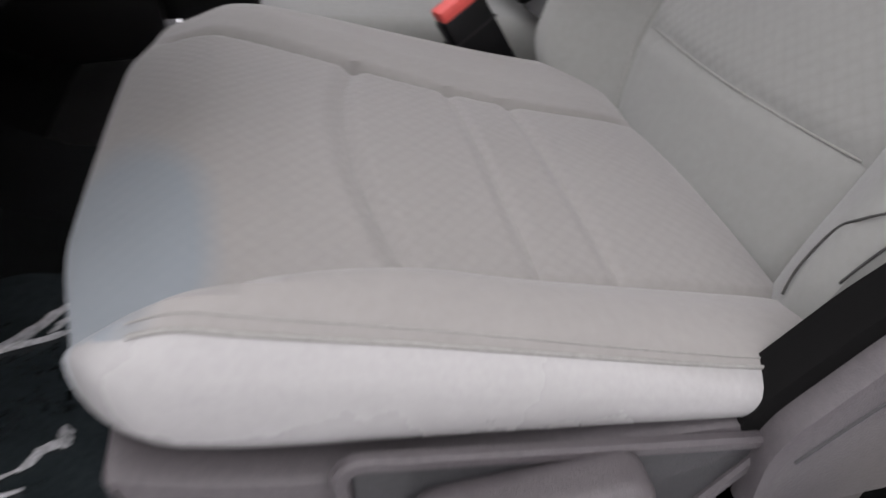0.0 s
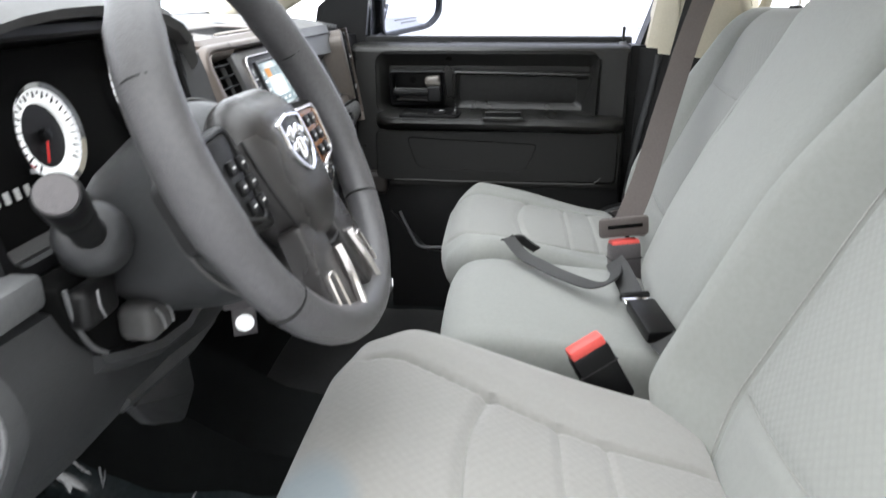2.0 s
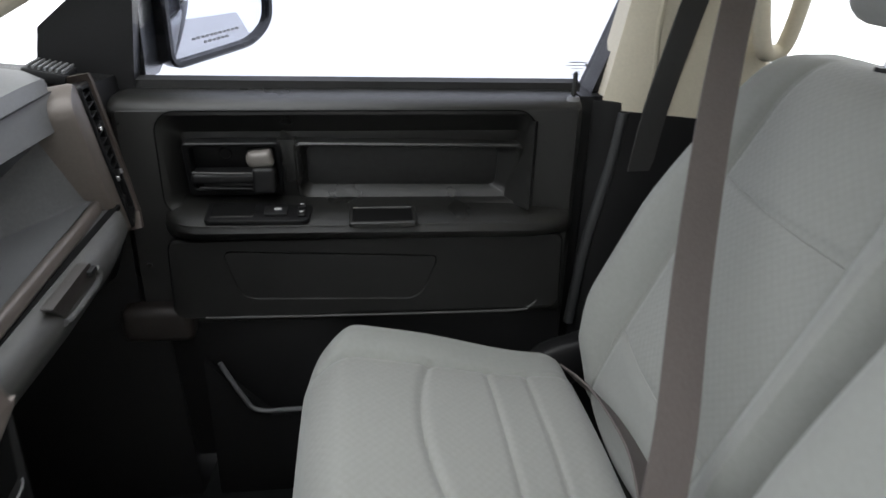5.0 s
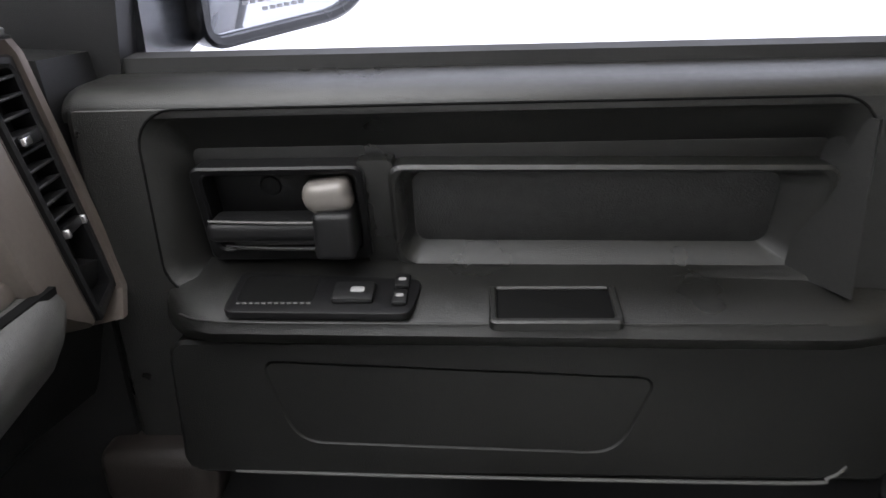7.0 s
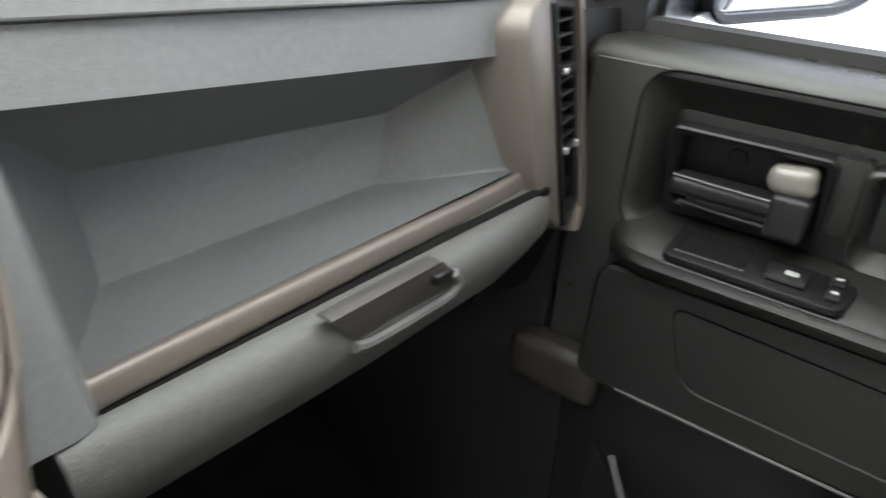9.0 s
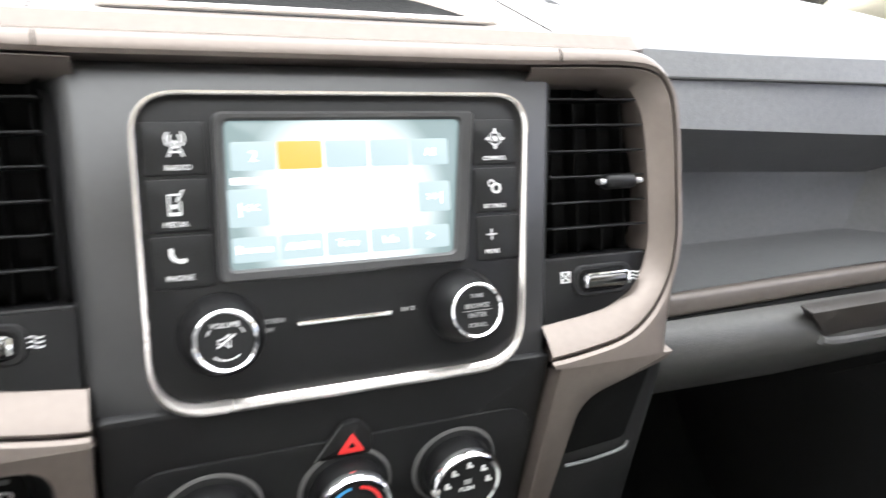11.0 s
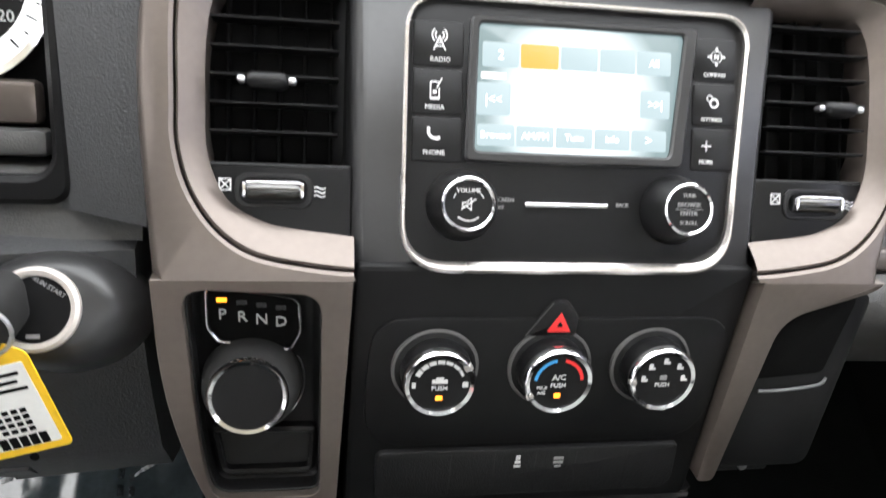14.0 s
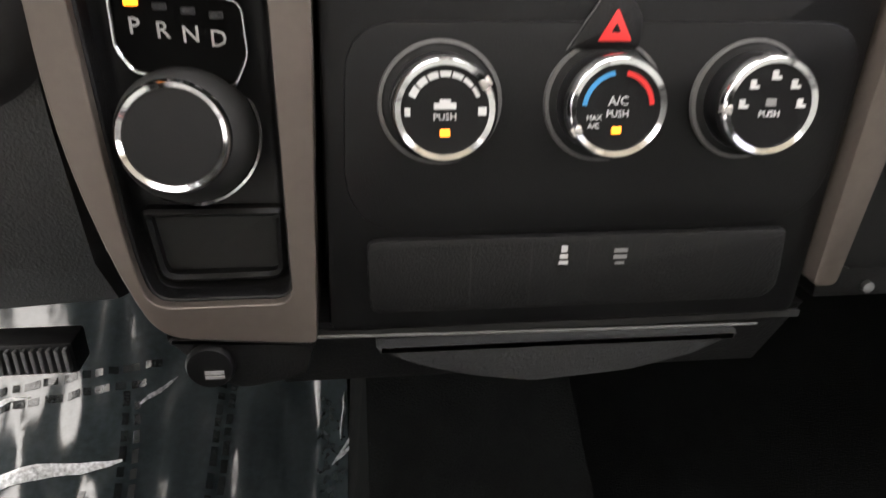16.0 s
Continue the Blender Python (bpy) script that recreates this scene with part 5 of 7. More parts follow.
def steering():
    w = thing("steering_wheel", "dark grey leather steering wheel with chrome emblem", "steering wheel")
    s, c = math.sin(0.437), math.cos(0.437)
    m = axes((-0.433, 0.797, 0.717), (1, 0, 0), (0, s, c), (0, -c, s))
    R, r = 0.165, 0.0160
    n = 72
    rings = []
    for k in range(n):
        a = 2 * math.pi * k / n
        thick = r * (1.12 if abs(math.cos(a)) > 0.75 and math.sin(a) > -0.2 else 1.0)
        rings.append([m @ Vector(((R + thick * math.cos(b)) * math.cos(a), (R + thick * math.cos(b)) * math.sin(a), thick * 1.1 * math.sin(b))) for b in [2 * math.pi * j / 14 for j in range(14)]])
    rings.append(rings[0])
    bm = loft(rings, caps=False)
    bmesh.ops.remove_doubles(bm, verts=bm.verts, dist=1e-6)
    part("rim", bm, LEATHER, w, "dark grey leather rim")
    for a in (25, 155, 215, 325):
        part("rim_seam", lathe([(0.0150, -0.0006), (0.0182, -0.0006), (0.0182, 0.0006), (0.0150, 0.0006)], m @ Matrix.Translation((R * math.cos(radians(a)), R * math.sin(radians(a)), 0)) @ pose(0, 0, 0, 90, 0, a), 20), RUBBER, w)
    mh = m @ T(-0.010, -0.006, -0.020)
    hub = blob((-0.072, -0.074, -0.020), (0.066, 0.054, 0.040), (0.045, 0.045, 0.03), (8, 8, 4), lambda q: mh @ Vector((q.x * (1 - 0.30 * max(0, -q.y / 0.07)), q.y - 0.012 * (1 - (q.x / 0.08) ** 2) * (q.y < 0), q.z)))
    part("airbag_cover", hub, COVER, w, "slate airbag cover")
    part("hub_seam", tube([mh @ Vector((x, y, 0.026)) for x, y in ((-0.072, 0.02), (-0.062, -0.035), (-0.042, -0.074), (0.0, -0.089), (0.038, -0.074), (0.057, -0.035), (0.066, 0.02))], 0.0015), RUBBER, w)
    for sgn in (-1, 1):
        sp = rpoly([(sgn * 0.060, 0.040), (sgn * 0.160, 0.020), (sgn * 0.160, -0.030), (sgn * 0.060, -0.048)] if sgn < 0 else [(0.040, 0.036), (0.040, -0.048), (0.160, -0.030), (0.160, 0.024)], 0.01, 4)
        part("spoke", plate(sp, mh, -0.006, 0.016, 0.005), BLACK, w)
        pod = rpoly([(sgn * 0.082, 0.034), (sgn * 0.132, 0.030), (sgn * 0.134, -0.022), (sgn * 0.090, -0.036)] if sgn < 0 else [(0.066, 0.020), (0.070, -0.036), (0.118, -0.026), (0.126, 0.018)], 0.010, 4)
        pd = part("switch_pod", plate(pod, mh, 0.010, 0.024, 0.003), AMBER_SHEEN if sgn > 0 else GLOSS, w, "glossy switch pod")
        part("pod_trim", hoop(grow(pod, 0.003), grow(pod, -0.001), mh, 0.010, 0.0255, 0.001), BRIGHT if sgn > 0 else BLACK, w)
        for i in range(3):
            for j in range(2):
                part("button", rbox((sgn * (0.086 + 0.018 * j) - 0.006, 0.002 - 0.015 * i, 0.023), (sgn * (0.086 + 0.018 * j) + 0.006, 0.013 - 0.015 * i, 0.0265), 0.0015, m=mh), GLOSS, pd)
                bars([(sgn * (0.086 + 0.018 * j), 0.0075 - 0.015 * i, 0.005, 0.0018)], mh @ T(0, 0, 0.0266), WHITE, pd)
        leg = [(sgn * 0.010, -0.060), (sgn * 0.060, -0.055), (sgn * 0.080, -0.148), (sgn * 0.024, -0.166)]
        leg = rpoly(leg if sgn < 0 else list(reversed(leg)), 0.008, 4)
        part("lower_spoke", plate(leg, mh, 0.008, 0.028, 0.004), COVER, w)
        br = [(sgn * 0.042, -0.102), (sgn * 0.060, -0.100), (sgn * 0.068, -0.138), (sgn * 0.047, -0.146)]
        br = rpoly(br if sgn < 0 else list(reversed(br)), 0.006, 4)
        part("spoke_bezel", hoop(br, grow(br, -0.003), mh, 0.024, 0.0305, 0.001), BRIGHT, w, "satin silver bezel")
        part("spoke_trim", tube([m @ Vector((sgn * 0.022, -0.098, 0.010)), m @ Vector((sgn * 0.026, -0.125, 0.011)), m @ Vector((sgn * 0.034, -0.158, 0.010))], 0.0045), BRIGHT, w, "satin silver spoke trim")
    shield = rpoly([(-0.026, 0.028), (-0.0255, -0.008), (-0.012, -0.026), (0.0, -0.032), (0.012, -0.026), (0.0255, -0.008), (0.026, 0.028), (0.0, 0.034)], [0.006, 0.01, 0.006, 0.004, 0.006, 0.01, 0.006, 0.01], 4)
    me = mh @ T(-0.004, -0.002, 0.039) @ Matrix.Diagonal((1.08, 0.80, 1, 1))
    e = part("emblem", plate(grow(shield, -0.004), me, -0.004, 0.0012, 0.0005), GLOSS, w, "plain chrome shield badge")
    part("emblem_rim", hoop(shield, grow(shield, -0.0045), me, -0.004, 0.004, 0.001), CHROME, e)
    for x, y, a, lx, ly in ((-0.010, 0.012, 30, 0.008, 0.006), (0.010, 0.012, -30, 0.008, 0.006), (0, -0.006, 0, 0.006, 0.012), (-0.012, -0.002, 60, 0.005, 0.004), (0.012, -0.002, -60, 0.005, 0.004)):
        part("emblem_boss", blob((-lx, -ly, -0.001), (lx, ly, 0.005), 0.003, (2, 2, 2), lambda q, x=x, y=y, a=a: me @ T(x, y, 0) @ pose(0, 0, 0, 0, 0, a) @ q), CHROME, e)
    col = thing("steering_column", "black plastic steering column shroud with stalk", "steering column")
    rr = []
    for k, (d, wd, hd) in enumerate(((0.028, 0.060, 0.050), (0.040, 0.096, 0.076), (0.058, 0.112, 0.088), (0.10, 0.108, 0.084), (0.15, 0.090, 0.070))):
        rr.append([m @ Vector((wd * math.cos(b), -0.026 + hd * math.sin(b), -d)) for b in [2 * math.pi * j / 20 for j in range(20)]])
    part("shroud", loft(rr), KNEE, col, "black two-piece shroud")
    part("shroud_rim", tube([m @ Vector((0.1135 * math.cos(b), -0.026 + 0.0895 * math.sin(b), -0.060)) for b in [2 * math.pi * j / 20 for j in range(20)]], 0.002, 6, True, 2), SOFTD, col)
    root, tip = Vector((-0.560, 0.897, 0.674)), Vector((-0.648, 0.855, 0.729))
    way = (tip - root).normalized()
    sx = way.cross(Vector((0, 0, 1))).normalized()
    SK = axes(root, sx, sx.cross(way) * -1, way)
    L = (tip - root).length
    part("stalk_socket", lathe([(0.028, -0.020), (0.026, 0.000), (0.021, 0.007), (0.016, 0.009), (0.0, 0.009)], SK, 24), KNEE, col, "charcoal collar of the stalk")
    st = part("stalk", lathe([(0.0, 0.0), (0.013, 0.0), (0.0118, 0.012), (0.0112, L * 0.45), (0.0128, L * 0.47), (0.0132, L * 0.66), (0.0, L * 0.66)], SK, 24), BLACK, col, "black multifunction stalk")
    part("stalk_band", lathe([(0.0, L * 0.655), (0.0126, L * 0.655), (0.0126, L * 0.68), (0.0, L * 0.68)], SK, 24), STEEL, st)
    part("stalk_knob", lathe([(0.0, L * 0.68), (0.0136, L * 0.68), (0.0141, L * 0.72), (0.0141, L * 0.97), (0.0130, L), (0.0, L)], SK, 24), GLOSS, st)
    part("stalk_end", lathe([(0.0, L * 0.99), (0.0122, L * 0.995), (0.0118, L + 0.002), (0.0, L + 0.003)], SK, 24), SEATPL, st, "grey end button")
    for k in range(3):
        part("stalk_mark", rbox((-0.0012, 0.0126, L * 0.52 + 0.007 * k), (0.0012, 0.0136, L * 0.52 + 0.004 + 0.007 * k), 0, m=SK @ pose(0, 0, 0, 0, 0, 140)), WHITE, st, smooth=False)


dashboard()
end_vent()
cluster()
ignition()
steering()


# ---- passenger door ----
def passenger_door():
    d = thing("passenger_door", "black plastic passenger door panel with armrest and window", "car door")
    sk_o = rrect(-0.985, -0.318, 0.355, 0.706, 0.012, 6)
    rec = rpoly([(-0.920, 0.558), (-0.396, 0.548), (-0.388, 0.684), (-0.920, 0.690)], [0.006, 0.004, 0.022, 0.024], 6)
    rec_s = rrect(-0.920, -0.396, 0.552, 0.690, 0.022, 6)
    part("upper_panel", hoop(sk_o, rec_s, DR, -0.03, 0.040, 0.008, zi=0.03), DOORP, d, "black upper door panel")
    # rounded top roll with the belt line
    prof = [(0.775, 0.690), (0.7362, 0.6915), (0.7352, 0.697), (0.7375, 0.7030), (0.743, 0.7085), (0.752, 0.7125), (0.766, 0.7150), (0.80, 0.716), (0.86, 0.712), (0.86, 0.690)]
    part("top_roll", loft([[(x + 0.01, 0.99, z - 0.004) for x, z in prof], [(x, 0.975, z) for x, z in prof], [(x, 0.65, z + 0.001) for x, z in prof], [(x, 0.330, z + 0.001) for x, z in prof], [(x + 0.008, 0.318, z - 0.004) for x, z in prof]]), DOORP, d, "rounded top roll")
    part("belt_seal", loft([[(0.805, 1.0, 0.714), (0.805, 1.0, 0.728), (0.830, 1.0, 0.730), (0.830, 1.0, 0.714)], [(0.790, 0.31, 0.714), (0.790, 0.31, 0.727), (0.815, 0.31, 0.729), (0.815, 0.31, 0.714)]]), RUBBER, d)
    # recess walls
    back = rrect(-0.903, -0.402, 0.558, 0.664, 0.010, 6)
    DS = DR @ Matrix(((1, 0, 0, 0), (0, 1, 0, 0), (0, 0.26, 1, -0.26 * 0.560), (0, 0, 0, 1)))      # leaning back of the recess
    rim = grow(rec_s, 0.001)
    part("recess", loft([[DR @ Vector((x, y, 0.034)) for x, y in rim], [DR @ Vector((x, y, 0.029)) for x, y in grow(rec_s, -0.003)], [DS @ Vector((x, y, -0.0135)) for x, y in back], [DS @ Vector((x, y, -0.0150)) for x, y in grow(back, -0.002)]], caps=False), DOORP, d)
    part("recess_back", plate(grow(back, -0.001), DS, -0.022, -0.0150, 0.001), DOORP, d)
    part("recess_bridge", rbox((-0.765, 0.560, -0.014), (-0.737, 0.655, 0.007), 0.002, m=DS), DOORP, d)
    wall = [[(0.708, 0.396, 0.552), (0.765, 0.424, 0.552), (0.775, 0.40, 0.552), (0.735, 0.385, 0.552)],
            [(0.718, 0.394, 0.62), (0.765, 0.416, 0.62), (0.775, 0.40, 0.62), (0.735, 0.385, 0.62)],
            [(0.728, 0.391, 0.682), (0.765, 0.402, 0.682), (0.775, 0.395, 0.682), (0.735, 0.385, 0.682)]]
    part("recess_end", loft(wall), DOORP, d)
    part("recess_groove", tube([DR @ Vector((x, y, 0.0402)) for x, y in grow(rec_s, 0.0085)], 0.0011, 6, True, 0), INK_SHADE, d)
    # handle bezel
    hb = rrect(-0.897, -0.760, 0.565, 0.652, 0.008, 5)
    hbi = rrect(-0.888, -0.767, 0.577, 0.645, 0.006, 5)
    h = part("handle_bezel", hoop(hb, hbi, DS, -0.0148, 0.013, 0.002, zi=-0.0135), GLOSS, d, "satin black handle bezel")
    part("handle_cavity", plate(grow(hbi, 0.001), DS, -0.03, -0.0130, 0.001), BLACK, h)
    part("pull_handle", blob((0.730, 0.771, 0.592), (0.764, 0.887, 0.610), 0.007, (3, 8, 3)), BLACK, h, "black pull handle")
    # lighter tube painted in as the glint along the pull handle
    part("handle_glint", tube([(0.733, 0.884, 0.6105), (0.730, 0.84, 0.610), (0.730, 0.80, 0.6095)], 0.0012), SOFTD, h)
    part("handle_block", blob((0.728, 0.768, 0.577), (0.764, 0.801, 0.617), 0.006, (3, 3, 3)), BLACK, h)
    part("lever", blob((0.733, 0.771, 0.616), (0.762, 0.810, 0.6425), (0.010, 0.009, 0.010), (3, 5, 3), lambda q: Vector((q.x + 0.25 * max(0.0, q.y - 0.795), q.y - 0.35 * max(0.0, 0.628 - q.z), q.z - 0.12 * (q.y - 0.771)))), SATIN, h, "satin silver release lever")
    part("lock_knob", lathe([(0, 0), (0.009, 0), (0.008, 0.002), (0, 0.003)], DS @ T(-0.842, 0.628, -0.013), 20), BLACK, h)
    part("lower_slot", tube([(0.752, 0.880, 0.5815), (0.750, 0.83, 0.580), (0.752, 0.775, 0.579)], 0.0018), SOFTD, h)
    part("slot_face", rbox((0.756, 0.80, 0.580), (0.770, 0.875, 0.5905), 0.002), SOFTD, h)
    # trim pocket
    po = [(x, y - 0.006 * (x + 0.741) / 0.339) for x, y in rrect(-0.741, -0.402, 0.558, 0.652, 0.012, 5)]
    pi = [(x, y - 0.006 * (x + 0.741) / 0.339) for x, y in rrect(-0.724, -0.438, 0.578, 0.641, 0.010, 5)]
    pm = [(x, y - 0.006 * (x + 0.741) / 0.339) for x, y in rrect(-0.733, -0.412, 0.564, 0.646, 0.012, 5)]
    q = part("trim_frame", hoop(po, pm, DS, -0.0148, 0.013, 0.003, zi=0.008), DOORP, d, "raised frame round the inset panel")
    part("frame_bevel", loft([[(x, y, 0.0118) for x, y in grow(pm, 0.002)], [(x, y, 0.0100) for x, y in pm], [(x, y, -0.0035) for x, y in grow(pi, 0.001)], [(x, y, -0.0060) for x, y in pi]], caps=False, m=DS), DOORP, q)
    part("inset_panel", plate(grow(pi, 0.001), DS, -0.02, -0.0045, 0.001), INSET, q, "charcoal inset panel")
    # armrest
    prof = [(0.775, 0.562), (0.735, 0.556), (0.705, 0.550), (0.692, 0.543), (0.688, 0.533), (0.694, 0.522), (0.715, 0.512), (0.775, 0.505)]
    ar = []
    for y, dx, dz in ((0.935, 0.055, -0.002), (0.925, 0.032, 0.0), (0.905, 0.012, 0), (0.88, 0.004, 0), (0.70, 0.0, 0), (0.50, 0, -0.003), (0.40, 0.002, -0.005), (0.365, 0.012, -0.006), (0.33, 0.03, -0.008), (0.318, 0.05, -0.011)):
        ar.append([(min(0.775, x + dx * (0.775 - x) / 0.085), y, z + dz) for x, z in prof])
    part("armrest", loft(ar), DOORP, d, "rounded black armrest shelf")
    part("armrest_highlight", tube([(0.700, 0.905, 0.5455), (0.690, 0.86, 0.5445), (0.688, 0.65, 0.5435), (0.688, 0.42, 0.5435)], 0.0012), DOORP, d)
    AT = axes((0.775, 0, 0.562), (0, -1, 0), (0.988, 0, 0.155), (-0.155, 0, 0.988))      # top of the armrest: x rearwards, y outwards
    so = rpoly([(-0.868, -0.085), (-0.722, -0.088), (-0.716, -0.040), (-0.868, -0.028)], [0.010, 0.012, 0.012, 0.006], 4)
    s = part("switch_bezel", plate(so, AT, -0.002, 0.004, 0.002), GLOSS, d, "black window switch bezel")
    # black sheet paints the shaded hollow of the switch tray
    part("switch_tray", plate(rrect(-0.860, -0.800, -0.072, -0.036, 0.004), AT, 0.003, 0.0046, 0.0004), INK_SHADE, s)
    for k in range(12):
        part("switch_tray_edge", rbox((-0.859 + 0.005 * k, -0.0755, 0.0040), (-0.8555 + 0.005 * k, -0.0735, 0.0052), 0.0004, 1, m=AT), SOFTD, s)
    part("window_switch", rbox((-0.785, -0.075, 0.003), (-0.752, -0.050, 0.009), 0.003, m=AT), BLACK, s, "window switch")
    part("window_mark", plate(rrect(-0.771, -0.760, -0.066, -0.059, 0.002, 2), AT, 0.0085, 0.0094, 0.0002), DIM, s)
    for k in range(2):
        part("lock_switch", rbox((-0.738, -0.078 + 0.022 * k, 0.003), (-0.726, -0.060 + 0.022 * k, 0.008), 0.002, m=AT), BLACK, s, "lock switch")
        part("lock_mark", plate(rrect(-0.735, -0.729, -0.071 + 0.022 * k, -0.067 + 0.022 * k, 0.001, 2), AT, 0.0076, 0.0084, 0.0002), DIM, s)
    pu = rrect(-0.664, -0.566, -0.098, -0.048, 0.006, 4)
    p = part("pull_cup", hoop(pu, grow(pu, -0.006), AT, -0.004, 0.004, 0.0015), DOORP, d, "pull cup rim round a painted dark hollow")
    # flat black sheet paints the shade of the cup's hollow
    part("cup_hole", plate(grow(pu, -0.005), AT, -0.002, 0.0012, 0.0004), INK_SHADE, p)
    # lower panel with a pressed pocket
    lo = [[(0.735, y, 0.512), (0.731, y, 0.50), (0.727, y, 0.44), (0.720, y, 0.388), (0.722, y, 0.380), (0.745, y, 0.376), (0.775, y, 0.376), (0.775, y, 0.512)] for y in (0.935, 0.90, 0.60, 0.345, 0.318)]
    lo[0] = [(x + 0.03, y, z) for x, y, z in lo[0]]
    lo[-1] = [(x + 0.03, y, z) for x, y, z in lo[-1]]
    part("lower_panel", loft(lo), DOOR_SHADE, d, "black lower door panel")
    LP = axes((0.7115, 0, 0.45), (0, -1, 0), (0.089, 0, 0.996), (-0.996, 0, 0.089)) @ T(0, -0.45)
    lp = rpoly([(-0.532, 0.478), (-0.850, 0.492), (-0.826, 0.420), (-0.560, 0.412)], [0.012, 0.012, 0.022, 0.022], 6)
    part("lower_face", hoop(rrect(-0.930, -0.335, 0.386, 0.512, 0.016, 6), lp, LP, -0.018, 0.0, 0.003, zi=-0.002), DOOR_SHADE, d, "lower panel with a pressed pocket")
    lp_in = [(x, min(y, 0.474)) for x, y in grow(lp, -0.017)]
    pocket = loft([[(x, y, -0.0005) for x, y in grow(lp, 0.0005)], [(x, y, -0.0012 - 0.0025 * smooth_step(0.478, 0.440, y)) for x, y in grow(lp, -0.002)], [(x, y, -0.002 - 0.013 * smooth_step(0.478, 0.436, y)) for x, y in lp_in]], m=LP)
    part("pressed_pocket", pocket, DOOR_SHADE, d)
    part("lower_bead", tube([(0.7065, 0.885, 0.3885), (0.705, 0.70, 0.386), (0.705, 0.42, 0.384), (0.706, 0.385, 0.389), (0.708, 0.372, 0.400)], 0.0016), SOFTD, d)
    part("door_bottom", rbox((0.735, 0.318, 0.10), (0.80, 0.955, 0.378), 0.01), BLACK, d)
    # outer skin, glass and frame
    part("outer_skin", rbox((0.845, 0.30, 0.08), (0.885, 1.04, 0.712), 0.01), BODY, d)
    gl = bmesh.new()
    gl.faces.new([gl.verts.new(v) for v in ((0.86, 1.05, 0.70), (0.86, 0.265, 0.70), (0.74, 0.155, 1.12), (0.74, 0.62, 1.12))])
    g = part("window_glass", gl, TINTED, d, "blue-tinted side window", smooth=False)
    g.visible_shadow = False
    GM = axes((0.847, 0.300, 0.742), (0, -0.88, 0), (-0.24, 0, 0.85), (-0.96, 0, -0.27))
    bars([(0, 0.008, 0.034, 0.0018), (-0.002, 0.002, 0.040, 0.0014), (0.0, -0.004, 0.022, 0.0014), (0.002, -0.010, 0.010, 0.0014), (0.016, 0.003, 0.004, 0.006), (0.0, -0.015, 0.016, 0.0016)], GM, DIM, d, "glass_marking")
    part("rear_frame", loft([[(0.80, 0.288, 0.71), (0.80, 0.264, 0.71), (0.87, 0.264, 0.71), (0.87, 0.288, 0.71)], [(0.715, 0.175, 1.12), (0.715, 0.150, 1.12), (0.76, 0.150, 1.12), (0.76, 0.175, 1.12)]]), BLACK, d)
    part("lock_pin", lathe([(0, 0), (0.0032, 0), (0.0036, 0.030), (0.0030, 0.034), (0, 0.035)], T(0.716, 0.342, 0.722), 14), RUBBER, d, "black lock pin")
    part("pin_collar", lathe([(0, 0), (0.010, 0), (0.008, 0.006), (0, 0.006)], T(0.716, 0.342, 0.717), 18), SOFT, d)
    # sail panel and mirror
    sail = [[(0.80, 1.10, 0.705), (0.80, 0.965, 0.715), (0.80, 0.945, 0.88), (0.80, 1.0, 0.865), (0.80, 1.08, 0.80)], [(0.83, 1.10, 0.705), (0.835, 0.965, 0.715), (0.83, 0.945, 0.88), (0.83, 1.0, 0.865), (0.83, 1.08, 0.80)]]
    part("sail_panel", loft(sail), BLACK, d)
    # the mirror faces rearwards and inwards
    MG = axes((0.95, 0.942, 0.80), (0.811, -0.585, 0), (0, 0, 1), (-0.585, -0.811, 0))
    mg = rpoly([(0.0, -0.070), (0.180, -0.052), (0.222, -0.022), (0.222, 0.076), (0.0, 0.082)], [0.014, 0.03, 0.02, 0.014, 0.014], 5)
    shell_o = grow(mg, 0.014)
    mi = part("mirror", loft([[(x * 0.7 + 0.03, y * 0.7, -0.085) for x, y in shell_o], [(x * 0.93 + 0.008, y * 0.94, -0.060) for x, y in shell_o], [(x, y, -0.015) for x, y in shell_o], [(x, y, 0.004) for x, y in shell_o],
              [(x, y, 0.008) for x, y in grow(shell_o, -0.004)], [(x, y, 0.007) for x, y in grow(mg, 0.003)], [(x, y, -0.004) for x, y in mg]], m=MG), BODY, d, "black side mirror")
    part("mirror_glass", plate(grow(mg, 0.001), MG, -0.006, 0.001, 0.0008), MIRROR, mi, "mirror glass")
    for k, (y, w) in enumerate(((-0.036, 0.110), (-0.045, 0.060))):
        for j in range(int(w / 0.010)):
            bars([(0.10 - w / 2 + 0.010 * j, y + 0.08 * (0.010 * j - w / 2), 0.007, 0.0038)], MG @ T(0, 0, 0.0012), VINYL, mi, "mirror_text")
    part("mirror_arm", loft([[(0.83, 1.02, 0.72), (0.83, 0.955, 0.722), (0.83, 0.952, 0.86), (0.83, 1.0, 0.85)], [(0.93, 1.03, 0.70), (0.93, 0.962, 0.715), (0.93, 0.962, 0.87), (0.93, 1.0, 0.86)], [(1.00, 1.03, 0.73), (1.00, 0.965, 0.73), (1.00, 0.965, 0.86), (1.00, 1.02, 0.85)]]), BODY, mi)
    return d


# ---- cab shell ----
def toe_rise(y):
    d = max(0.0, y - 1.17)
    return 0.30 * d + 1.2 * d * d


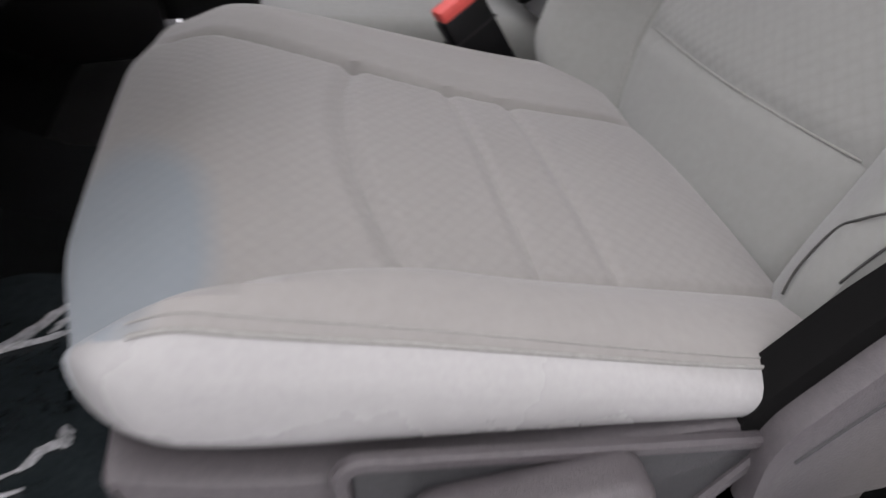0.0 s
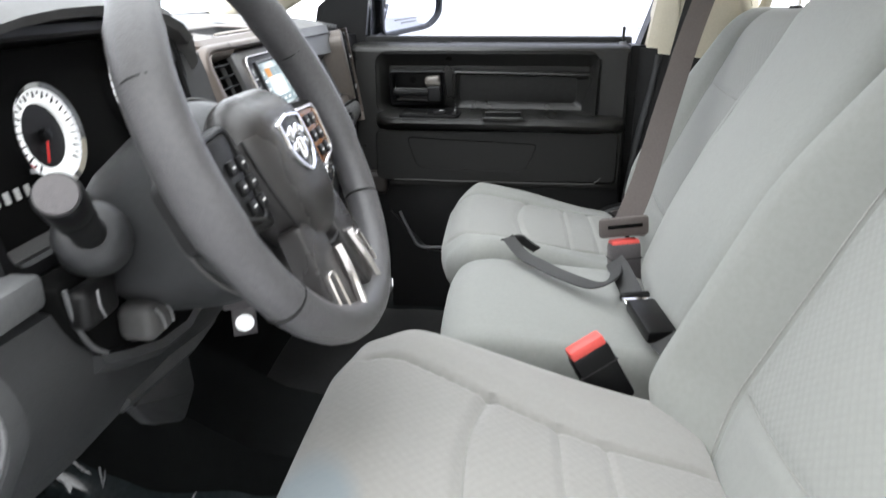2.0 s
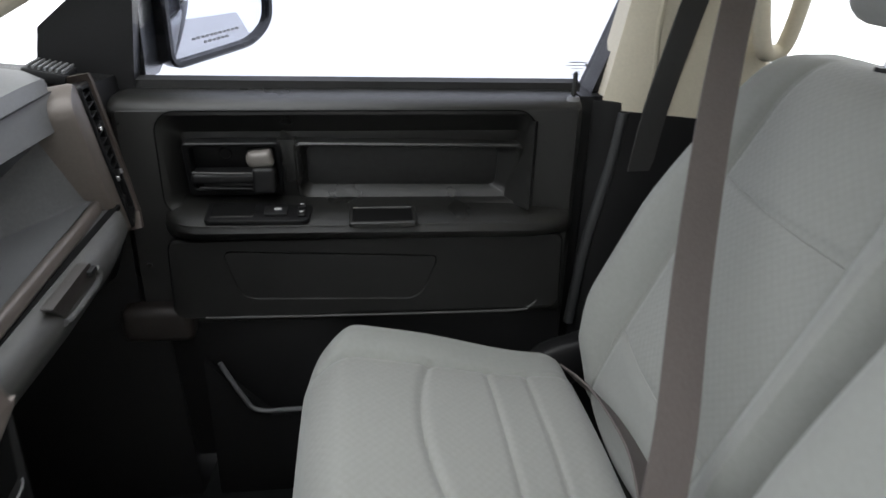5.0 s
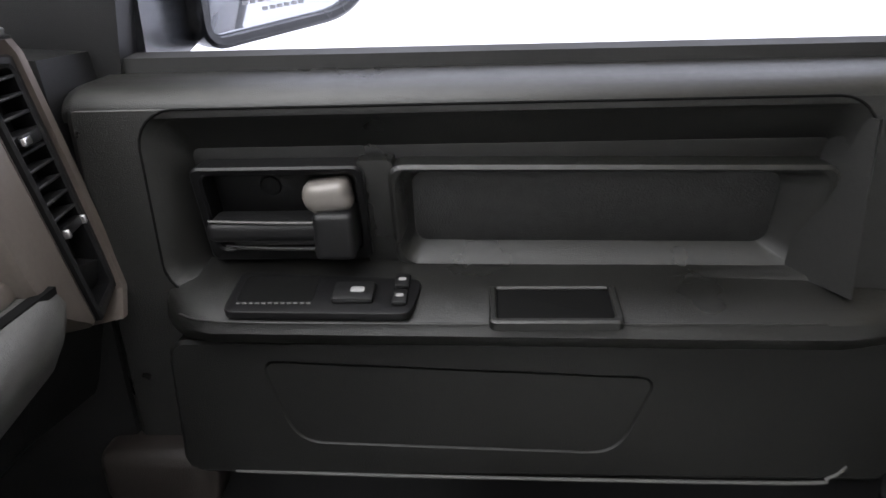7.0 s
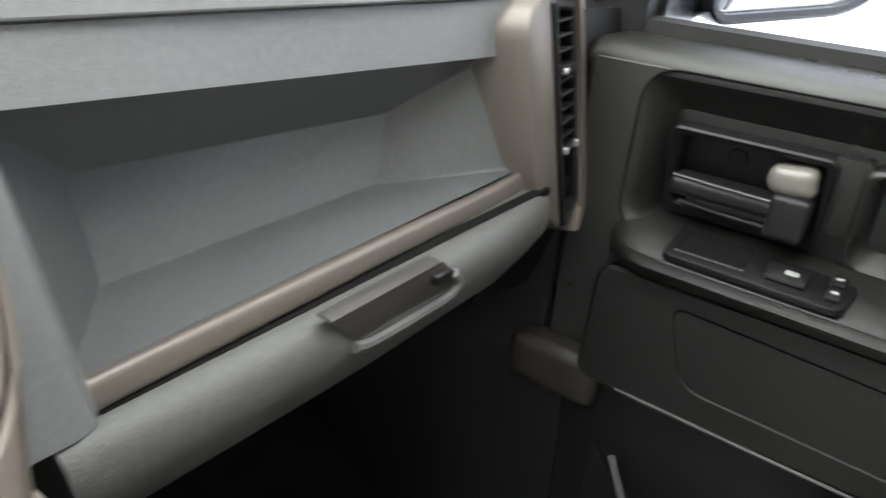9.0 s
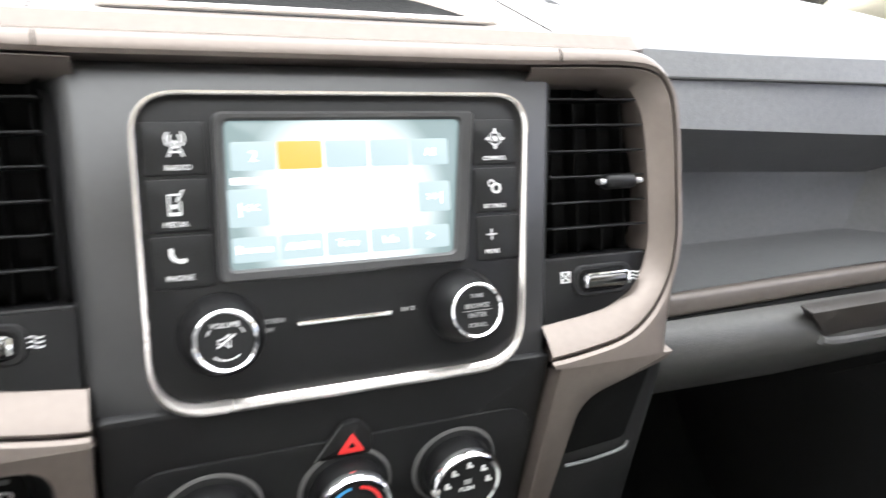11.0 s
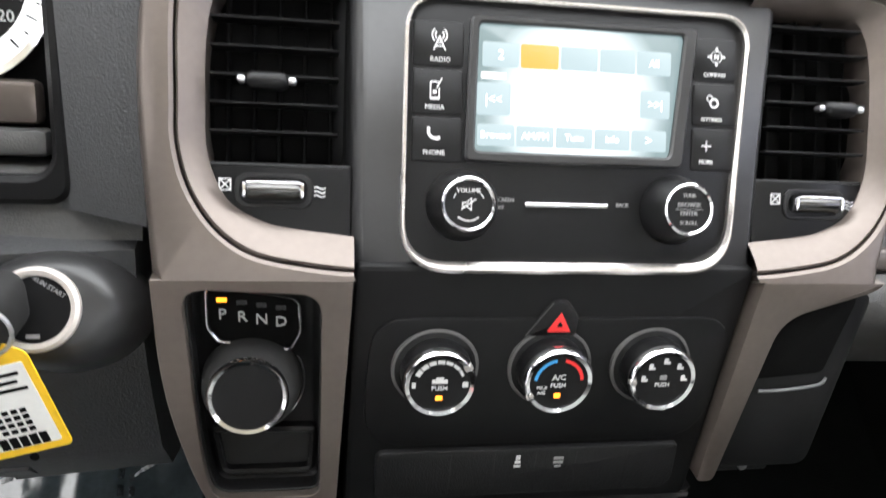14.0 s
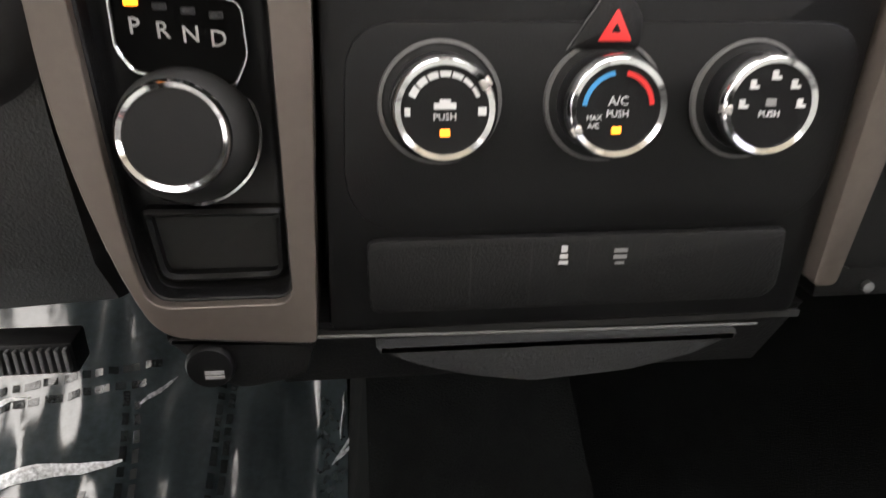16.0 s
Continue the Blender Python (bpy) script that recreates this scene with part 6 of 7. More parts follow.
def shell():
    fl = tagged(part("floor", rbox((-0.78, -0.30, -0.05), (0.86, 1.62, 0.03), 0.01), CARPET), "black carpet floor of the cab", "floor", kind="structure")
    part("tunnel", loft([[(-0.125, y, 0.02), (-0.095, y, 0.10 + h), (0.095, y, 0.10 + h), (0.125, y, 0.02)] for y, h in ((-0.3, 0.0), (0.75, 0.0), (1.0, 0.05), (1.2, 0.16), (1.35, 0.25), (1.58, 0.36))]), CARPET, fl)
    part("toe_board", loft([[(x, 1.17 + 0.045 * k, toe_rise(1.17 + 0.045 * k) + 0.026) for k in range(10)] + [(x, 1.60, 0.02), (x, 1.17, 0.02)] for x in (-0.74, 0.84)]), CARPET, fl)
    part("lower_firewall", rbox((-0.74, 1.575, 0.03), (0.84, 1.60, 0.45), 0.004), CARPET, fl)
    part("footwell_roof", rbox((-0.74, 1.36, 0.425), (0.84, 1.585, 0.45), 0.004), BLACK, fl)
    part("kick_panel", rbox((-0.745, 1.24, 0.03), (-0.725, 1.60, 0.46), 0.006), BLACK, fl)
    part("sill_plate", loft([[(0.735, 0.30, 0.03), (0.735, 0.30, 0.16), (0.79, 0.30, 0.16), (0.79, 0.30, 0.03)], [(0.720, 0.80, 0.03), (0.720, 0.80, 0.19), (0.79, 0.80, 0.19), (0.79, 0.80, 0.03)], [(0.720, 0.90, 0.03), (0.720, 0.90, 0.30), (0.79, 0.90, 0.30), (0.79, 0.90, 0.03)]]), BLACK, fl)
    part("sill_bead", tube([(0.716, 0.875, 0.300), (0.716, 0.845, 0.235), (0.716, 0.822, 0.206), (0.718, 0.75, 0.203), (0.722, 0.50, 0.198)], 0.004), SOFT, fl, "pale sill edge")
    part("kick_panel", loft([[(0.72, 0.93, 0.03), (0.83, 0.92, 0.03), (0.83, 1.59, 0.03), (0.72, 1.59, 0.03)], [(0.735, 0.95, 0.35), (0.83, 0.93, 0.35), (0.83, 1.59, 0.35), (0.735, 1.59, 0.35)], [(0.745, 0.98, 0.372), (0.83, 0.95, 0.372), (0.83, 1.59, 0.372), (0.745, 1.59, 0.372)]]), BLACK, fl)
    part("kick_step", blob((0.706, 0.905, 0.345), (0.80, 1.012, 0.404), 0.014, (4, 4, 4)), LEDGE, fl, "brown-grey ledge above the kick panel")
    part("door_jamb", loft([[(0.775, 0.318, 0.08), (0.775, 0.20, 0.08), (0.86, 0.20, 0.08), (0.86, 0.318, 0.08)], [(0.775, 0.312, 0.71), (0.775, 0.24, 0.71), (0.86, 0.24, 0.71), (0.86, 0.312, 0.71)]]), BLACK, fl)
    # B-pillar: dark foot, pale upper trim
    tagged(part("pillar_b", loft([[(0.755, 0.298, 0.08), (0.74, 0.262, 0.08), (0.74, 0.10, 0.08), (0.80, 0.06, 0.08), (0.83, 0.29, 0.08)], [(0.775, 0.292, 0.705), (0.755, 0.262, 0.705), (0.755, 0.02, 0.695), (0.80, -0.02, 0.69), (0.83, 0.285, 0.705)]]), BLACK), "black lower trim of the door pillar", "pillar", kind="structure")
    up = tagged(part("pillar_trim", loft([[(0.775, 0.280, 0.688), (0.756, 0.254, 0.684), (0.754, 0.02, 0.672), (0.80, -0.02, 0.674), (0.83, 0.28, 0.69)], [(0.735, 0.250, 0.95), (0.715, 0.225, 0.95), (0.715, 0.10, 0.95), (0.77, 0.08, 0.95), (0.79, 0.245, 0.95)], [(0.66, 0.215, 1.18), (0.63, 0.20, 1.18), (0.63, 0.05, 1.18), (0.70, 0.04, 1.18), (0.72, 0.21, 1.18)]]), BEIGE), "beige upper trim of the door pillar", "pillar", kind="structure")
    part("pillar_reveal", tube([(0.754, 0.205, 0.70), (0.748, 0.215, 0.76), (0.738, 0.222, 0.82), (0.722, 0.222, 0.90)], 0.006), BEIGE, up)
    # tube put in for the sheen along the pillar's rounded edge
    part("pillar_sheen", tube([(0.757, 0.250, 0.690), (0.757, 0.262, 0.596), (0.757, 0.285, 0.470), (0.755, 0.300, 0.33)], 0.009, 10), KNEE, up)
    hd = thing("grab_handle", "beige padded grab handle on the pillar", "grab handle")
    part("grip", tube([(0.735, 0.118, 0.96), (0.70, 0.115, 0.94), (0.69, 0.105, 0.87), (0.695, 0.085, 0.800), (0.715, 0.06, 0.785), (0.72, 0.035, 0.80), (0.705, 0.03, 0.90), (0.71, 0.035, 0.96)], 0.012, 12), BEIGE, hd)
    tagged(part("pillar_foot", loft([[(0.735, 0.985, 0.36), (0.82, 0.965, 0.36), (0.84, 1.36, 0.36), (0.70, 1.36, 0.36)], [(0.738, 0.985, 0.60), (0.82, 0.968, 0.60), (0.84, 1.36, 0.60), (0.72, 1.36, 0.60)], [(0.745, 1.000, 0.735), (0.82, 0.985, 0.735), (0.84, 1.36, 0.76), (0.74, 1.36, 0.76)]]), BLACK), "black foot of the windshield pillar", "pillar", kind="structure")
    # A-pillar, header, roof and the rest of the cab
    ap = tagged(part("pillar_a", sweep(spline([(0.80, 1.36, 0.735), (0.785, 1.20, 0.815), (0.762, 1.03, 0.905), (0.735, 0.86, 0.995), (0.70, 0.68, 1.09), (0.66, 0.50, 1.17)], 6), rrect(-0.030, 0.035, -0.036, 0.052, 0.02, 4), up=(-0.5, -0.35, 0.8)), BEIGE), "beige windshield pillar trim", "pillar", kind="structure")
    tagged(part("pillar_a_left", sweep(spline([(-0.76, 1.36, 0.735), (-0.745, 1.20, 0.815), (-0.72, 1.03, 0.905), (-0.70, 0.86, 0.995), (-0.66, 0.68, 1.09), (-0.62, 0.50, 1.17)], 6), rrect(-0.035, 0.030, -0.036, 0.052, 0.02, 4), up=(0.5, -0.35, 0.8)), BEIGE), "beige windshield pillar trim", "pillar", kind="structure")
    # the roof closes the cab above and keeps its lower parts dark
    tagged(part("roof", rbox((-0.70, -0.40, 1.19), (0.74, 0.55, 1.23), 0.02), BEIGE), "beige cloth headliner of the cab", "ceiling", kind="structure")
    tagged(part("header_right", rbox((0.64, -0.40, 1.12), (0.76, 0.60, 1.20), 0.02), BEIGE), "beige roof rail over the door", "trim", kind="structure")
    tagged(part("header_left", rbox((-0.74, -0.40, 1.12), (-0.62, 0.60, 1.20), 0.02), BEIGE), "beige roof rail over the door", "trim", kind="structure")
    back = tagged(part("rear_wall", rbox((-0.78, -0.34, 0.02), (0.80, -0.30, 0.72), 0.01), SOFTD), "dark rear wall of the cab", "wall", kind="structure")
    # rear window surround, added to cut the light from behind
    part("rear_header", rbox((-0.66, -0.34, 1.08), (0.66, -0.26, 1.20), 0.02), BEIGE, back)
    part("rear_ledge", rbox((-0.66, -0.34, 0.70), (0.66, -0.27, 0.80), 0.015), BEIGE, back)
    part("rear_post", rbox((0.64, -0.34, 0.70), (0.80, -0.24, 1.20), 0.02), BEIGE, back)
    part("rear_post_left", rbox((-0.78, -0.34, 0.70), (-0.62, -0.24, 1.20), 0.02), BEIGE, back)
    wn = bmesh.new()
    wn.faces.new([wn.verts.new(v) for v in ((-0.76, 1.36, 0.76), (0.80, 1.36, 0.76), (0.66, 0.54, 1.20), (-0.62, 0.54, 1.20))])
    ws = tagged(part("windshield", wn, GLASS, smooth=False), "clear raked windshield of the cab", "window", kind="structure")
    ws.visible_shadow = False
    # side panels and left pillar added to keep rear light out
    tagged(part("quarter_left", rbox((-0.80, -0.30, 0.02), (-0.75, 0.12, 0.78), 0.01), BLACK), "dark panel added to block light, driver side", "wall", kind="structure")
    tagged(part("quarter_right", rbox((0.80, -0.30, 0.02), (0.85, 0.06, 0.70), 0.01), BLACK), "dark panel added to block light, passenger side", "wall", kind="structure")
    tagged(part("pillar_b_left", loft([[(-0.80, 0.10, 0.02), (-0.74, 0.10, 0.02), (-0.74, 0.24, 0.02), (-0.80, 0.24, 0.02)], [(-0.78, 0.08, 0.75), (-0.72, 0.08, 0.75), (-0.72, 0.20, 0.75), (-0.78, 0.20, 0.75)], [(-0.71, 0.05, 1.18), (-0.65, 0.05, 1.18), (-0.65, 0.17, 1.18), (-0.71, 0.17, 1.18)]]), BEIGE), "unseen beige door pillar added on the driver side", "pillar", kind="structure")
    tagged(part("sill_left", rbox((-0.80, -0.30, 0.0), (-0.76, 1.05, 0.10), 0.01), BLACK), "black door sill on the driver side", "sill", kind="structure")
    # unseen ground, kept pale for bounced light and the mirror's reflection
    tagged(part("ground", rbox((-40, -40, -0.62), (40, 40, -0.60), 0), mat("pale unseen floor", (0.45, 0.45, 0.455), 0.5)), "plain pale floor added under the truck", "ground", kind="structure")

    # backdrops made to glow so window, rear opening and mirror look bright
    wall = bpy.data.materials.new("glowing white backdrop")
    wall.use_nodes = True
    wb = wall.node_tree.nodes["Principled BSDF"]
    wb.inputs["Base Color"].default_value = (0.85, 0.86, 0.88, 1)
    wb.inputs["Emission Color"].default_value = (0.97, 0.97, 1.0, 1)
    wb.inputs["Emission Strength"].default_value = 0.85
    # unseen wall, added to hold back low light from the driver's side
    tagged(part("side_light_block", rbox((-2.9, -6, -0.6), (-2.7, 8, 2.3), 0), mat("grey light-dimming wall", (0.58, 0.58, 0.575), 0.7), smooth=False), "unseen grey wall added to dim side light", "wall", kind="structure")
    tagged(part("backdrop_rear", rbox((-2.7, -5.2, -0.6), (2.6, -5.1, 3.0), 0), wall, smooth=False), "plain glowing backdrop added behind the truck", "backdrop", kind="structure")
    tagged(part("backdrop", rbox((2.6, -30, -0.6), (2.7, 30, 3.0), 0), wall, smooth=False), "plain glowing backdrop added beyond the window", "backdrop", kind="structure")


passenger_door()
shell()


# ---- seats ----
def bucket(name, label, x_out, x_in, y0, y1, z0, z1, zb, side, cloth_mat, back_top, driver=False, bol=0.045):
    """An outer seat. side: +1 where the door is at +x. z0, z1: cushion top at the rear and the front."""
    s = thing(name, label, "car seat", group="front bench seats")
    xc, hw = (x_out + x_in) / 2, abs(x_out - x_in) / 2
    L = y1 - y0

    def lines(v):
        """Where the cushion's two long creases run, at the door side and at the inner side."""
        if driver:
            return 0.68 + 0.17 * smooth_step(0.55, 1.0, v), 0.36 + 0.34 * smooth_step(0.2, 1.0, v)
        return 0.62, 0.60

    cross = (0.41, 0.29, 0.585, 0.050) if driver else (0.345, 0.20, 0.555, 0.055)

    def cush(q):
        u = (q.x - xc) / hw * side           # +1 at the door side
        v = (q.y - y0) / L
        t = (q.z - zb) / (z0 - zb)           # 0 at the underside, 1 on top
        ga, gb = lines(v)
        long = 0.30 + 0.70 * smooth_step(0.10, 0.90, v) if driver else 1 - 1.6 * (1 - smooth_step(0.0, 0.6, v))
        top = z0 + (z1 - z0) * (0.12 + 0.88 * max(0.0, v) ** 0.85 if driver else smooth_step(0.08, 1.0, v))
        top += bol * long * smooth_step(ga - 0.06, ga + 0.16, u) * (1 - 0.25 * smooth_step(0.92, 1.0, u))
        top += 0.014 * long * smooth_step(gb - 0.06, gb + 0.2, -u) * (1 - 0.45 * smooth_step(0.85, 1.0, -u)) * (1 - smooth_step(0.72, 0.95, v))
        top -= (0.012 if driver else 0.022) * smooth_step(0.84, 1.0, v)
        dent = 0.008 * (bell(u, ga, 0.020) + bell(u, -gb, 0.020)) * smooth_step(1.0, 0.93, v)
        if -gb - 0.02 < u < ga + 0.02:
            w = (u + gb) / (ga + gb) * 2 - 1
            dent += 0.0065 * bell(v, cross[2] + cross[3] * (1 - w * w), 0.016) + 0.0045 * (bell(v, cross[0], 0.011) + bell(v, cross[1], 0.011))
            top += 0.008 * (1 - w * w)
        low = (0.346 + 0.056 * v) if driver else zb + 0.05 * v
        z = low + t * (top - low) - dent * smooth_step(0.75, 1.0, t)
        x = q.x
        if u < 0:            # the inner side draws in towards the rear
            x = xc + (q.x - xc) * (1 - 0.20 * (1 - smooth_step(0.15, 0.95, v)))
        x = xc + (x - xc) * (1 - (0.02 if driver and u > 0 else 0.07 if driver else 0.10) * smooth_step(0.80, 1.0, v))
        x += side * 0.008 * math.sin(math.pi * max(0.0, min(1.0, t))) * smooth_step(0.9, 1.0, u)
        y = q.y - (0.020 if driver else 0.018) * smooth_step(0.45, 1.0, abs(u)) * smooth_step(0.7, 1, v)
        y += 0.006 * math.sin(math.pi * max(0.0, min(1.0, t))) * smooth_step(0.93, 1.0, v) if driver else 0.0
        return Vector((x, y, z))

    flat = []

    def noted(q):
        flat.append(((q.x - xc) / hw * side, (q.y - y0) / L, (q.z - zb) / (z0 - zb)))
        return cush(q)

    def pick(keep):
        bm = blob((xc - hw, y0, zb), (xc + hw, y1, z0), (0.035, 0.045, 0.040 if not driver else 0.026), (84, 84, 8), noted)
        bm.verts.index_update()
        gone = [f for f in bm.faces if not keep(*[sum(flat[w.index][c] for w in f.verts) / len(f.verts) for c in range(3)])]
        bmesh.ops.delete(bm, geom=gone, context="FACES")
        flat.clear()
        return bm
    skirt = (lambda u, v, t: driver and v > 0.10 and (u > 0.965 or (t < 0.86 and u > 0.93)))
    panel = (lambda u, v, t: t > 0.9 and -lines(v)[1] < u < lines(v)[0] and v < 0.985)
    part("cushion_panel", pick(lambda u, v, t: panel(u, v, t) and not skirt(u, v, t)), cloth_mat, s, "grey woven cloth seat panel")
    part("cushion_bolster", pick(lambda u, v, t: not panel(u, v, t) and not skirt(u, v, t)), CLOTHB if driver else CLOTH, s, "plain grey cloth cushion edges")
    if driver:
        part("side_skirt", pick(skirt), VINYL, s, "pale smooth vinyl side skirt")
    # seams of the seat panel
    def seam(uv):
        return tube([tuple(cush(Vector((xc + side * hw * u, y0 + L * v, z0))) + Vector((0, 0, 0.0002))) for u, v in uv], 0.0007, 6, smooth=3)
    def across(v):
        ga, gb = lines(v)
        return [-gb + (ga + gb) * k / 14 for k in range(15)]
    part("panel_seam", seam([(u, cross[2] + cross[3] * (1 - (k / 7 - 1) ** 2)) for k, u in enumerate(across(cross[2]))]), THREAD, s)
    for v in cross[:2]:
        part("panel_seam", seam([(u, v) for u in across(v)]), THREAD, s)
    for k in (0, 1):
        part("panel_seam", seam([((1, -1)[k] * lines(0.06 + 0.043 * j)[k], 0.06 + 0.043 * j) for j in range(21)]), THREAD, s)
    # piping along the door side
    for u, drop, rad in ((0.966, 0.0088, 0.0012), (0.950, 0.0066, 0.0005)) if driver else ():
        pts = []
        for k in range(25):
            v = 0.08 + 0.84 * k / 24
            q = cush(Vector((xc + side * hw * u, y0 + L * v, z0 - drop)))
            pts.append((q.x, q.y, q.z + 0.0004))
        part("piping", tube(pts, rad, 8, smooth=3), THREAD, s, "stitched piping")
    # plastic base with the lever
    bz = zb + 0.03
    plinth = [(y0 - 0.02, 0.20), (y1 - 0.07, 0.20), (y1 - 0.035, bz + 0.02), (y1 - 0.04, bz + 0.035), (y0 - 0.03, bz)]
    if driver:
        plinth = [(y0 - 0.02, 0.20), (y1 - 0.10, 0.20), (y1 - 0.06, 0.33), (y1 - 0.030, 0.380), (y1 - 0.022, 0.413), (y1 - 0.05, 0.398), (y1 - 0.11, 0.382), (y0 - 0.03, 0.357)]
    plinth = rpoly(plinth, 0.02, 5)
    PS = axes((x_out - side * 0.012, 0, 0), (0, 1, 0), (0, 0, 1), (1, 0, 0)) if side > 0 else axes((x_out + 0.012, 0, 0), (0, -1, 0), (0, 0, 1), (-1, 0, 0))
    pl = [(a * 1, b) for a, b in plinth] if side > 0 else list(reversed([(-a, b) for a, b in plinth]))
    tp = part("side_trim", plate(pl, PS, -0.03, 0.022, 0.006), SEATPL, s, "grey plastic side trim")
    part("seat_base", rbox((xc - hw + 0.03, y0 + 0.02, 0.16), (xc + hw - 0.03, y1 - 0.07, zb + 0.02), 0.02), BLACK, s)
    part("seat_rail", rbox((xc - hw + 0.05, y0, 0.03), (xc - hw + 0.09, y1 - 0.08, 0.17), 0.005), BLACK, s)
    part("seat_rail", rbox((xc + hw - 0.09, y0, 0.03), (xc + hw - 0.05, y1 - 0.08, 0.17), 0.005), BLACK, s)
    if driver:
        ro = [(-0.663, 0.392), (-0.657, 0.300), (-0.49, 0.300), (-0.450, 0.350)]
        ro = rpoly(ro, 0.008, 4)
        RP = axes((x_out - 0.010, 0, 0), (0, -1, 0), (0, 0, 1), (-1, 0, 0))
        part("trim_recess", hoop(grow(ro, 0.009), ro, RP, 0.0, 0.006, 0.002), SEATPL, tp)
        # floor coloured darker to paint the shade round the lever
        part("recess_floor", plate(ro, RP, 0.0, 0.0025, 0.0005), KNEE, tp)
        lev = part("recline_lever", blob((x_out - 0.045, 0.523, 0.320), (x_out - 0.008, 0.640, 0.374), (0.012, 0.018, 0.016), (4, 8, 4), lambda q: Vector((q.x, q.y, q.z - 0.05 * (q.y - 0.58)))), SEATPL, s, "grey plastic recline lever")
    # backrest
    by, bz0 = y0 + (0.02 if driver else 0.0), z0 - 0.055
    H = back_top - bz0

    def back(q):
        u = (q.x - xc) / hw * side
        v = (q.z - bz0) / H
        x = xc + (q.x - xc) * (1.0 - 0.10 * smooth_step(0.55, 1.0, v) - (0.24 if driver else 0.10) * (1 - smooth_step(0.0, 0.25, v)) * (1 if u < 0 else 0.12 if driver else 0.3))
        f = smooth_step(-0.10, -0.02, q.y - by)
        y = q.y
        y += f * (0.050 * smooth_step(0.50, 0.80, u) + (0.082 if driver else 0.055) * smooth_step(0.50, 0.84, -u)) * (0.35 + 0.65 * smooth_step(0.02, 0.2, v)) * (1 - 0.55 * smooth_step(0.55, 1.0, v))
        y -= f * 0.030 * smooth_step(0.85, 1.0, abs(u))
        y -= f * 0.009 * bell(abs(u), 0.58, 0.03)
        if abs(u) < 0.56:
            y -= f * 0.004 * (bell(v, 0.24 + 0.02 * u, 0.012) + bell(v, 0.70, 0.012))
            y += f * 0.012 * (1 - (u / 0.56) ** 2)
        y -= f * 0.06 * smooth_step(0.55, 0.95, abs(u)) * (1 - smooth_step(0.0, 0.35, v)) if not driver else 0.0
        y -= 0.45 * (q.z - bz0)
        return Vector((x, y, q.z))

    spots = []

    def noted_back(q):
        spots.append(((q.x - xc) / hw * side, (q.z - bz0) / H, q.y - by))
        return back(q)

    def pick_back(keep):
        bm = blob((xc - hw, by - 0.12, bz0), (xc + hw, by, back_top), (0.05, 0.045, 0.06), (64, 5, 72), noted_back)
        bm.verts.index_update()
        gone = [f for f in bm.faces if not keep(*[sum(spots[w.index][c] for w in f.verts) / len(f.verts) for c in range(3)])]
        bmesh.ops.delete(bm, geom=gone, context="FACES")
        spots.clear()
        return bm
    woven = (lambda u, v, d: d > -0.05 and abs(u) < 0.585 and v > 0.24 + 0.02 * u)
    part("backrest", pick_back(lambda u, v, d: not woven(u, v, d)), CLOTH, s, "plain grey cloth backrest bolsters")
    part("back_panel", pick_back(woven), CLOTHW, s, "grey woven cloth backrest panel")
    for sg in (-1, 1):
        pp = []
        for k in range(12):
            v = 0.06 + 0.80 * k / 11
            q = back(Vector((xc + sg * hw * 0.585, by, bz0 + H * v)))
            pp.append((q.x, q.y + 0.0015, q.z))
        part("back_seam", tube(pp, 0.0012, 6, smooth=3), THREAD, s)
        for back_off in ((0.06, 0.028) if driver else (0.06,)):
            pq = []
            for k in range(12):
                v = 0.06 + 0.86 * k / 11
                q = back(Vector((xc + sg * hw * (1.0 if back_off > 0.05 else 0.955), by - back_off, bz0 + H * v)))
                pq.append((q.x + sg * 0.0005, q.y, q.z))
            part("side_seam", tube(pq, 0.0016, 6, smooth=3), THREAD, s)
    for v in (0.24, 0.70):
        part("cross_seam", tube([(lambda q: (q.x, q.y + 0.001, q.z))(back(Vector((xc + hw * u, by, bz0 + H * (v + 0.02 * u * side))))) for u in (-0.54, -0.27, 0, 0.27, 0.54)], 0.0010, 6, smooth=3), THREAD, s)
    # recliner cover on the door side
    if driver:
        shield = [(-0.455, 0.300), (-0.456, 0.352), (-0.448, 0.372), (-0.405, 0.418), (-0.350, 0.462), (-0.270, 0.520), (-0.205, 0.470), (-0.195, 0.300)]
        SH = axes((x_out, 0, 0), (0, -1, 0), (0, 0, 1), (-1, 0, 0))
        shield = rpoly(list(reversed([(x, z) for x, z in shield])), 0.010, 4)
        area = sum(p[0] * q[1] - q[0] * p[1] for p, q in zip(shield, shield[1:] + shield[:1]))
        shield = shield if area > 0 else list(reversed(shield))
        hc = part("hinge_cover", plate(shield, SH, -0.010, 0.026, 0.006), SEATPL, s, "grey plastic hinge cover")
        # black plate paints the shade in the gap behind the cover
        part("hinge_gap", plate(grow(shield, 0.013), SH, -0.014, 0.010, 0.004), INK_SHADE, hc)
        part("flap_seam", tube([(-0.635, 0.399, 0.380), (-0.632, 0.392, 0.398), (-0.634, 0.380, 0.424), (-0.647, 0.379, 0.440), (-0.656, 0.376, 0.449)], 0.0008), DTHREAD, s)
        part("flap_seam", tube([(-0.661, 0.391, 0.409), (-0.664, 0.385, 0.423), (-0.667, 0.378, 0.436)], 0.0008), DTHREAD, s)
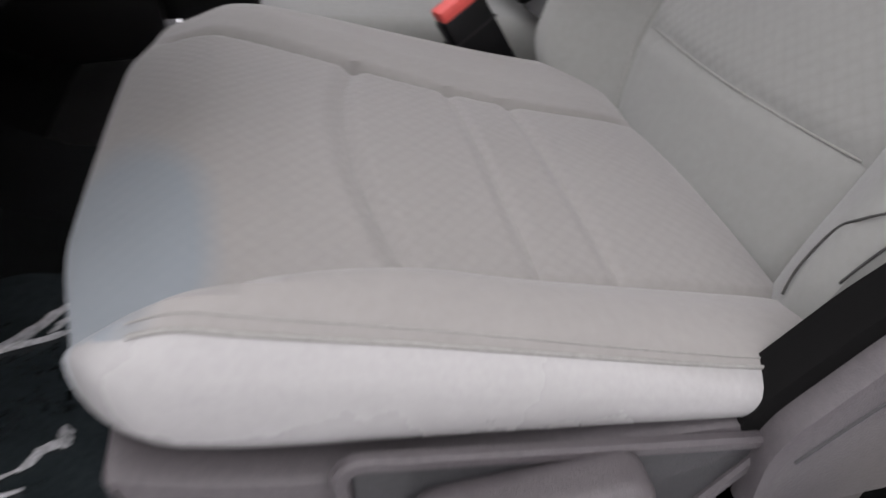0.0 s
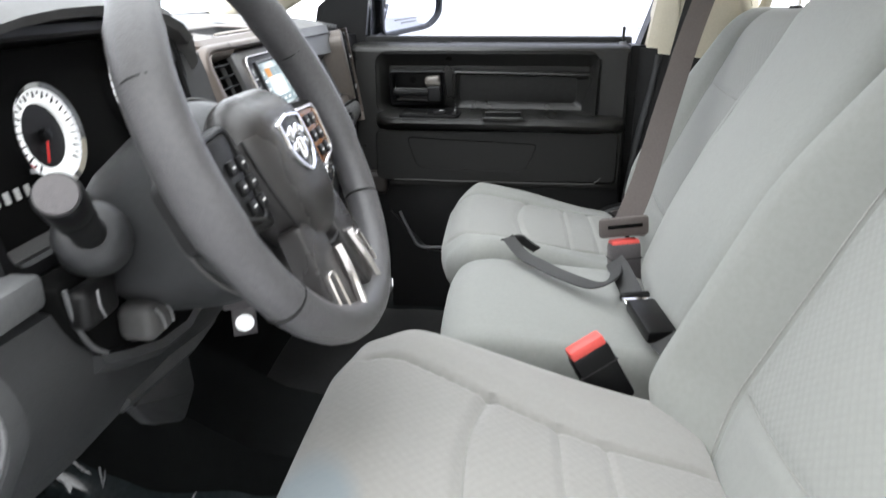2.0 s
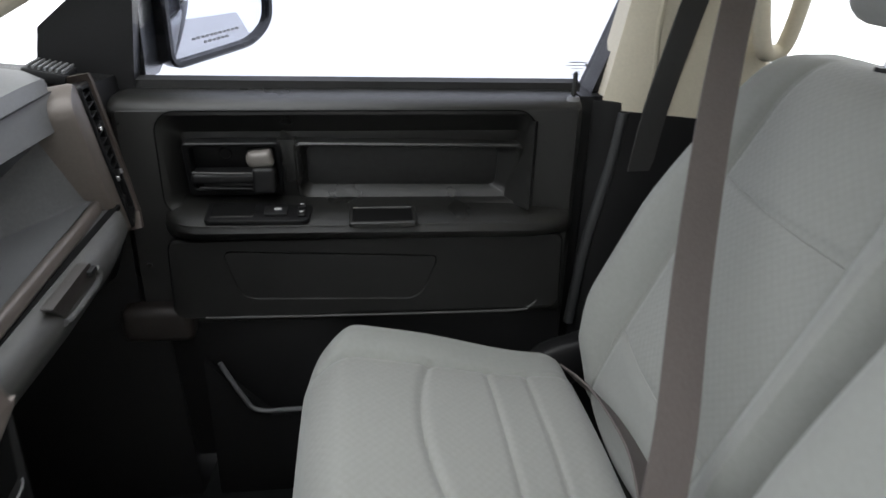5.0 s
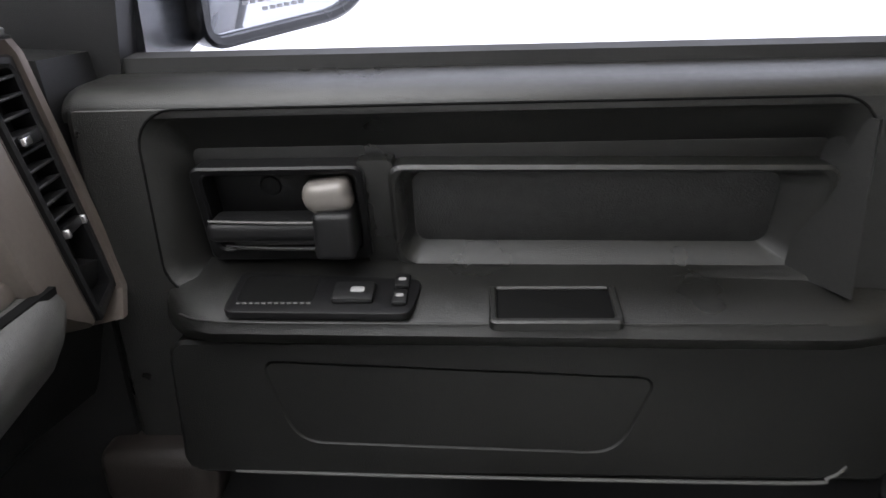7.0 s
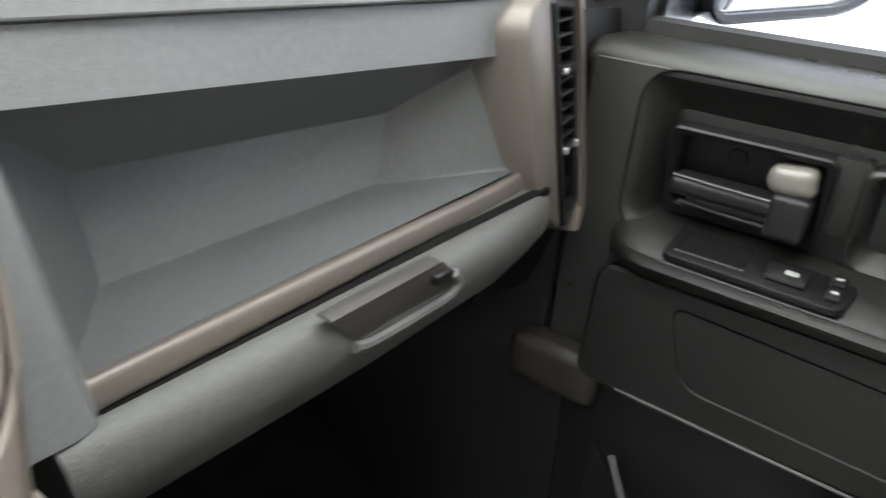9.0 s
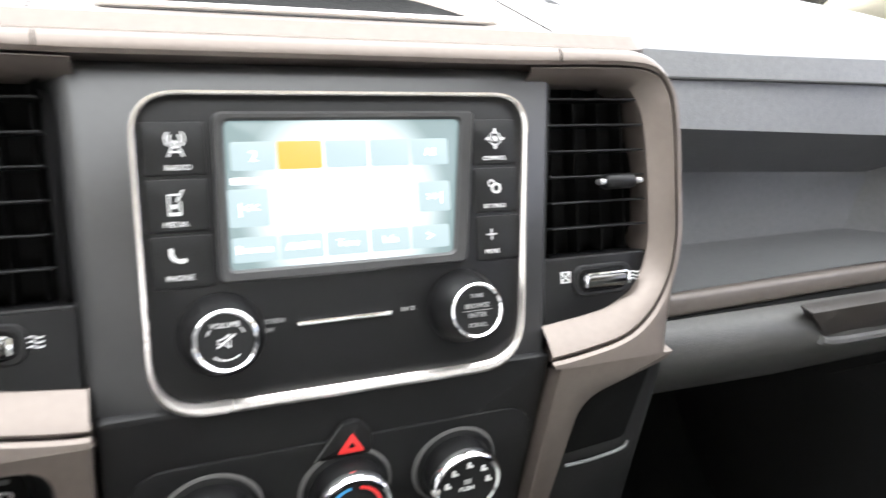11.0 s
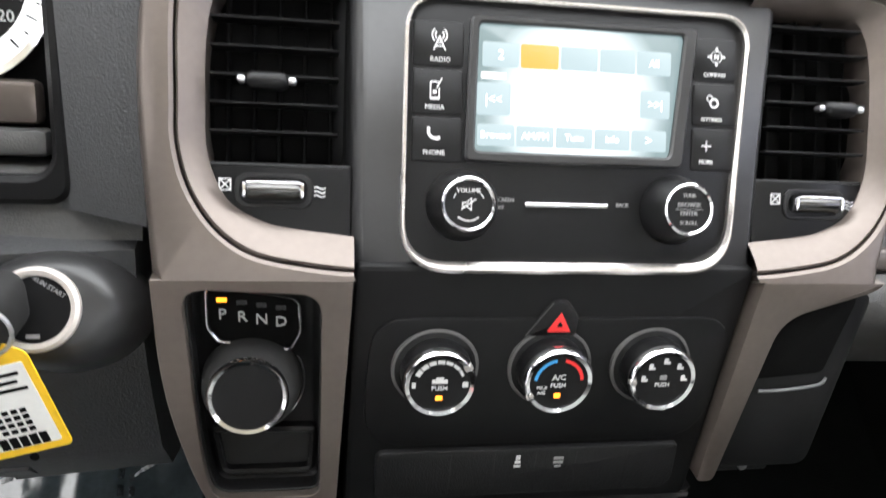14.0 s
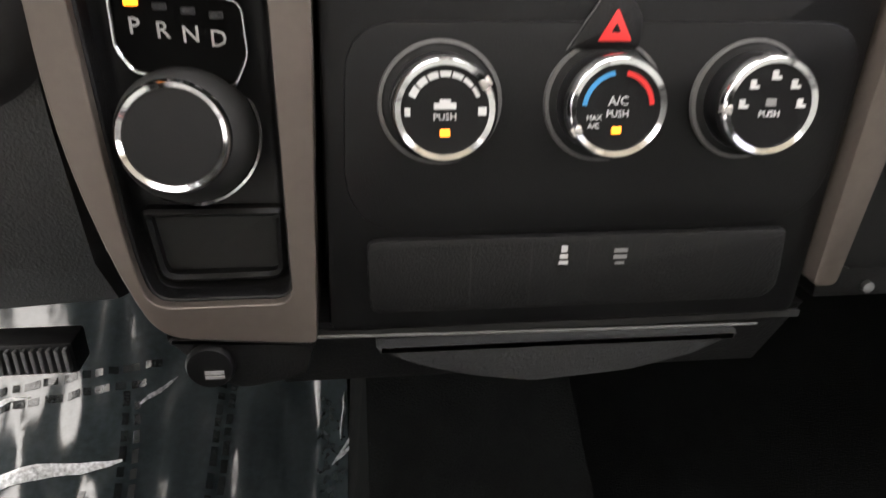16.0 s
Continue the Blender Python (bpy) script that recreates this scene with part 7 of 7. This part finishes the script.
        part("cover_line", tube([SH @ Vector((x, z - 0.018, 0.0262)) for x, z in ((-0.440, 0.368), (-0.400, 0.408), (-0.345, 0.452), (-0.270, 0.508))], 0.0012), KNEE, hc)
    else:
        part("hinge_cover", blob((x_out - 0.026, y0 - 0.16, 0.26), (x_out + 0.022, y0 + 0.055, z0), (0.012, 0.04, 0.04), (3, 6, 5), lambda q: Vector((q.x, q.y, q.z - 0.30 * (q.y - y0)))), BLACK, s, "plastic hinge cover")
    # headrest
    hy, hz = by - 0.06 - 0.45 * H, back_top + 0.045
    hd = part("headrest", blob((xc - 0.135, hy - 0.05, hz), (xc + 0.135, hy + 0.05, hz + 0.165), (0.05, 0.045, 0.05), (8, 4, 6), lambda q: Vector((q.x, q.y - 0.25 * (q.z - hz), q.z))), CLOTH, s, "grey cloth headrest")
    for sg in (-1, 1):
        part("headrest_post", tube([(xc + sg * 0.045, hy + 0.012, back_top - 0.03), (xc + sg * 0.045, hy, hz + 0.03)], 0.006, 10, smooth=1), CHROME, s, "chrome post")
        part("post_collar", lathe([(0, 0), (0.013, 0), (0.012, 0.008), (0, 0.008)], T(xc + sg * 0.045, hy + 0.010, back_top - 0.003), 16), BLACK, s)
    return s


def middle_seat():
    s = thing("middle_seat", "narrow grey cloth center seat with folding back", "car seat", group="front bench seats")
    x0, x1, y0, y1, zb = -0.145, 0.188, 0.345, 0.698, 0.235

    def cush(q):
        u = (q.x - (x0 + x1) / 2) / ((x1 - x0) / 2)
        v = (q.y - y0) / (y1 - y0)
        t = smooth_step(0.25, 0.34, q.z)
        return Vector((q.x, q.y - 0.012 * abs(u) ** 3 * smooth_step(0.6, 1, v), q.z + t * (0.030 * v + 0.006 * (1 - u * u) - 0.012 * smooth_step(0.75, 1.0, v))))
    part("cushion", blob((x0, y0, zb), (x1, y1, 0.362), (0.022, 0.045, 0.035), (14, 18, 5), cush), CLOTH, s, "plain grey cloth cushion")
    part("seat_base", rbox((x0 + 0.03, y0 + 0.02, 0.04), (x1 - 0.03, y1 - 0.10, zb + 0.02), 0.02), BLACK, s)
    b0, H = 0.345, 0.51
    xc, hw = 0.018, 0.168

    def back(q):
        u = (q.x - xc) / hw
        v = (q.z - b0) / H
        x = xc + (q.x - xc) * (1 - 0.06 * smooth_step(0.8, 1, v))
        y = q.y + 0.012 * (1 - u * u) + 0.02 * bell(v, 0.35, 0.3) - 0.45 * (q.z - b0)
        return Vector((x, y, q.z))
    part("backrest", blob((xc - hw, 0.24, b0), (xc + hw, 0.375, b0 + H), (0.04, 0.05, 0.06), (14, 4, 22), back), CLOTH, s, "tall plain grey cloth backrest")
    part("back_seam", tube([(lambda q: (q.x, q.y + 0.001, q.z))(back(Vector((xc - hw * 0.98, 0.335, b0 + H * v)))) for v in (0.08, 0.3, 0.5, 0.7, 0.9)], 0.0016, 6, smooth=4), DTHREAD, s)
    return s


def webbing(pts, w, across, t=0.0013):
    path = spline(pts, 8)
    return sweep(path, [(-w / 2, -t), (w / 2, -t), (w / 2, t), (-w / 2, t)], up=across)


def buckle(x, y, z, turn, label, lean=-10.0, tip=-28.0, size=1.15, reach=0.009, shell=None):
    b = thing("seat_belt_buckle", label, "seat belt buckle", group="seat belt buckles")
    m = Matrix.Translation((x, y, z)) @ pose(0, 0, 0, lean, tip, turn) @ Matrix.Scale(size, 4)
    part("buckle_body", rbox((-0.0225, -0.012, -0.072), (0.0225, 0.012, 0.0), 0.005, m=m), shell or GLOSS, b, "buckle housing")
    part("release_button", rbox((-0.0205, -0.0105, -0.004), (0.0205, 0.0105, reach), 0.003, m=m), RED, b, "red release button")
    part("buckle_stalk", rbox((-0.014, -0.005, -0.17), (0.014, 0.005, -0.07), 0.003, m=m), BLACK, b)
    part("body_line", rbox((-0.0228, -0.0123, -0.024), (0.0228, 0.0123, -0.0225), 0, m=m), RUBBER, b, smooth=False)
    return b, m


def belts():
    buckle(-0.222, 0.500, 0.420, -72, "black seat belt buckle with red button")
    b, m = buckle(0.168, 0.397, 0.424, -78, "dark grey buckle holding the passenger belt tongue", lean=-6, tip=-3, size=1.2, reach=0.0035, shell=SEATPL)
    t = thing("seat_belt", "taupe passenger seat belt fastened across the backrest", "seat belt")
    part("shoulder_webbing", webbing([(0.180, 0.394, 0.454), (0.245, 0.358, 0.515), (0.36, 0.308, 0.62), (0.48, 0.250, 0.745), (0.585, 0.192, 0.86), (0.645, 0.152, 0.96), (0.67, 0.135, 1.05)], 0.042, (-0.8, 0.0, 0.5)), BELT, t, "taupe webbing")
    part("tongue", rbox((-0.037, -0.006, 0.008), (0.037, 0.006, 0.037), 0.0055, m=m), BELT, t, "taupe belt tongue")
    part("tongue_slot", rbox((-0.026, -0.0065, 0.021), (0.026, 0.0065, 0.027), 0.001, m=m), INK_SHADE, t)
    part("lap_webbing", webbing([(0.180, 0.392, 0.450), (0.33, 0.345, 0.40), (0.48, 0.335, 0.37), (0.60, 0.34, 0.33)], 0.045, (0, -0.7, 0.7)), BELT, t)
    part("upper_anchor", rbox((0.645, 0.13, 1.04), (0.70, 0.20, 1.08), 0.008), BEIGE, t)
    r = thing("retractor_belt", "dark seat belt webbing running down the pillar", "seat belt")
    part("webbing", webbing([(0.690, 0.150, 1.06), (0.705, 0.165, 0.95), (0.725, 0.185, 0.83), (0.742, 0.205, 0.70), (0.748, 0.215, 0.60)], 0.046, (-0.9, -0.3, 0.1)), BELTB, r)
    c = thing("lap_belt", "black center lap belt lying over the seat edges", "seat belt")
    part("webbing", webbing([(0.165, 0.597, 0.427), (0.125, 0.572, 0.411), (0.094, 0.545, 0.407), (0.050, 0.510, 0.406), (0.008, 0.468, 0.408), (0.010, 0.440, 0.415), (0.050, 0.426, 0.415), (0.104, 0.424, 0.410)], 0.020, (0.10, 0.55, 0.80)), BELTB, c)
    part("fold", webbing([(0.165, 0.597, 0.427), (0.190, 0.578, 0.416), (0.192, 0.545, 0.396)], 0.034, (0.5, 0.2, 0.85)), BELTB, c)
    part("tail", webbing([(0.135, 0.415, 0.400), (0.100, 0.421, 0.412), (0.055, 0.418, 0.415), (0.0, 0.414, 0.411), (-0.036, 0.413, 0.4095)], 0.032, (0, 0.6, 0.8)), BELTB, c)
    k = thing("lap_belt_buckle", "black center belt buckle with bright tongue plate", "seat belt buckle")
    ax = Vector((0.97, 0.20, 0.14)).normalized()
    sx = Vector((0.20, -0.98, 0.0)).normalized()
    mm = axes((-0.066, 0.4085, 0.4125), sx, ax.cross(sx), ax)
    part("buckle_body", rbox((-0.021, -0.010, -0.085), (0.021, 0.010, 0.0), 0.005, m=mm), GLOSS, k, "black buckle housing")
    part("tongue_plate", rbox((-0.022, -0.0035, -0.004), (0.022, 0.0035, 0.017), 0.0025, m=mm), CHROME, k, "bright metal tongue plate")
    part("tongue_grip", rbox((-0.022, -0.0065, 0.014), (0.022, 0.0065, 0.026), 0.004, m=mm), BLACK, k)
    part("strap", webbing([(-0.145, 0.392, 0.400), (-0.175, 0.372, 0.385), (-0.19, 0.345, 0.35)], 0.036, (0, 0.6, 0.8)), BELTB, k)


def pedals():
    p = thing("brake_pedal", "grey steel and rubber brake pedal", "pedal")
    pad = rpoly([(-0.458, 0.464), (-0.430, 0.424), (-0.368, 0.388), (-0.334, 0.412), (-0.340, 0.466)], [0.006, 0.010, 0.010, 0.008, 0.006], 4)
    part("pad", plate(pad, axes((0, 0.966, 0), (1, 0, 0), (0, 0, 1), (0, -1, 0)), 0.0, 0.014, 0.003), KNEE, p, "worn grey rubber pad")
    part("arm", tube([(-0.390, 0.968, 0.440), (-0.385, 1.00, 0.47), (-0.380, 1.06, 0.50)], 0.010, 8), BLACK, p)


def mats():
    f = thing("floor_mat", "crinkled dark plastic film over the driver floor mat", "floor mat")
    random.seed(5)
    bm = bmesh.new()
    nx, ny = 70, 90

    def film(x, y):
        n1 = noise.noise(Vector((x * 16, y * 12, 0)))
        n2 = 1 - abs(noise.noise(Vector((x * 26, y * 9, 3)))) * 2
        return 0.043 + 0.007 * n1 + 0.004 * n2 + toe_rise(y) + 0.9 * max(0.0, x + 0.155 + 0.004 * n1)

    def edge(y):
        return -0.118 + 0.004 * noise.noise(Vector((0, y * 14, 2)))
    vs = [[bm.verts.new((x, y, film(x, y))) for y in [0.42 + 1.12 * j / ny for j in range(ny + 1)] for x in [-0.74 + (edge(y) + 0.74) * i / nx]] for i in range(nx + 1)]
    for i in range(nx):
        for j in range(ny):
            bm.faces.new((vs[i][j], vs[i + 1][j], vs[i + 1][j + 1], vs[i][j + 1]))
    part("film", bm, FILM, f, "glossy dark protective film")
    # standing creases, coloured pale to paint their glints: start, end, width, height
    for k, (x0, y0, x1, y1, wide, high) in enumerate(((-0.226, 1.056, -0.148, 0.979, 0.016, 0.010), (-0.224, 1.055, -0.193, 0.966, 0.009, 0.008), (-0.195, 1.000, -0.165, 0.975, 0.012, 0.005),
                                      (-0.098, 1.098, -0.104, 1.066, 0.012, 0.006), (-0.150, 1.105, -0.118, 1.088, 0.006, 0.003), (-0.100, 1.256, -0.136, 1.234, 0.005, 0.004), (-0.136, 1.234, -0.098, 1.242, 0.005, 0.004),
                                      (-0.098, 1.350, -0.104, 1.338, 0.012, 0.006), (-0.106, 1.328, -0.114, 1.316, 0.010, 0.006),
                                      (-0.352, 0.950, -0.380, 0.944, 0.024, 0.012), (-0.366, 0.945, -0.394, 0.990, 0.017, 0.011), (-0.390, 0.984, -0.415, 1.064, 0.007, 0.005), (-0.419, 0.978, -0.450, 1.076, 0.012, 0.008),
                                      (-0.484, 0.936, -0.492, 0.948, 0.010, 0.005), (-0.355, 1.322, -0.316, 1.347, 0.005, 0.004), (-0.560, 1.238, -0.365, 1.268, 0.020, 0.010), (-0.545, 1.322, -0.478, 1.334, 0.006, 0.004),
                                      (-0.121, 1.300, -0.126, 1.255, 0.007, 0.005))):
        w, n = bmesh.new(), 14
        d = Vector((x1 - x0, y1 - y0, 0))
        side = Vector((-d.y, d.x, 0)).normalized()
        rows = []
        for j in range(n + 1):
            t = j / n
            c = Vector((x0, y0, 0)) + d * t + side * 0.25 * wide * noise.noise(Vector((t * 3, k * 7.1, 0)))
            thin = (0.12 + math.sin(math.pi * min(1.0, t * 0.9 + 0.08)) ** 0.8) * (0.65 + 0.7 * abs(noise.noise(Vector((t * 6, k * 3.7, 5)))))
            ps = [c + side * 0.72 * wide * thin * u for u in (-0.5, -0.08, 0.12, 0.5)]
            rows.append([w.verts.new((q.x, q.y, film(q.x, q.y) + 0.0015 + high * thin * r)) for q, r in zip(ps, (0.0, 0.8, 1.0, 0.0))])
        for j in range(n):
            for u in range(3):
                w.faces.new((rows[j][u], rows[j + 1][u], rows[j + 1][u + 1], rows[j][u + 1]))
        part("fold", w, FOLD_GLINT, f, "film crease painted white for its glint")
    # rows of blurred dark print along the film
    for k, (x0, y0, x1, y1) in enumerate(((-0.262, 1.125, -0.250, 1.36), (-0.274, 1.128, -0.262, 1.36), (-0.266, 1.120, -0.425, 1.128), (-0.266, 1.108, -0.425, 1.116), (-0.415, 1.140, -0.400, 1.24), (-0.53, 1.338, -0.350, 1.360),
                                          (-0.53, 1.322, -0.350, 1.343), (-0.372, 1.335, -0.362, 1.225), (-0.358, 1.325, -0.348, 1.225), (-0.330, 0.952, -0.310, 0.955), (-0.60, 0.90, -0.47, 0.91), (-0.60, 0.80, -0.30, 0.82), (-0.66, 0.66, -0.30, 0.68))):
        d = Vector((x1 - x0, y1 - y0, 0))
        side = Vector((-d.y, d.x, 0)).normalized() * 0.0036
        run, at = d.length, 0.0
        d.normalize()
        while at < run:
            size = 0.007 + 0.012 * random.random()
            w = bmesh.new()
            cut = [[Vector((x0, y0, 0)) + d * (at + size * j / 3) + side * u for j in range(4)] for u in (-1, 1)]
            g2 = [[w.verts.new((q.x, q.y, film(q.x, q.y) + 0.0012)) for q in row] for row in cut]
            for j in range(3):
                w.faces.new((g2[0][j], g2[0][j + 1], g2[1][j + 1], g2[1][j]))
            part("print_bar", w, FAINT, f, smooth=False)
            at += size + 0.003 + 0.004 * random.random()
    g = thing("floor_mat", "black rubber mat on the passenger floor", "floor mat")
    part("mat", blob((0.20, 0.72, 0.026), (0.68, 1.12, 0.042), 0.006, (10, 10, 1), lambda q: Vector((q.x, q.y, q.z + 0.004 * noise.noise(Vector((q.x * 20, q.y * 20, 0)))))), MOTTLED, g)
    h = thing("heater_grille", "ribbed black grille under the dashboard", "grille")
    for k in range(13):
        part("rib", rbox((-0.47 + k * 0.0075, 1.228, 0.230), (-0.466 + k * 0.0075, 1.246, 0.256), 0.001, 1), SOFT, h)
    part("grille_bed", rbox((-0.475, 1.235, 0.224), (-0.372, 1.27, 0.260), 0.004), BLACK, h)


bucket("driver_seat", "grey cloth driver seat with blue-patched cushion and side lever", -0.698, -0.205, 0.375, 0.787, 0.345, 0.448, 0.255, -1, CLOTHS, 0.86, True, 0.048)
bucket("passenger_seat", "grey cloth passenger seat with belt and headrest", 0.680, 0.205, 0.335, 0.732, 0.340, 0.392, 0.235, 1, CLOTHP, 0.800, False, 0.012)
middle_seat()
belts()
pedals()
mats()
